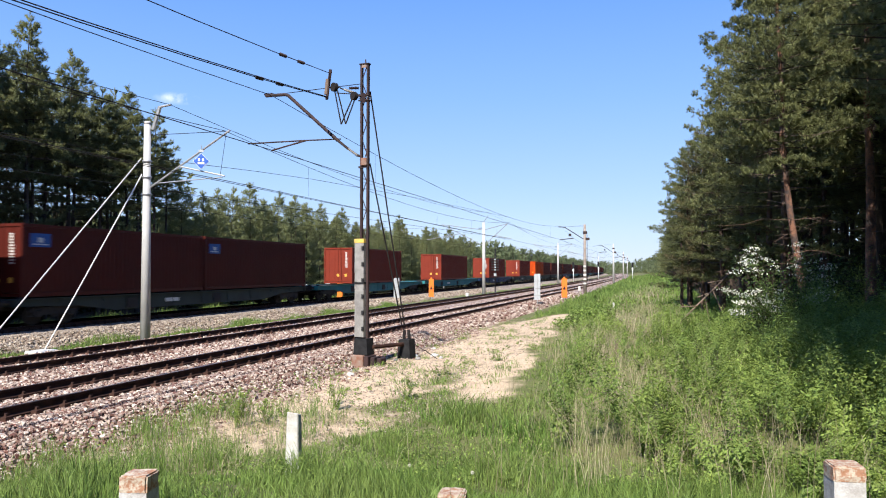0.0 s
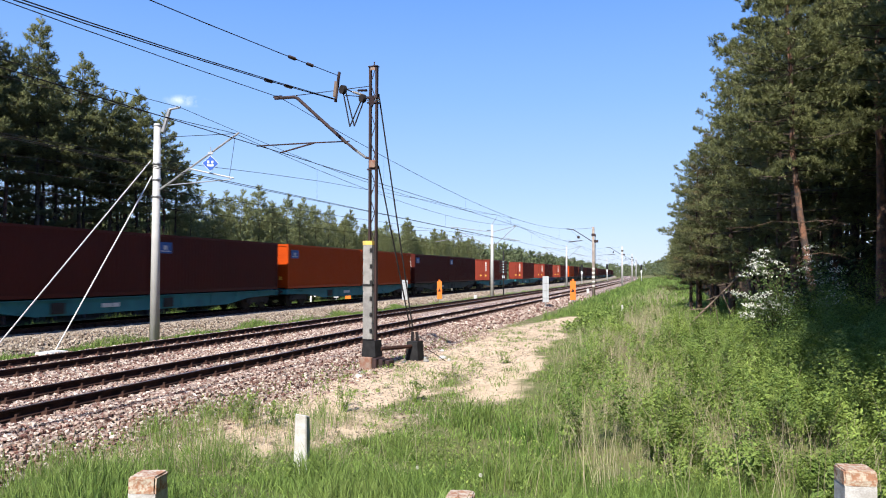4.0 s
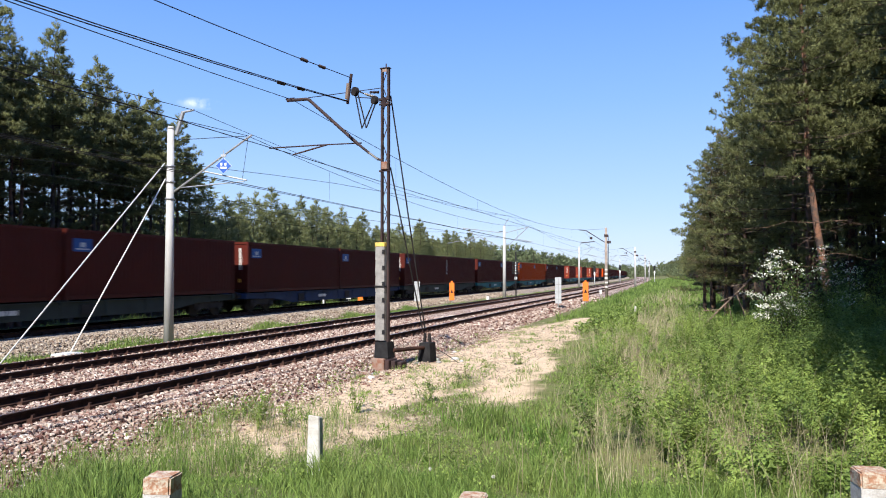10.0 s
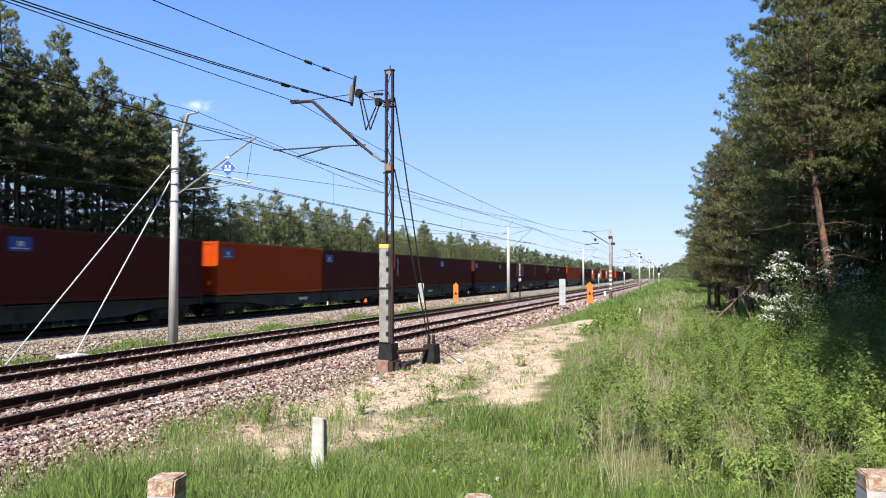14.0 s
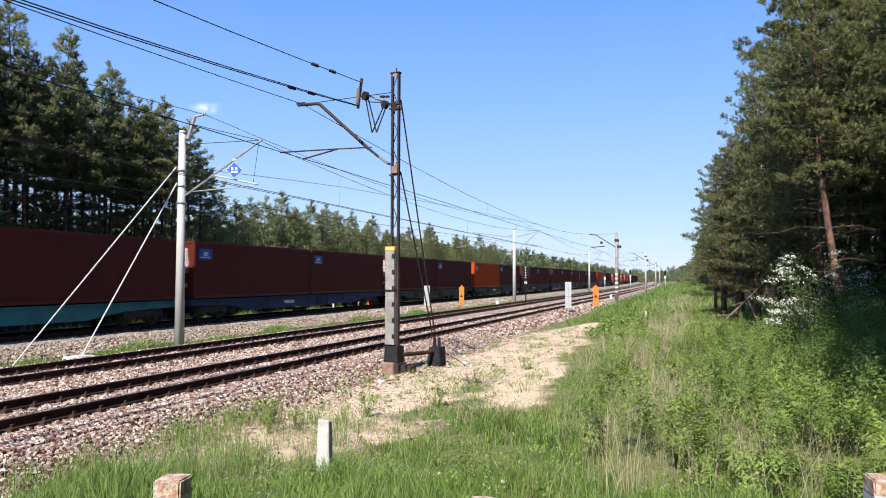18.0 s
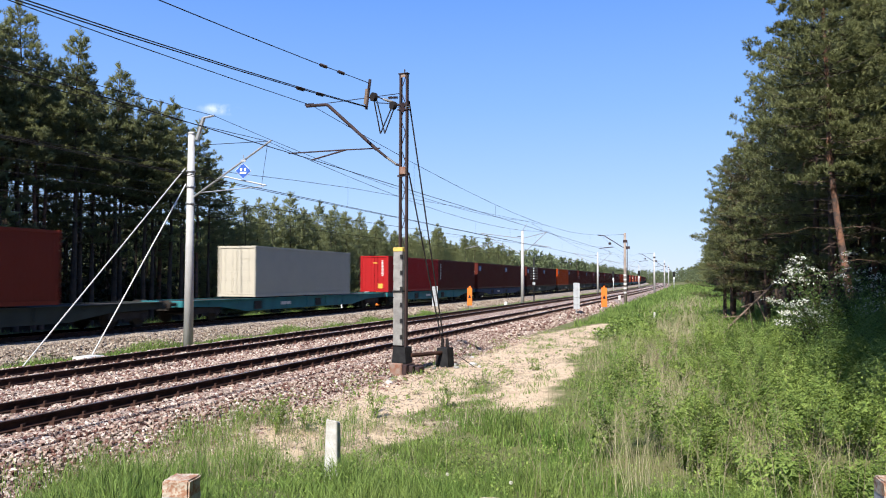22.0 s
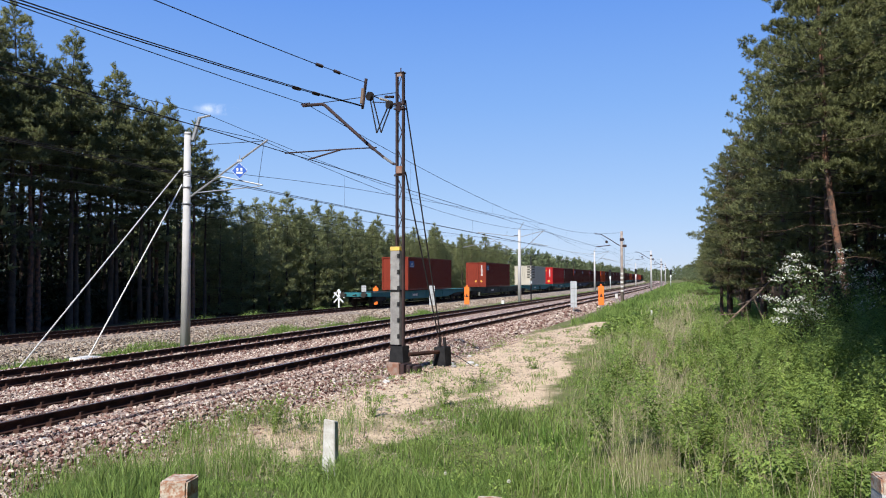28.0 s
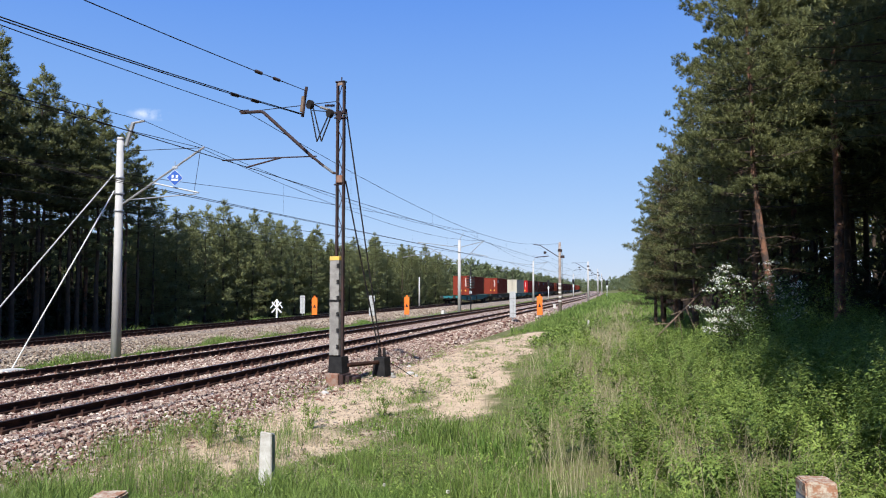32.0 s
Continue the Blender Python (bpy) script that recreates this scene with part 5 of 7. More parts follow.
    if dead:
        # bare grey boughs, dead in the shade under the crown
        db = bmesh.new()
        for i in range(dead):
            a, c, R = rng.uniform(0, math.tau), at(rng.uniform(0.14, base + 0.12)), rng.uniform(0.5, 1.5)
            way = Vector((math.cos(a), math.sin(a), 0))
            run = [c + way * R * k + Vector((0, 0, R * (0.22 * k - 0.34 * k * k + rng.normal(0, 0.03)))) for k in (0, 0.3, 0.6, 1.0)]
            for k in range(3):
                rod(db, run[k], run[k + 1], 0.014 - 0.003 * k, 0.011 - 0.003 * k, n=4, caps=False)
                e = run[k + 1] + Vector((rng.normal(0, 0.3), rng.normal(0, 0.3), rng.uniform(-0.3, 0.1)))
                rod(db, run[k + 1], e, 0.006, 0.003, n=3, caps=False)
        tagged(part("dead_wood", db, M_BARKMID, t, "bare grey dead boughs"), kind="stuff")
    V, F, N = shoots(np.concatenate(pts), np.concatenate(dirs), tuft, width, n, rng)
    # twigs and older needles inside the crown
    core = np.concatenate(inner)
    V2, F2 = needles(core, np.tile((0.0, 0.0, 0.3), (len(core), 1)), tuft * 1.5, tuft * 0.16, rng, 3, 0.9)
    N = np.concatenate([N, np.tile((0.0, 0.0, 1.0), (len(V2), 1))])
    V, F = np.concatenate([V, V2]), np.concatenate([F, F2 + len(V)])
    me = quick("crown", V, F, needle, True)
    me.normals_split_custom_set_from_vertices(N.astype(np.float32))
    part("crown", me, None, t)
    return t


def plant(protos, spots):
    """Sets trees: the first use of each shape is the shape itself."""
    used = set()
    for x, y, k, s, rz in spots:
        p = protos[k]
        m = pose(x, y, gz(x, y) - 0.1, 0, 0, rz)
        o = p if k not in used else copy_thing(p, m)
        used.add(k)
        o.matrix_world = m @ Matrix.Diagonal((s, s, s, 1))


def wood(name, spots, label, needle, seed, clumps=150, size=0.55):
    """A crowd of rougher trees deeper in the forest, as one object. spots: x, y, height, crown base, radius."""
    rng = np.random.default_rng(seed)
    Vs, Fs, Vt, Ft = [], [], [], []
    for x, y, h, base, r in spots:
        z0 = gz(x, y)
        a = rng.uniform(0, 2 * np.pi, clumps)
        g = rng.uniform(0, 1, clumps)
        rad = r * np.sqrt(rng.uniform(0.05, 1, clumps)) * (1 - g ** 1.7) ** 0.7 + 0.1
        P = np.stack([x + rad * np.cos(a), y + rad * np.sin(a), z0 + h * (base + (1 - base) * g)], 1)
        D = np.stack([np.cos(a), np.sin(a), np.full(clumps, 0.6)], 1)
        V, F = needles(P, D, size, size * 0.19, rng, 4)
        Fs.append(F + sum(len(v) for v in Vs))
        Vs.append(V)
        k = np.arange(5) * 2 * np.pi / 5
        ring = np.stack([np.cos(k), np.sin(k)], 1)
        r0 = h * 0.011
        tv = np.concatenate([np.column_stack([x + ring[:, 0] * s, y + ring[:, 1] * s, np.full(5, z)]) for s, z in ((r0, z0 - 0.1), (r0 * 0.3, z0 + h * 0.95))])
        i = np.arange(5)
        Ft.append(np.stack([i, (i + 1) % 5, (i + 1) % 5 + 5, i + 5], 1) + len(Vt) * 10)
        Vt.append(tv)
    w = thing(name, pose(0, 0, 0), label, "forest", kind="stuff")
    tagged(part("crowns", quick("crowns", np.concatenate(Vs), np.concatenate(Fs), needle), None, w), kind="stuff")
    tagged(part("trunks", quick("trunks", np.concatenate(Vt), np.concatenate(Ft), M_BARKDARK), None, w), kind="stuff")


def build_forest():
    rng = random.Random(11)
    L1 = "tall dark Scots pine with a bare trunk"
    tall = [make_pine(h, b, r, n, 20 + i, M_NEEDLE, M_BARK if i == 3 else M_BARKDARK, label=L1, tuft=0.165, n=15, width=0.0105, pointed=p, thick=2.0, dead=16, low=6)
            for i, (h, b, r, n, p) in enumerate([(16.0, 0.54, 2.9, 11, 0.88), (16.0, 0.57, 2.7, 11, 0.95), (16.0, 0.51, 3.0, 12, 0.82), (16.0, 0.58, 2.8, 10, 0.9)])]
    plain = [make_pine(16.0, 0.38, 3.2, 14, 33 + i, M_NEEDLE, M_BARKDARK, label="tall dark pine out of view or deep in the forest", tuft=0.34, n=7, width=0.045, thick=0.8) for i in range(2)]
    edge = [make_pine(h, b, r, n, 60 + i, M_NEEDLE, M_BARKMID, label="dense green pine branched low on its trunk", tuft=0.125, n=15, width=0.0088, pointed=0.66, thick=1.8, dead=14, bunch=4)
            for i, (h, b, r, n) in enumerate([(15.5, 0.19, 3.3, 18), (13.5, 0.17, 3.2, 16), (14.5, 0.22, 3.1, 17)])]
    edge.append(make_pine(14.0, 0.2, 3.1, 17, 64, M_NEEDLEBROWN, M_BARKMID, label="pine at the forest edge with browned needles", tuft=0.125, n=15, width=0.0088, pointed=0.66, thick=1.8, dead=14, bunch=4))
    lead = make_pine(16.5, 0.34, 2.5, 24, 77, M_NEEDLE, M_BARK, lean=-0.12, label="leaning old pine with flaking orange bark", tuft=0.1, n=20, width=0.0062, trunk_r=0.145, thick=2.4, dead=26, arms=7, bunch=5)
    close = make_pine(16.5, 0.42, 2.9, 17, 91, M_NEEDLE, M_BARK, label=L1, tuft=0.1, n=20, width=0.0064, thick=2.0, dead=10, bunch=5)
    young = [make_pine(h, b, r, n, 40 + i, M_NEEDLE2, M_BARKDARK, label="young bushy pine in a plantation", tuft=0.2, n=12, width=0.0125, pointed=0.8, thick=1.05)
             for i, (h, b, r, n) in enumerate([(9.6, 0.03, 2.6, 15), (8.7, 0.03, 2.8, 14), (10.3, 0.04, 2.4, 16)])]
    # the front of the left stand: y, height
    spots = [(-33.5 + rng.uniform(-0.4, 0.4), y, k, h / 16.0, rng.uniform(0, 360)) for y, h, k in (
        (25.5, 16.2, 0), (28.0, 15.0, 2), (30.1, 17.0, 0), (32.0, 14.3, 3), (33.8, 16.6, 1), (35.6, 14.2, 2), (37.4, 15.7, 2), (39.4, 13.9, 0), (41.6, 14.5, 1), (29.0, 15.6, 1), (26.8, 16.0, 2), (31.2, 14.9, 3), (34.6, 14.6, 0), (37.9, 14.0, 1), (40.4, 13.6, 2), (43.2, 13.4, 0), (44.9, 13.7, 3), (46.3, 11.6, 1))]
    # rows carried on out of view so that they shade the stand
    for row, (y0, y1, gap) in enumerate(((-8.0, 24.0, 1.0), (-6.0, 44.0, 1.0), (-7.0, 16.0, 1.2))):
        y = y0
        while y < y1:
            x = -33.5 - row * 3.0 + rng.uniform(-0.8, 0.8)
            spots.append((x, y, rng.randrange(4), rng.uniform(0.96, 1.05) - 0.0062 * max(0, y - 26), rng.uniform(0, 360)))
            y += rng.uniform(2.6, 3.8) * gap
    for row in range(2):
        y = 30 + 3 * row
        while y < 60:
            spots.append((7.6 + row * 3.2 + rng.uniform(-0.7, 0.7), y, rng.randrange(4), rng.uniform(0.9, 1.1), rng.uniform(0, 360)))
            y += rng.uniform(3.0, 4.4)
    # the nearer of these stand out of view and shade the verge
    for x, y, k, s in ((6.6, 27.8, 3, 1.05), (7.6, 31.0, 3, 1.0), (8.9, 25.0, 0, 1.05), (9.8, 30.0, 1, 1.0), (7.4, 9.6, 2, 1.0), (9.4, 18.5, 1, 1.05), (9.0, 13.0, 2, 1.0), (9.5, 8.0, 0, 1.0), (6.2, 5.4, 2, 0.95), (8.2, 16.0, 2, 1.0), (7.6, 11.5, 0, 1.05)):
        spots.append((x, y, k, s, rng.uniform(0, 360)))
    plant(tall, [s for s in spots if 23 < s[1] and s[0] < 7.3])
    plant(plain, [(x, y, k % 2, s, r) for x, y, k, s, r in spots if not (23 < y and x < 7.3)])
    # the forest's edge comes out towards the line at 47 m, then falls back
    spots = [(4.7, 32.5, 0, 1.05, 20), (4.6, 36.0, 1, 1.08, 100), (3.7, 38.5, 2, 0.95, 200), (3.0, 41.5, 1, 0.95, 310), (2.2, 44.0, 3, 0.74, 50), (1.55, 46.2, 2, 0.68, 140),
             (1.2, 47.6, 1, 0.7, 20), (1.75, 49.0, 0, 0.66, 260), (3.4, 46.0, 2, 0.92, 80), (4.9, 43.0, 0, 1.0, 190), (5.2, 49.0, 1, 1.0, 330), (2.9, 51.5, 2, 0.75, 120), (4.0, 56, 0, 0.85, 240), (4.2, 62, 1, 0.8, 30)]
    y = 67
    while y < 200:
        spots.append((3.6 - 0.008 * (y - 67) + bend(y), y, rng.randrange(3), rng.uniform(0.62, 0.85), rng.uniform(0, 360)))
        y += rng.uniform(3.6, 5.4) * (1 + y / 200)
    plant(edge, spots)
    # pines at the right, the nearest unseen, placed to shade the scrub
    plant([close], [(6.6, 18.4, 0, 0.95, 40), (4.40, 12.9, 0, 0.8, 200), (5.3, 15.2, 0, 0.78, 150), (4.30, 10.4, 0, 0.97, 20), (5.6, 11.4, 0, 0.9, 310), (7.6, 22.5, 0, 1.0, 300), (4.30, 11.3, 0, 0.9, 70),
                   (4.20, 9.2, 0, 0.97, 90), (4.50, 7.3, 0, 0.97, 280), (4.60, 5.4, 0, 0.97, 15), (4.60, 3.6, 0, 0.97, 110), (4.70, 1.7, 0, 0.85, 250), (4.60, -0.2, 0, 0.8, 220), (4.70, -2.2, 0, 0.8, 130), (4.80, -4.4, 0, 0.84, 35),
                   (6.6, 9.6, 0, 0.85, 190), (6.8, 5.8, 0, 0.85, 330), (6.9, 2.0, 0, 0.85, 60)])
    lead.matrix_world = pose(4.45, 26.0, gz(4.45, 26.0) - 0.1)
    spots = [(-33.8 + rng.uniform(-0.5, 0.5), y, k, h / (9.6, 8.7, 10.3)[k], rng.uniform(0, 360)) for y, h, k in (
        (48.9, 9.0, 1), (51.0, 8.6, 0), (53.3, 9.0, 2), (56.0, 9.3, 1), (58.8, 10.0, 0), (61.0, 8.8, 1), (63.2, 9.7, 2), (66.0, 9.0, 1), (69.0, 9.2, 0), (72.8, 9.5, 2))]
    for row in range(2):
        y = 76.0 - 26 * row
        while y < 140:
            q = 1 + max(0, y - 50) / 130
            spots.append((-33.8 - row * 2.4 + rng.uniform(-0.7, 0.7) + bend(y), y, rng.randrange(3), rng.uniform(0.8, 1.0), rng.uniform(0, 360)))
            y += rng.uniform(2.0, 2.9) * q
    plant(young, spots)
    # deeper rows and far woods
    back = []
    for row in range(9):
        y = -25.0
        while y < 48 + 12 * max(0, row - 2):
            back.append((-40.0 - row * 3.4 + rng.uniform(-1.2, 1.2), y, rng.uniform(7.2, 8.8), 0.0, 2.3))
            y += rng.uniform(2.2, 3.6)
    # part of the darkness under this stand lies in the needle colour
    wood("pine_forest", back, "undergrowth and pines deep beyond the tracks, darkened to stand for shade", M_NEEDLESHADE, 5, 200, 0.46)
    # bare-stemmed pines added so that their hidden high crowns shade the undergrowth
    back = []
    for row in range(4):
        y = 8.0 + row
        while y < 54:
            h = 15.6 - 0.13 * max(0, y - 28) + rng.uniform(-0.6, 0.6)
            back.append((-38.6 - row * 2.5 + rng.uniform(-0.7, 0.7), y, h, 0.76, 2.3))
            y += rng.uniform(2.4, 3.4)
    wood("pine_forest", back, "bare-stemmed pines with high crowns added to shade the undergrowth", M_NEEDLE, 15, 130, 0.5)
    # unseen block of pines south of the stand, added to shade it
    back = []
    for row in range(5):
        y = 2.0
        while y < 27:
            back.append((-33.0 - row * 3.0 + rng.uniform(-0.9, 0.9), y, rng.uniform(14, 17), rng.uniform(0.0, 0.2), 2.7))
            y += rng.uniform(2.2, 3.2)
    # two more unseen rows nearer the track for the same shade
    for row in range(2):
        y = 3.0 + row
        while y < 20.5:
            back.append((-30.2 - row * 1.6 + rng.uniform(-0.4, 0.4), y, rng.uniform(15, 17), rng.uniform(0.0, 0.12), 2.2))
            y += rng.uniform(1.8, 2.6)
    wood("pine_forest", back, "dense pines out of view, placed to shade the left stand", M_NEEDLE, 12, 130, 0.7)
    back = []
    for row in range(5):
        y = 52.0
        while y < 150:
            back.append((-38.5 - row * 3.0 + rng.uniform(-1, 1) + bend(y), y, rng.uniform(7.0, 8.8), 0.03, 2.2))
            y += rng.uniform(2.4, 3.6)
    wood("pine_forest", back, "deeper rows of the young pine plantation", M_NEEDLE2, 9, 230)
    back = []
    for row in range(8):
        y = 16.0 + row * 1.5
        while y < 75:
            back.append((11.5 + row * 3.4 + rng.uniform(-1.2, 1.2), y, rng.uniform(14, 17.5), rng.uniform(0.02, 0.35), 2.6))
            y += rng.uniform(2.6, 3.8)
    for row in range(4):
        y = 60.0
        while y < 260:
            back.append((7.0 + row * 3 - 0.015 * (y - 60) + bend(y) + rng.uniform(-1, 1), y, rng.uniform(11, 14), 0.1, 2.6))
            y += rng.uniform(3.0, 4.6)
    # unseen trees beside the standpoint, added to block light from the right
    for k in range(150):
        y = rng.uniform(-25, 20)
        x = 11.0 + rng.uniform(0, 22)
        back.append((x, y, rng.uniform(14, 17.5), rng.uniform(0.2, 0.35), 2.8))
    wood("pine_forest", back, "shady pine forest beside the grass strip", M_NEEDLE, 6, 84, 0.62)
    back = []
    for k in range(520):
        y = rng.uniform(140, 520)
        back.append((-34 - rng.uniform(0, 22) + bend(y), y, rng.uniform(7.0, 9.5), 0.02, 2.6))
    for k in range(260):
        y = rng.uniform(200, 560)
        back.append((4.5 + rng.uniform(0, 22) + bend(y), y, rng.uniform(7, 10), 0.02, 2.8))
    wood("distant_forest", back, "green pine forest along the line further on", M_NEEDLEFAR, 7, 72, 0.95)
    back = []
    for k in range(620):
        y = rng.uniform(560, 900)
        back.append((rng.uniform(-260, 60) + bend(560), y, rng.uniform(7, 11), 0.0, 4.5))
    wood("distant_forest", back, "hazy green forest far down the line", M_NEEDLEFAR, 13, 34, 1.5)
    # thicket under the stands, its needles darkened to carry the shade
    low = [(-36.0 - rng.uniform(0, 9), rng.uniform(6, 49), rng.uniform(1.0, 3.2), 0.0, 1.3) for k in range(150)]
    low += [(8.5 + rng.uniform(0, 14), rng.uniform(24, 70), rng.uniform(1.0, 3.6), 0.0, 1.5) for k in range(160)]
    wood("forest_thicket", low, "thicket of saplings under the pines, shade in its needle colour", M_NEEDLESHADE, 8, 110, 0.4)


build_forest()


# ---- plants of the ground ----
def blades(x, y, h, w, rng, bow=0.35):
    """Bent blades of grass, three triangles each."""
    n = len(x)
    z = ground_z(x, y) - 0.02
    a = rng.uniform(0, 2 * np.pi, n)
    d = np.stack([np.cos(a), np.sin(a), np.zeros(n)], 1)
    b = rng.uniform(0, 2 * np.pi, n)
    s = np.stack([np.cos(b), np.sin(b), np.zeros(n)], 1) * w[:, None]
    p = np.stack([x, y, z], 1)
    up = np.array([0, 0, 1.0])
    k = rng.uniform(0.1, 1.0, n)[:, None] * bow
    m = p + up * (h * 0.55)[:, None] + d * k * (h * 0.3)[:, None]
    t = p + up * (h * 0.95)[:, None] + d * k * (h * 1.1)[:, None]
    V = np.stack([p - s, p + s, m + s * 0.8, m - s * 0.8, t], 1).reshape(-1, 3)
    o = (np.arange(n) * 5)[:, None]
    F = np.concatenate([o + [0, 1, 2], o + [0, 2, 3], o + [3, 2, 4]], 1).reshape(-1, 3)
    return V, F


def stems(x, y, h, w, rng, bow=0.5):
    """Long dry stems: ribbons that bend over evenly, six pieces each."""
    n, k = len(x), 6
    z = ground_z(x, y) - 0.02
    a = rng.uniform(0, 2 * np.pi, n)
    b = rng.uniform(0, np.pi, n)
    lean, droop = rng.uniform(0.0, 0.35, n) * bow, rng.uniform(0.0, 0.8, n) * bow
    V = []
    for i in range(k + 1):
        f = i / k
        out = h * (lean * f + droop * f ** 3)
        c = np.stack([x + np.cos(a) * out, y + np.sin(a) * out, z + h * (f - 0.35 * droop * f ** 3)], 1)
        s = np.stack([np.cos(b), np.sin(b), np.zeros(n)], 1) * (w * (1 - 0.6 * f))[:, None]
        V += [c - s, c + s]
    V = np.stack(V, 1).reshape(-1, 3)
    o = (np.arange(n) * 2 * (k + 1))[:, None, None]
    F = (o + np.array([(2 * i, 2 * i + 1, 2 * i + 3, 2 * i + 2) for i in range(k)])[None]).reshape(-1, 4)
    return V, np.concatenate([F[:, [0, 1, 2]], F[:, [0, 2, 3]]])


def bare(x, y):
    """Where little grows: sand, ballast."""
    q = x - bend(y)
    s = sandy(q, y)
    rag = 0.5 + 0.5 * np.sin(x * 3.1 + 1.7 * np.sin(y * 1.9)) * np.sin(y * 2.3 + 1.1 * np.sin(x * 2.7))
    rag2 = 0.5 + 0.5 * np.sin(x * 6.7 + 2.1 * np.sin(y * 4.3)) * np.sin(y * 5.9 + 1.9 * np.sin(x * 5.1))
    b = s * 1.5 + ((rag - 0.5) * 0.9 + (rag2 - 0.5) * 0.8) * (s > 0.03) * np.clip(1.5 - 1.7 * s, 0.12, 1)
    thin = ease(-4.6, -6.4, q) * ease(14.0, 11.0, y)
    b = np.maximum(b, thin * (0.5 + 0.6 * rag + 0.45 * rag2))
    b = np.maximum(b, ease(-0.2, 0.5, y - verge(q)) * ease(14.5, 12.5, y) * ease(-4.0, -4.6, q) * (0.85 + 0.3 * rag2))
    b = np.maximum(b, ease(-6.9, -8.0, q) * (0.75 + 0.3 * rag2))
    b = np.where(q < -8.7, 1.0, b)
    return np.where((q > -27.2) & (q < -8.5), 1.0, b)


def scatter(n, x0, x1, y0, y1, rng, keep=None):
    x, y = rng.uniform(x0, x1, n), rng.uniform(y0, y1, n)
    k = rng.uniform(0, 1, n) > np.clip(bare(x, y), 0, 1.0)
    # only the wedge that the camera can look into
    k &= (x < 0.32 * y + 1.2) & (x > -1.15 * y - 1.0)
    if keep is not None:
        k &= keep(x, y, rng)
    return x[k], y[k]


def patchy(x, y):
    return 0.5 + 0.28 * np.sin(x * 1.3 + 2 * np.sin(y * 0.8)) + 0.22 * np.cos(y * 1.7 + x * 0.9)


def build_grass():
    rng = np.random.default_rng(21)
    parts = []
    for n, x0, x1, y0, y1, h0, h1, w in ((150000, -9, 4.2, 3.0, 11.5, 0.1, 0.36, 0.0045), (104000, -8.3, 7, 11.5, 24, 0.12, 0.42, 0.009), (50000, -7, 6, 24, 62, 0.14, 0.42, 0.014), (24000, -9, 3, 62, 150, 0.2, 0.5, 0.045), (14000, -13, 2, 150, 330, 0.25, 0.6, 0.13)):
        x, y = scatter(n, x0, x1, y0, y1, rng)
        tn = 0.5 + 0.5 * np.sin(x * 13 + 2 * np.sin(y * 9)) * np.sin(y * 14 + 2 * np.sin(x * 10)) if y1 < 30 else np.full(len(x), 0.8)
        clump = 0.5 + 0.5 * np.sin(x * 4.1 + 2.2 * np.sin(y * 2.7)) * np.sin(y * 4.7 + 1.8 * np.sin(x * 3.3)) if y1 < 30 else np.full(len(x), 0.7)
        tn = tn * (0.45 + 0.75 * clump)
        k = rng.uniform(0, 1, len(x)) < 0.16 + 1.05 * tn
        x, y, tn = x[k], y[k], tn[k]
        h = rng.uniform(h0, h1, len(x)) * (0.3 + 1.15 * patchy(x * 1.5, y * 1.3) ** 1.4) * (0.5 + 0.95 * tn)
        h *= 1 - 0.6 * np.clip(sandy(x - bend(y), y) * 1.5, 0, 1)
        h *= 1 - 0.45 * np.clip(sandy(x - bend(y) - 0.8, y) * 1.4, 0, 1)
        h *= 1 - 0.4 * ease(-5.2, -3.6, x) * ease(-0.6, -1.8, x) * ease(13, 16, y) * ease(60, 40, y)
        scrub = ease(-2.0, -0.9, x) * ease(9.6, 11.2, y) * ease(36, 26, y)
        k = rng.uniform(0, 1, len(x)) > 0.5 * scrub
        x, y, h = x[k], y[k], h[k] * (1 - 0.55 * scrub[k])
        parts.append(blades(x, y, h, w * rng.uniform(0.6, 1.3, len(x)), rng, 0.65))
    # tufts on the sand and along the foot of the ballast
    cx, cy = rng.uniform(-8.5, -3.2, 220), 8.5 + 34 * rng.uniform(0, 1, 220) ** 1.4
    cx, cy = np.repeat(cx, 30), np.repeat(cy, 30)
    cx, cy = cx + rng.normal(0, 0.13, len(cx)) + bend(cy), cy + rng.normal(0, 0.16, len(cy))
    parts.append(blades(cx, cy, rng.uniform(0.04, 0.22, len(cx)), np.full(len(cx), 0.006), rng, 1.0))
    # upright tufts at the foot of the ballast
    cx, cy = rng.uniform(-8.5, -5.2, 130), np.concatenate([rng.uniform(7.4, 9.5, 60), rng.uniform(9.5, 13.5, 70)])
    cx, cy = np.repeat(cx, 26), np.repeat(cy, 26)
    cx, cy = cx + rng.normal(0, 0.1, len(cx)), cy + rng.normal(0, 0.12, len(cy))
    V, F = blades(cx, cy, rng.uniform(0.18, 0.5, len(cx)), np.full(len(cx), 0.0032), rng, 0.5)
    V[:, 2] += np.repeat(np.where(cx < -7.9, 0.14, 0.0), 5)
    parts.append((V, F))
    # thinner cover round the standpoint
    x, y = rng.uniform(-8, 6, 30000), rng.uniform(-14, 20, 30000)
    k = ~((x < 0.32 * y + 1.2) & (x > -1.15 * y - 1.0) & (y > 3.0))
    parts.append(blades(x[k], y[k], rng.uniform(0.08, 0.3, k.sum()), np.full(k.sum(), 0.01), rng, 0.9))
    # the strip between the tracks and the verge under the left trees
    for n, q0, q1, y0, y1, h1 in ((46000, -21.9, -17.8, 12, 60, 0.5), (9000, -21.6, -18.0, 60, 170, 0.45), (12000, -31.5, -27.6, 16, 70, 0.6)):
        q, y = rng.uniform(q0, q1, n), rng.uniform(y0, y1, n)
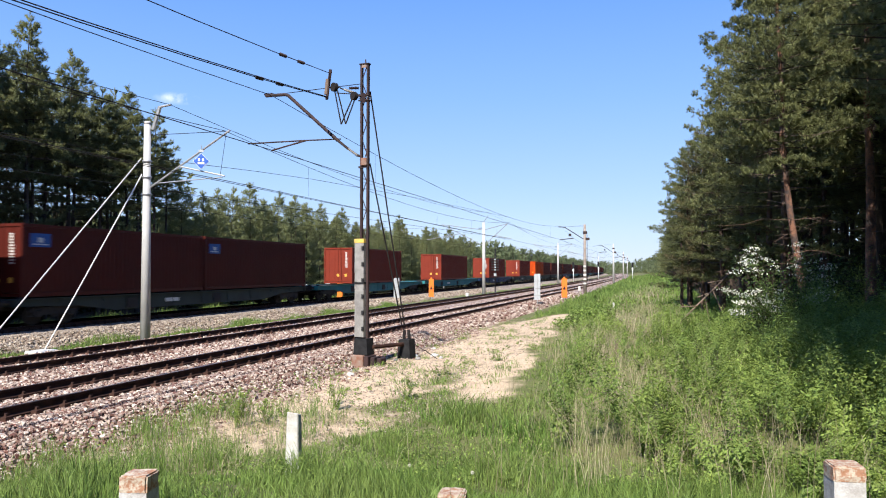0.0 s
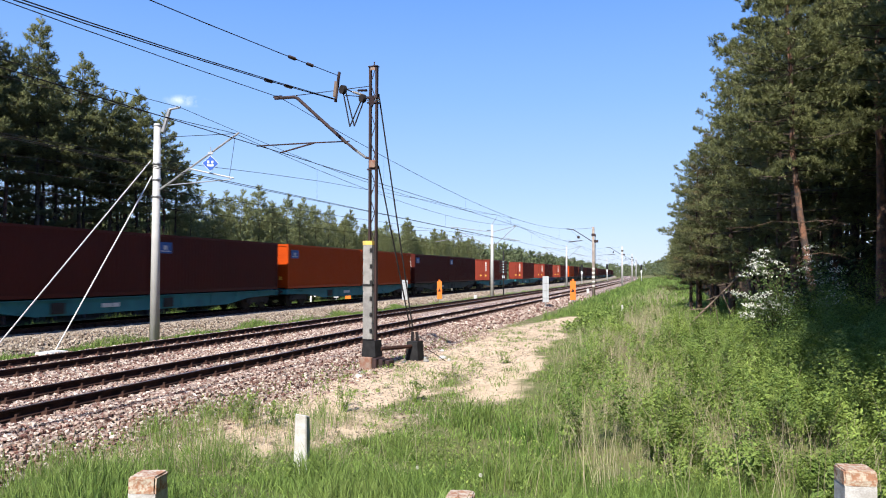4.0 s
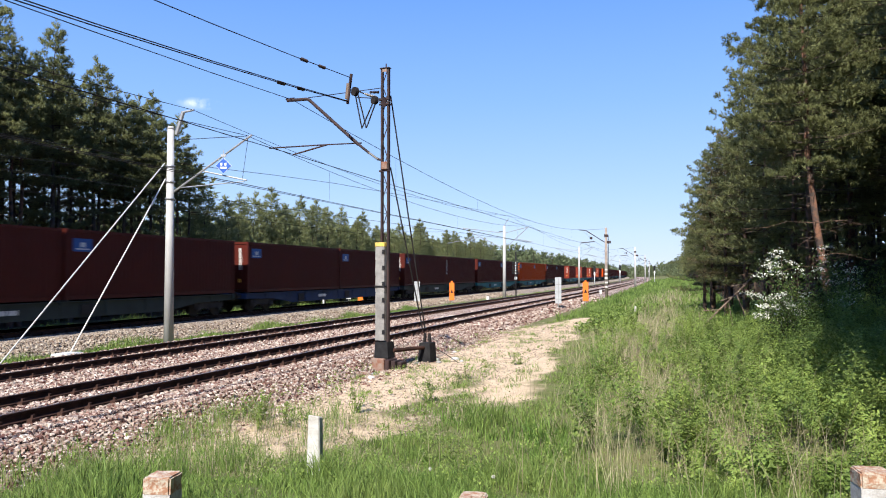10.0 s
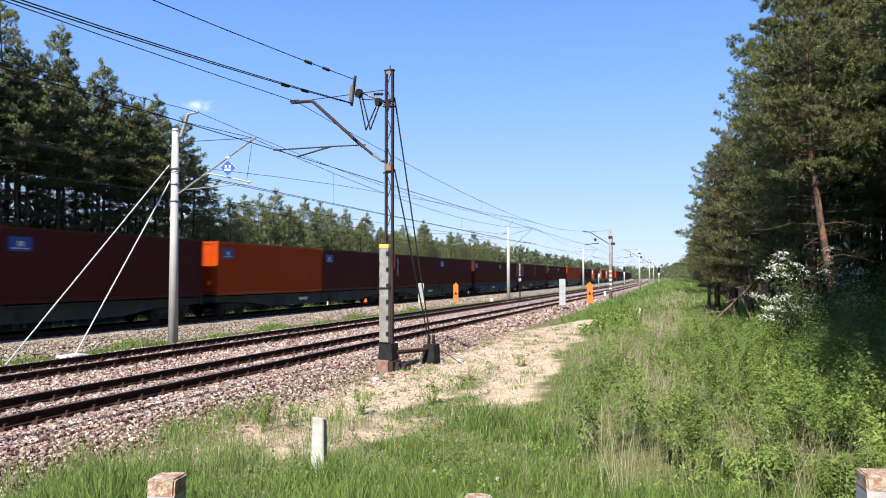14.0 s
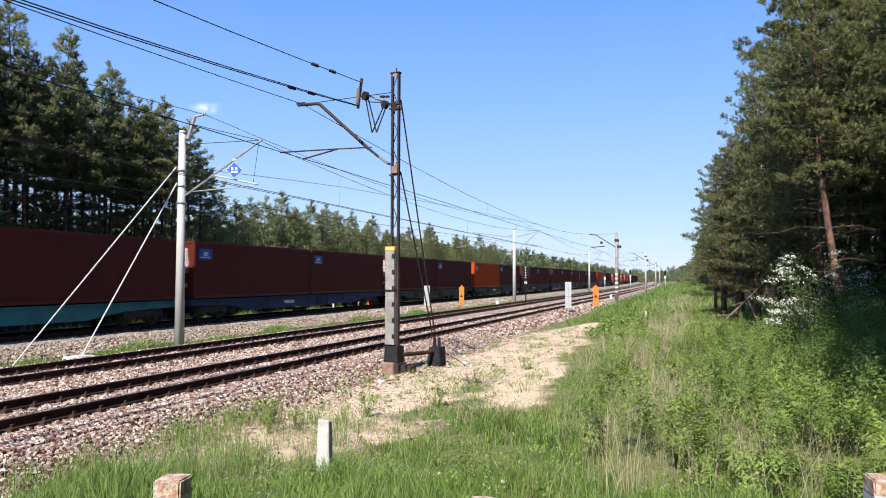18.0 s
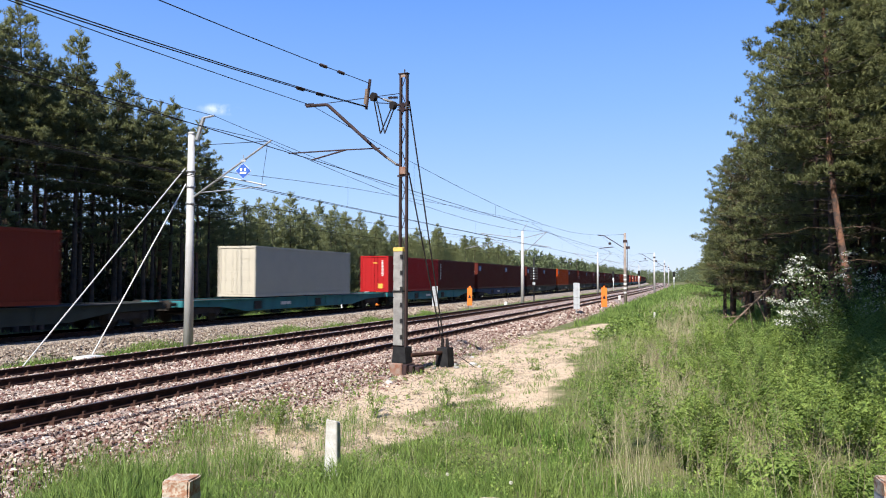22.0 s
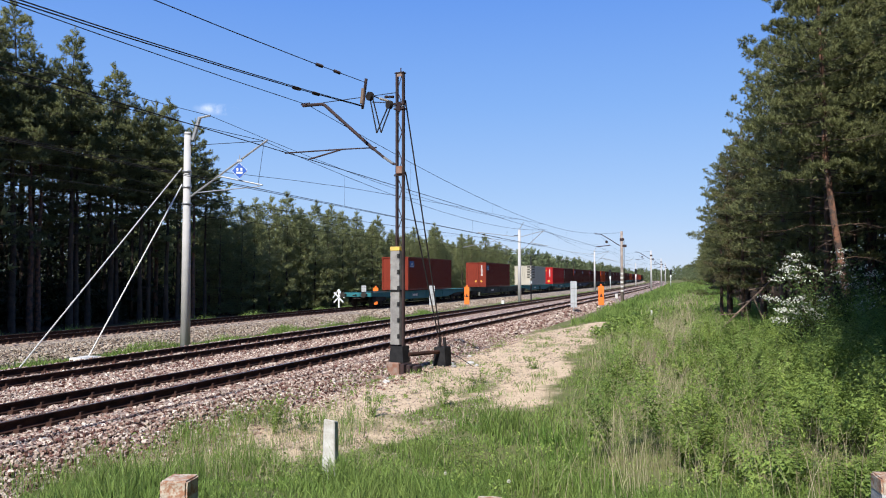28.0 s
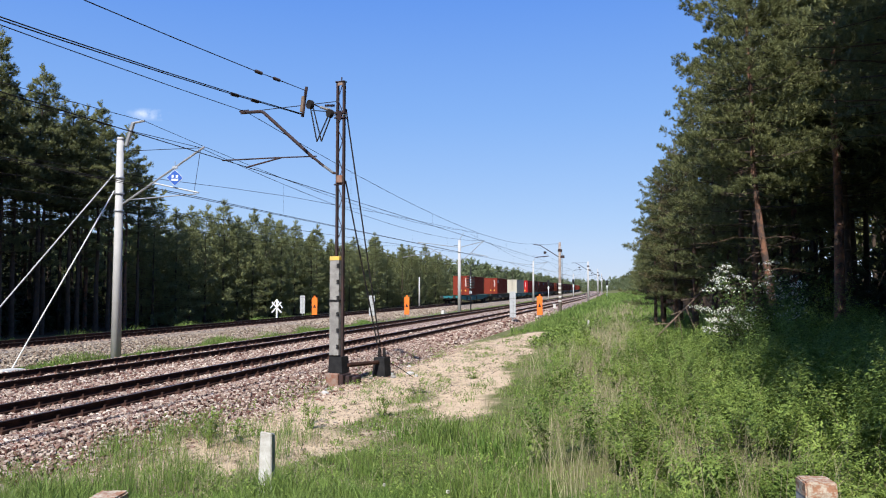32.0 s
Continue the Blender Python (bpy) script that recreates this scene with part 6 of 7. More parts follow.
        parts.append(blades(q + bend(y), y, rng.uniform(0.06, h1, n) * (0.1 + 1.1 * patchy(q * 1.6, y * 0.7) ** 1.6), np.full(n, 0.011), rng, 0.9))
    V = np.concatenate([p[0] for p in parts])
    o = np.cumsum([0] + [len(p[0]) for p in parts[:-1]])
    F = np.concatenate([p[1] + k for p, k in zip(parts, o)])
    tagged(new("grass", quick("grass", V, F, M_GRASS)), "lush green grass of uneven height on the verge", "grass", kind="stuff")
    # dry stalks standing in the grass
    x, y = scatter(1100, -6, 5, 8.5, 34, rng, lambda x, y, r: r.uniform(0, 1, len(x)) < patchy(x * 1.7 + 3, y * 0.6) ** 2)
    V, F = blades(x, y, rng.uniform(0.3, 0.95, len(x)), np.full(len(x), 0.0026), rng, 0.6)
    cx, cy = scatter(110, -1.6, 2.6, 9.5, 24, rng)
    cx, cy = np.repeat(cx, 7), np.repeat(cy, 7)
    cx, cy = cx + rng.normal(0, 0.12, len(cx)), cy + rng.normal(0, 0.12, len(cx))
    gx0, gy0 = np.repeat(rng.normal(0.2, 1.0, 44), 6), np.repeat(rng.normal(12.0, 2.6, 44), 6)
    cx, cy = np.concatenate([cx, gx0 + rng.normal(0, 0.13, len(gx0))]), np.concatenate([cy, np.clip(gy0, 9.5, 20) + rng.normal(0, 0.13, len(gx0))])
    V3, F3 = stems(cx, cy, rng.uniform(0.35, 1.0, len(cx)), np.full(len(cx), 0.0026), rng, 0.42)
    F = np.concatenate([F, F3 + len(V)])
    V = np.concatenate([V, V3])
    # long pale stems of last year, some leaning far over
    cx, cy = np.repeat(rng.normal(0.1, 1.2, 38), 3), np.repeat(rng.uniform(7.4, 14.5, 38), 3)
    cx, cy = cx + rng.normal(0, 0.16, len(cx)), cy + rng.normal(0, 0.2, len(cx))
    V4, F4 = stems(cx, cy, rng.uniform(0.6, 1.3, len(cx)), np.full(len(cx), 0.003), rng, 0.55)
    F = np.concatenate([F, F4 + len(V)])
    V = np.concatenate([V, V4])
    # withered tufts among the grass at the ballast's foot
    cx, cy = np.repeat(rng.uniform(-8.6, -4.2, 230), 15), np.repeat(rng.uniform(8.0, 13.0, 230), 15)
    cx, cy = cx + rng.normal(0, 0.1, len(cx)), cy + rng.normal(0, 0.12, len(cx))
    V4, F4 = blades(cx, cy, rng.uniform(0.08, 0.34, len(cx)), np.full(len(cx), 0.0028), rng, 1.0)
    F = np.concatenate([F, F4 + len(V)])
    V = np.concatenate([V, V4])
    # straight bleached stems leaning every way
    cx, cy = rng.normal(-0.2, 1.5, 560), 9.0 + 17 * rng.uniform(0, 1, 560) ** 1.3
    k = (cx > -2.6) & (cx < 2.8)
    V4, F4 = stems(cx[k], cy[k], rng.uniform(0.45, 1.15, k.sum()), np.where(cy[k] < 14, 0.0022, 0.0034), rng, 0.6)
    F = np.concatenate([F, F4 + len(V)])
    V = np.concatenate([V, V4])
    # fine dry grass between the path and the scrub
    x, y = scatter(5200, -4.6, 0.2, 13, 34, rng, lambda x, y, r: r.uniform(0, 1, len(x)) < 0.2 + 0.8 * ease(0.35, 0.75, patchy(x * 1.9 + 4, y * 0.9)))
    V5, F5 = blades(x, y, rng.uniform(0.2, 0.6, len(x)), np.full(len(x), 0.0032), rng, 0.8)
    F = np.concatenate([F, F5 + len(V)])
    V = np.concatenate([V, V5])
    # a grey-brown crest of dead stems
    x, y = scatter(9000, -3.4, 2.4, 20, 46, rng, lambda x, y, r: r.uniform(0, 1, len(x)) < np.exp(-((x + 0.9) / 1.3) ** 2) * (0.15 + 0.8 * patchy(x * 2, y)))
    V5, F5 = blades(x, y, rng.uniform(0.35, 0.95, len(x)), np.full(len(x), 0.006), rng, 0.5)
    F = np.concatenate([F, F5 + len(V)])
    V = np.concatenate([V, V5])
    # dead bits lying on the sand and at the ballast's foot
    x, y = rng.uniform(-8.9, -3.4, 26000), 8.0 + 34 * rng.uniform(0, 1, 26000) ** 1.5
    k = rng.uniform(0, 1, 26000) < ease(0.45, 0.85, patchy(x * 1.7, y * 1.5) + 0.5 * ease(-7.2, -8.2, x) + 0.3 * ease(13.5, 11, y))
    x, y = x[k] + bend(y[k]), y[k]
    V6, F6 = blades(x, y, rng.uniform(0.03, 0.085, len(x)), rng.uniform(0.003, 0.009, len(x)), rng, 2.6)
    F = np.concatenate([F, F6 + len(V)])
    V = np.concatenate([V, V6])
    x, y = scatter(7000, -5.0, 2.0, 48, 110, rng, lambda x, y, r: r.uniform(0, 1, len(x)) < np.exp(-((x + 1.4 - bend(y)) / 1.7) ** 2) * np.exp(-((y - 72) / 18) ** 2) * (0.3 + patchy(x, y)))
    V2, F2 = blades(x, y, rng.uniform(0.3, 0.75, len(x)), np.full(len(x), 0.02), rng, 0.5)
    tagged(new("dry_stalks", quick("dry_stalks", np.concatenate([V, V2]), np.concatenate([F, F2 + len(V)]), M_DRY)), "straw-coloured dry stalks standing in the grass", "dry grass", kind="stuff")


def leaf_mass(x, y, h, leaf, per, rng, spread=0.16):
    """Leafy stems: rhombic leaves set up each stem."""
    n = len(x)
    z = ground_z(x, y)
    X, Y, Z, H = (np.repeat(v, per) for v in (x, y, z, h))
    f = rng.uniform(0.12, 1, n * per) ** 0.75
    a = rng.uniform(0, 2 * np.pi, n * per)
    r = spread * rng.uniform(0.2, 1, n * per) * (1.15 - f * 0.7)
    c = np.stack([X + r * np.cos(a), Y + r * np.sin(a), Z + H * f], 1)
    d = np.stack([np.cos(a), np.sin(a), rng.uniform(-0.7, 0.9, n * per)], 1)
    s = np.stack([-np.sin(a), np.cos(a), rng.normal(0, 0.6, n * per)], 1)
    L = (leaf * rng.uniform(0.6, 1.3, n * per))[:, None]
    V = np.stack([c - d * L * 0.5, c + s * L * 0.3, c + d * L * 0.6, c - s * L * 0.3], 1).reshape(-1, 3)
    F = np.arange(len(V)).reshape(-1, 4)
    return V, F


def mounds(cx, cy, rad, high, per, leaf, rng):
    """Rounded bushes of rhombic leaves, lumpy and open between the sprays."""
    n = len(cx)
    X, Y, R, H = (np.repeat(v, per) for v in (cx, cy, rad, high))
    m = n * per
    # every bush is a few leafy sprays
    sprays = 9
    sa, su = rng.uniform(0, 2 * np.pi, (n, sprays)), rng.uniform(0.0, 1.0, (n, sprays)) ** 0.6
    k = rng.integers(0, sprays, m)
    row = np.repeat(np.arange(n), per)
    a, u = sa[row, k], su[row, k]
    out = rng.uniform(0.3, 1.0, m) ** 0.35
    flat_r = R * u * out
    z = H * out * np.sqrt(np.clip(1.05 - u * u, 0.05, 1))
    c = np.stack([X + flat_r * np.cos(a), Y + flat_r * np.sin(a), z], 1) + rng.normal(0, 1, (m, 3)) * np.stack([R, R, H], 1) * 0.085
    c[:, 2] = np.clip(c[:, 2], 0.02, None) + ground_z(c[:, 0], c[:, 1])
    nrm = np.stack([np.cos(a) * u, np.sin(a) * u, 1.05 - 0.5 * u], 1) + rng.normal(0, 0.27, (m, 3))
    nrm /= np.linalg.norm(nrm, axis=1, keepdims=True)
    d = np.cross(nrm, rng.normal(0, 1, (m, 3)))
    d /= np.linalg.norm(d, axis=1, keepdims=True) + 1e-6
    s = np.cross(nrm, d)
    L = (leaf * rng.uniform(0.55, 1.3, m))[:, None]
    V = np.stack([c - d * L * 0.6, c + s * L * 0.27 - nrm * L * 0.08, c + d * L * 0.75, c - s * L * 0.27 - nrm * L * 0.08], 1).reshape(-1, 3)
    return V, np.arange(len(V)).reshape(-1, 4)


def build_weeds():
    rng = np.random.default_rng(33)
    out = []
    # bushes of the verge: low and open towards the standpoint, higher towards the trees
    cx, cy = rng.uniform(-3.2, 6.5, 900), rng.uniform(9.4, 30, 900)
    lump = patchy(cx * 1.1 + 5, cy * 0.8) + 0.25 * np.sin(cx * 2.9 + cy) * np.sin(cy * 2.3)
    k = (bare(cx, cy) < 0.25) & (cx < 0.3 * cy + 1.2) & (cx > -2.1 - 0.02 * (cy - 12) - 0.6 * ease(15, 21, cy) + 0.9 * ease(11.5, 9.5, cy))
    k &= rng.uniform(0, 1, 900) < (0.3 + 0.7 * ease(-0.9, 0.6, cx)) * ease(0.25, 0.7, lump + 0.14 * np.clip(cx, -1, 3)) * (1 - 0.75 * ease(22, 29, cy))
    cx, cy, lump = cx[k], cy[k], lump[k]
    rad = rng.uniform(0.26, 0.7, len(cx)) * (1 + 0.12 * np.clip(cx, 0, 3))
    high = (0.15 + rad * rng.uniform(0.6, 1.75, len(cx))) * (1 + 0.2 * np.clip(cx - 1, 0, 2)) * (0.6 + 0.4 * ease(9.5, 12.5, cy)) * (0.65 + 0.6 * ease(0.3, 1.0, lump))
    out.append(mounds(cx, cy, rad, high, 600, 0.046, rng))
    # tall scrub along the forest's foot
    cx, cy = rng.uniform(2.6, 8.0, 210), rng.uniform(12, 33, 210)
    k = (cx > 2.7 + 0.35 * np.sin(cy * 0.9) - 0.05 * ease(20, 28, cy)) & (cx < 0.3 * cy + 2)
    cx, cy = cx[k], cy[k]
    out.append(mounds(cx, cy, rng.uniform(0.5, 0.95, len(cx)), rng.uniform(0.7, 1.5, len(cx)), 620, 0.052, rng))
    # leafy herbs between the bushes
    x, y = scatter(5200, -4.6, 5, 8, 27, rng, lambda x, y, r: r.uniform(0, 1, len(x)) < 0.15 + 0.6 * ease(0.4, 0.8, patchy(x * 1.4, y * 1.2)))
    out.append(leaf_mass(x, y, rng.uniform(0.15, 0.42, len(x)), 0.032, 16, rng, 0.12))
    x, y = scatter(900, -6.8, -2, 6, 12, rng, lambda x, y, r: patchy(x * 2, y * 2) > 0.68)
    out.append(leaf_mass(x, y, rng.uniform(0.12, 0.32, len(x)), 0.03, 14, rng, 0.09))
    n = 380
    y = 8.5 + 24 * rng.uniform(0, 1, n) ** 1.5
    x = -8.5 + rng.normal(0, 0.45, n) + bend(y)
    k = patchy(x * 2.2, y * 1.4) > 0.5
    x, y = x[k], y[k]
    V, F = leaf_mass(x, y, rng.uniform(0.1, 0.32, len(x)), 0.035, 14, rng, 0.08)
    V[:, 2] += 0.12
    out.append((V, F))
    # low bushes further along
    cx, cy = rng.uniform(-2.0, 3.0, 260), rng.uniform(19, 34, 260)
    k = (bare(cx, cy) < 0.2) & (patchy(cx * 1.3 + 1, cy * 0.5) + 0.2 * np.sin(cx * 3.3 + cy) > 0.5) & (cx < 0.5 + 0.06 * cy) & (rng.uniform(0, 1, 260) < ease(-1.6, 0.8, cx))
    cx, cy = cx[k], cy[k]
    out.append(mounds(cx, cy, rng.uniform(0.25, 0.6, len(cx)), rng.uniform(0.2, 0.62, len(cx)), 330, 0.055, rng))
    # small plants on the sand
    cx, cy = rng.uniform(-8.0, -3.6, 150), 9.5 + 30 * rng.uniform(0, 1, 150) ** 1.3
    cx = cx + bend(cy)
    k = patchy(cx * 1.9 + 2, cy * 1.1) > 0.45
    cx, cy = cx[k], cy[k]
    out.append(mounds(cx, cy, rng.uniform(0.08, 0.24, len(cx)), rng.uniform(0.06, 0.22, len(cx)), 60, 0.036, rng))
    x, y = scatter(3500, -5.5, 2, 30, 60, rng, lambda x, y, r: patchy(x, y * 0.7) > 0.6)
    out.append(leaf_mass(x, y, rng.uniform(0.2, 0.5, len(x)), 0.12, 8, rng, 0.25))
    V = np.concatenate([p[0] for p in out])
    o = np.cumsum([0] + [len(p[0]) for p in out[:-1]])
    F = np.concatenate([p[1] + k for p, k in zip(out, o)])
    tagged(new("weeds", quick("weeds", V, F, M_LEAF)), "bright green leafy weeds and low scrub", "weeds", kind="stuff")


def weed_clump(x, y, h, n, seed):
    """A single tall weed at the edge of the sand."""
    rng = np.random.default_rng(seed)
    t = thing("tall_weed", pose(x, y, gz(x, y)), "tall green weed at the edge of the sand", "weed", "weeds by the path")
    stems, V, F = bmesh.new(), [], []
    for k in range(n):
        e = Vector((rng.normal(0, 0.14), rng.normal(0, 0.14), h * rng.uniform(0.6, 1.05)))
        b = Vector((rng.normal(0, 0.06), rng.normal(0, 0.06), -0.05))
        rod(stems, b, e, 0.006, 0.003, n=4, caps=False)
        for i in range(22):
            c = b.lerp(e, rng.uniform(0.1, 1))
            a = rng.uniform(0, math.tau)
            d = Vector((math.cos(a), math.sin(a), rng.uniform(-0.1, 0.7))) * rng.uniform(0.05, 0.1)
            s = Vector((-math.sin(a), math.cos(a), 0)) * 0.016
            F.append([len(V) + j for j in range(4)])
            V += [c, c + d * 0.5 + s, c + d, c + d * 0.5 - s]
    tagged(part("stem", stems, M_LEAF, t), kind="stuff")
    tagged(part("leaves", quick("leaves", [tuple(v) for v in V], F, M_LEAF), None, t), kind="stuff")


def build_hawthorn():
    rng = np.random.default_rng(50)
    x0, y0 = 3.05, 24.0
    t = thing("flowering_shrub", pose(x0, y0, gz(x0, y0)), "hawthorn shrub with sprays of white blossom", "shrub")
    bm = bmesh.new()
    V, F, B, G = [], [], [], []
    for k in range(64):
        a = rng.uniform(0, math.tau)
        e = Vector((rng.uniform(-1.15, 2.3), math.sin(a) * rng.uniform(0.2, 1.2), rng.uniform(0.5, 3.3)))
        e.z *= 1 - 0.12 * abs(e.x - 0.3)
        b = Vector((rng.normal(0.2, 0.25), rng.normal(0, 0.15), -0.1))
        m = b.lerp(e, 0.6) + Vector((0, 0, 0.3))
        rod(bm, b, m, 0.02, 0.011, n=4, caps=False)
        rod(bm, m, e, 0.011, 0.004, n=4, caps=False)
        for i in range(85):
            c = m.lerp(e, rng.uniform(-0.3, 1.15)) + Vector(rng.normal(0, 0.17, 3))
            d, s = Vector(rng.normal(0, 1, 3)).normalized() * 0.045, Vector(rng.normal(0, 1, 3)).normalized() * 0.028
            F.append([len(V) + j for j in range(4)])
            V += [c - d, c + s, c + d, c - s]
        if e.z > 0.9 and e.x < 1.5 and (k % 2 == 0 or e.x < 0.1):
            # flat sprays of flowers on the upper side of the twigs
            for spray in range(4):
                o = m.lerp(e, rng.uniform(0.5, 1.12)) + Vector((rng.normal(0, 0.1), rng.normal(-0.05, 0.1), 0.1))
                for i in range(int(rng.integers(8, 18))):
                    c = o + Vector((rng.normal(0, 0.1), rng.normal(0, 0.08), rng.normal(0, 0.028)))
                    d, s = Vector(rng.normal(0, 1, 3)).normalized() * 0.027, Vector(rng.normal(0, 1, 3)).normalized() * 0.027
                    G.append([len(B) + j for j in range(4)])
                    B += [c - d, c + s, c + d, c - s]
    tagged(part("branchwork", bm, M_BARKDARK, t), kind="stuff")
    tagged(part("leaves", quick("leaves", [tuple(v) for v in V], F, M_LEAFDARK), None, t), kind="stuff")
    tagged(part("blossom", quick("blossom", [tuple(v) for v in B], G, M_BLOSSOM), None, t, "clusters of small white flowers"), kind="stuff")


def build_deadwood():
    x0, y0 = 0.45, 33.0
    z0 = gz(x0, y0)
    t = thing("dead_branch", pose(x0, y0, z0), "bare broken branch leaning out of the forest edge", "fallen branch")
    bm = bmesh.new()
    line(bm, [(0.1, 0, 0.0), (0.75, 0.1, 0.75), (1.35, 0.2, 1.35), (2.1, 0.6, 2.1), (2.6, 0.9, 2.7)], 0.034, 6)
    part("limb", bm, M_DEADWOOD, t)
    for a, b in (((0.75, 0.1, 0.75), (1.0, 0.1, 0.1)), ((1.3, 0.2, 1.3), (1.45, 0.3, 0.3)), ((1.6, 0.3, 1.6), (1.95, 0.2, 0.7)), ((1.5, 0.3, 1.5), (1.0, 0.2, 1.3)), ((0.95, 0.1, 0.95), (0.3, 0, 0.9)), ((2.0, 0.5, 2.0), (1.4, 0.3, 1.9))):
        part("twig", rods([(a, b)], 0.02, 5), M_DEADWOOD, t)


build_grass()
build_weeds()
for i, (x, y, h, n) in enumerate(((-7.0, 11.7, 0.75, 7), (-7.4, 12.3, 0.55, 5), (-8.2, 13.2, 0.4, 5), (-6.3, 13.9, 0.85, 4), (-6.0, 13.6, 0.5, 6), (-5.1, 15.2, 0.5, 8), (-5.3, 18.6, 0.45, 7), (-6.7, 12.1, 0.4, 6), (-4.6, 22.0, 0.4, 7), (-7.9, 12.2, 0.35, 6), (-8.9, 14.5, 0.3, 5), (-5.6, 16.8, 0.35, 6))):
    weed_clump(x, y, h, n, 100 + i)
build_hawthorn()
build_deadwood()


# ---- loose stones ----
def stones(name, n, x0, x1, y0, y1, z_of, size, mat, label, seed):
    """Broken stones lying on a bed: jittered blocks, each turned its own way."""
    rng = np.random.default_rng(seed)
    y = y0 + (y1 - y0) * rng.uniform(0, 1, n) ** 1.4
    q = rng.uniform(x0, x1, n)
    z = z_of(q, y)
    c = np.stack([q + bend(y), y, z], 1)
    corner = np.array([(x, y, w) for x in (-1, 1) for y in (-1, 1) for w in (-1, 1)]) * 0.62
    r = size * rng.uniform(0.55, 1.35, (n, 1, 1))
    shape = corner[None] * rng.uniform(0.6, 1.25, (n, 1, 3)) + rng.normal(0, 0.2, (n, 8, 3))
    a = rng.uniform(0, 2 * np.pi, (n, 1))
    b = rng.normal(0, 0.5, (n, 1))
    X, Y, Z = shape[..., 0], shape[..., 1], shape[..., 2]
    X, Z = X * np.cos(b) - Z * np.sin(b), X * np.sin(b) + Z * np.cos(b)
    X, Y = X * np.cos(a) - Y * np.sin(a), X * np.sin(a) + Y * np.cos(a)
    V = c[:, None, :] + np.stack([X, Y, Z * 0.85], 2) * r
    F0 = np.array([(0, 1, 3, 2), (4, 6, 7, 5), (0, 4, 5, 1), (2, 3, 7, 6), (0, 2, 6, 4), (1, 5, 7, 3)])
    F = (np.arange(n) * 8)[:, None, None] + F0[None]
    tagged(new(name, quick(name, V.reshape(-1, 3), F.reshape(-1, 4), mat)), label, "ballast stones", kind="stuff")


def near_bed(q, y):
    o = q - X_NEAR
    top = np.where(np.abs(np.abs(o) - 0.753) < 0.12, -0.25, np.where(np.abs(o) < 1.5, -0.2, -0.222))
    return np.where(o > 1.85, -0.26 - 0.44 * np.clip((o - 1.95) / 1.05, 0, 1.0), top)


stones("ballast_stones", 52000, -13.4, -7.8, 7.0, 34, near_bed, 0.035, M_STONE, "loose pinkish ballast stones on the shoulder", 61)
stones("ballast_stones", 15000, -17.5, -13.2, 9.5, 40, lambda q, y: np.where(np.abs(np.abs(q - X_MID) - 0.753) < 0.12, -0.26, -0.215), 0.04, M_STONE, "loose pinkish ballast stones between the tracks", 62)
stones("ballast_stones", 11000, -24.4, -21.2, 14, 50, lambda q, y: -0.28 - 0.3 * np.clip((q + 22.9) / 1.4, 0, 1), 0.052, M_STONE_GREY, "loose grey ballast stones beside the far track", 63)
stones("ballast_stones", 8000, -13.0, -7.9, 34, 85, near_bed, 0.075, M_STONE, "pinkish ballast stones further along the shoulder", 66)
stones("ballast_stones", 4000, -24.2, -21.4, 50, 100, lambda q, y: -0.27 - 0.3 * np.clip((q + 22.9) / 1.4, 0, 1), 0.09, M_STONE_GREY, "loose grey ballast stones further along the far track", 67)
stones("path_pebbles", 3400, -8.7, -7.2, 9.5, 34, lambda q, y: ground_z(q + bend(y), y), 0.034, M_STONE, "stones rolled from the ballast onto the sand", 65)
stones("path_pebbles", 9000, -8.6, -4.2, 10.5, 40, lambda q, y: ground_z(q + bend(y), y), 0.022, M_STONE_GREY, "scattered pebbles on the sand path", 64)


def rock(x, y, r, seed):
    """A loose block of stone lying on the sand."""
    rng = random.Random(seed)
    bm = bmesh.new()
    bmesh.ops.create_icosphere(bm, subdivisions=2, radius=r)
    a, b, c = rng.uniform(0.8, 1.4), rng.uniform(0.7, 1.1), rng.uniform(0.5, 0.8)
    for v in bm.verts:
        k = 1 + 0.22 * noise.noise(v.co * (2.2 / r) + Vector((seed, 0, 0)))
        v.co = Vector((v.co.x * a, v.co.y * b, max(v.co.z, -0.5 * r) * c)) * k
    t = thing("loose_rock", pose(x, y, gz(x, y) + r * 0.25, 0, 0, rng.uniform(0, 360)), "pale grey broken rock lying by the ballast", "rock", "loose rocks on the sand")
    part("stone", bm, M_CONC2 if seed % 2 else M_CONC, t)


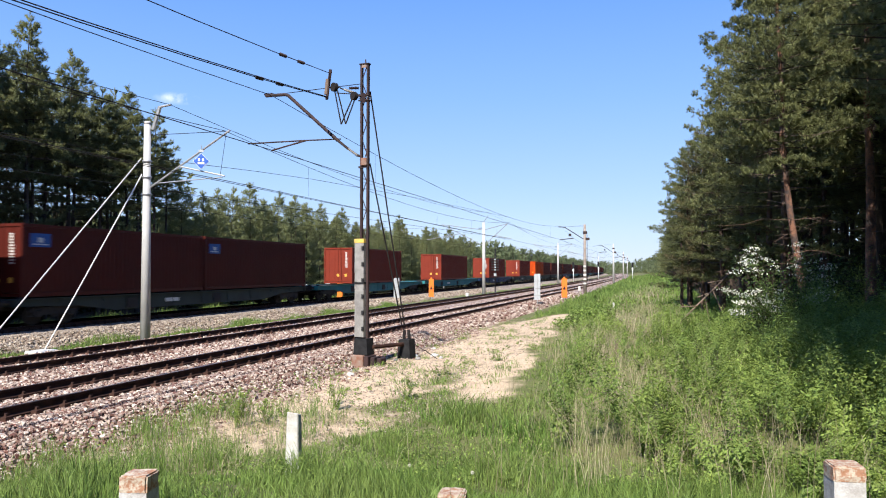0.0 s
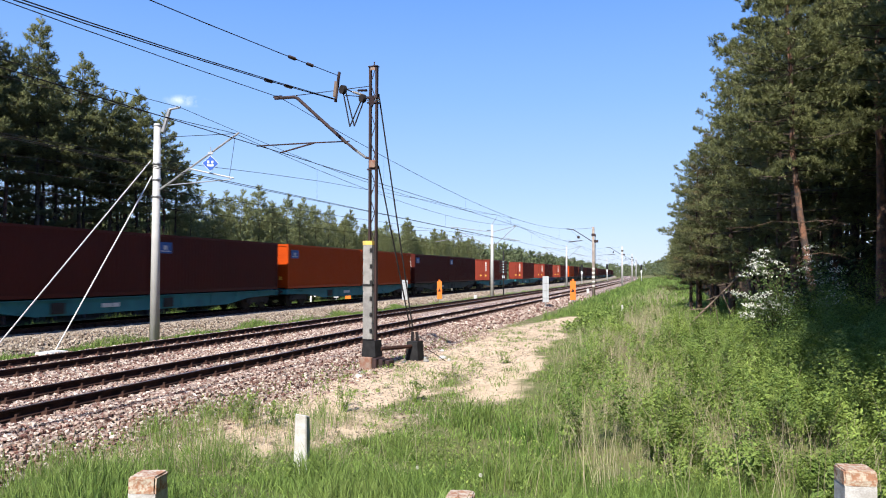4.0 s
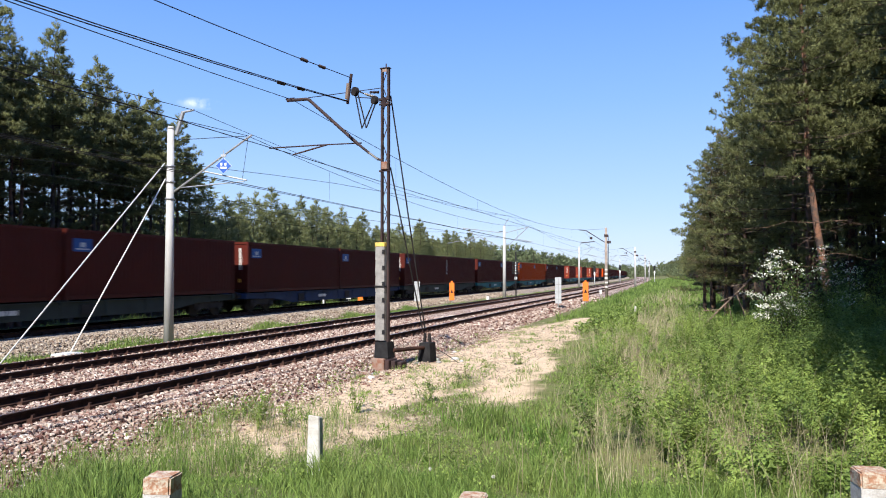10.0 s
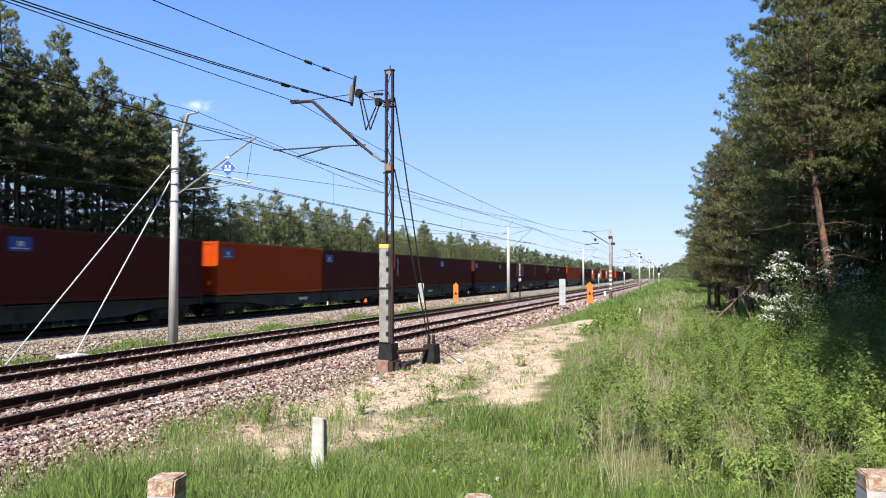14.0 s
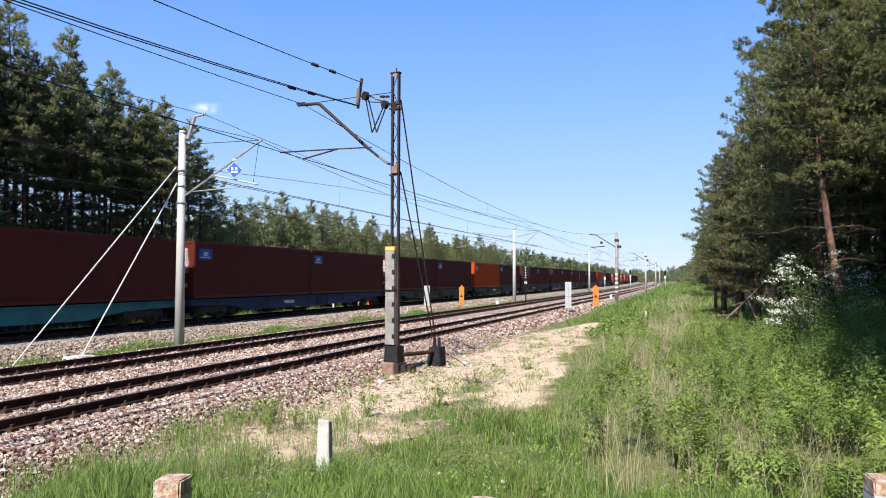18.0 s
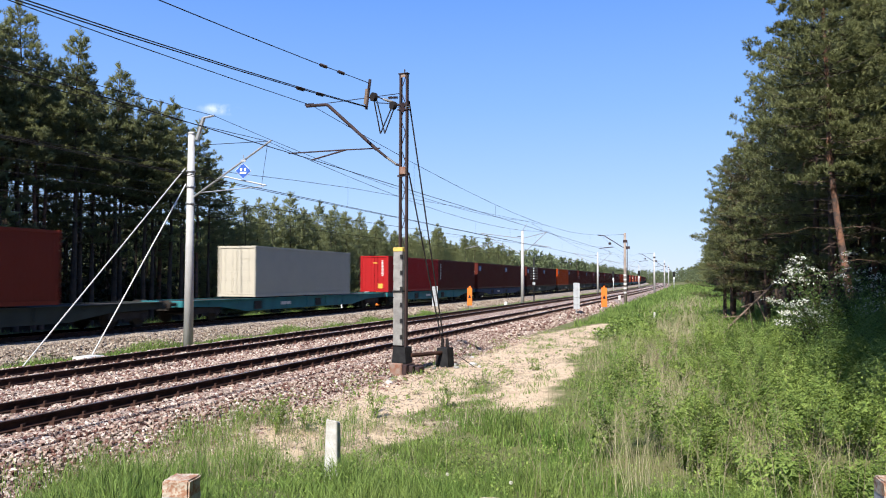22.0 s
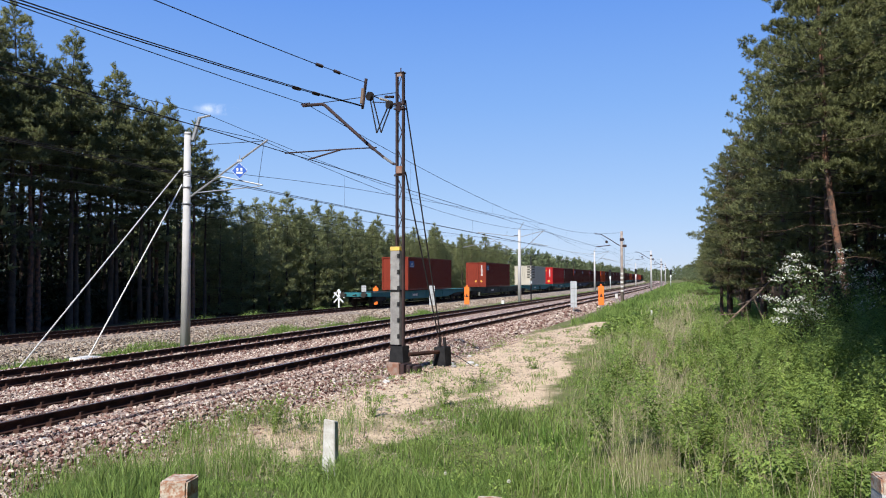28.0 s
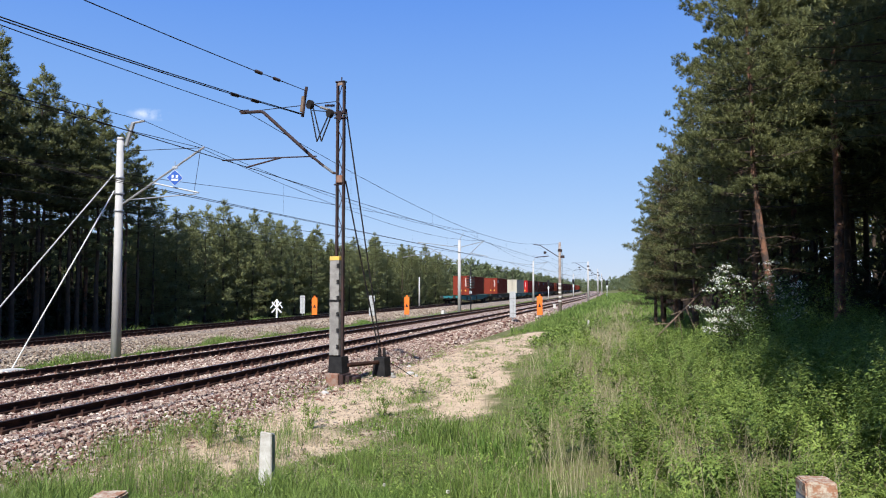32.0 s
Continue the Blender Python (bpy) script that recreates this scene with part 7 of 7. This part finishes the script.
for i, (x, y, r) in enumerate(((-7.35, 22.6, 0.13), (-7.1, 22.1, 0.09), (-6.9, 23.2, 0.11), (-7.6, 21.5, 0.08), (-6.55, 22.7, 0.07), (-7.9, 23.9, 0.1), (-7.45, 25.0, 0.08), (-8.0, 19.2, 0.07), (-7.7, 18.3, 0.09), (-6.2, 13.0, 0.06))):
    rock(x, y, r, 300 + i)


def seed_head(x, y, h, seed):
    """A dandelion gone to seed."""
    rng = random.Random(seed)
    t = thing("dandelion", pose(x, y, gz(x, y)), "dandelion with a round white seed head", "flower", "dandelions in the grass")
    part("stem", rods([((0, 0, -0.02), (rng.uniform(-0.03, 0.03), rng.uniform(-0.03, 0.03), h))], 0.004, 5), M_LEAF, t)
    bm = bmesh.new()
    top = Vector((0, 0, h))
    for i in range(70):
        z = 1 - 2 * (i + 0.5) / 70
        a = i * 2.399963
        d = Vector((math.cos(a) * math.sqrt(1 - z * z), math.sin(a) * math.sqrt(1 - z * z), z))
        rod(bm, top + d * 0.008, top + d * 0.021, 0.001, 0.0035, n=3)
    tagged(part("seed_ball", bm, M_BLOSSOM, t, "ball of white down"), kind="stuff")


for i, (x, y, h) in enumerate(((-2.8, 8.4, 0.24), (-1.98, 8.1, 0.23))):
    seed_head(x, y, h, 400 + i)


def motions():
    """The train rolls away along its track at about 45 km/h."""
    gain = ((0, 11.75), (1.2, 10.55), (3, 8.9), (5.5, 6.8), (7.2, 5.55), (9.3, 4.2), (11.5, 2.95), (13.8, 1.9), (17.6, 0.75), (19.4, 0.4), (22, 0.05), (25, 0), (30, 0.3), (32, 0.3))
    times = (0, 1.2, 3, 5.5, 7.2, 9.3, 11.5, 13.8, 17.6, 19.4, 22, 25, 28, 30, 32)
    for ob, u, z in MOVING:
        rows = []
        for t in times:
            y = u + 12.6 * (t - 25) + float(np.interp(t, [g[0] for g in gain], [g[1] for g in gain]))
            rows.append((t, pose(X_FAR + bend(y), y, z, 0, 0, turn(y))))
        walk(ob, rows)


motions()
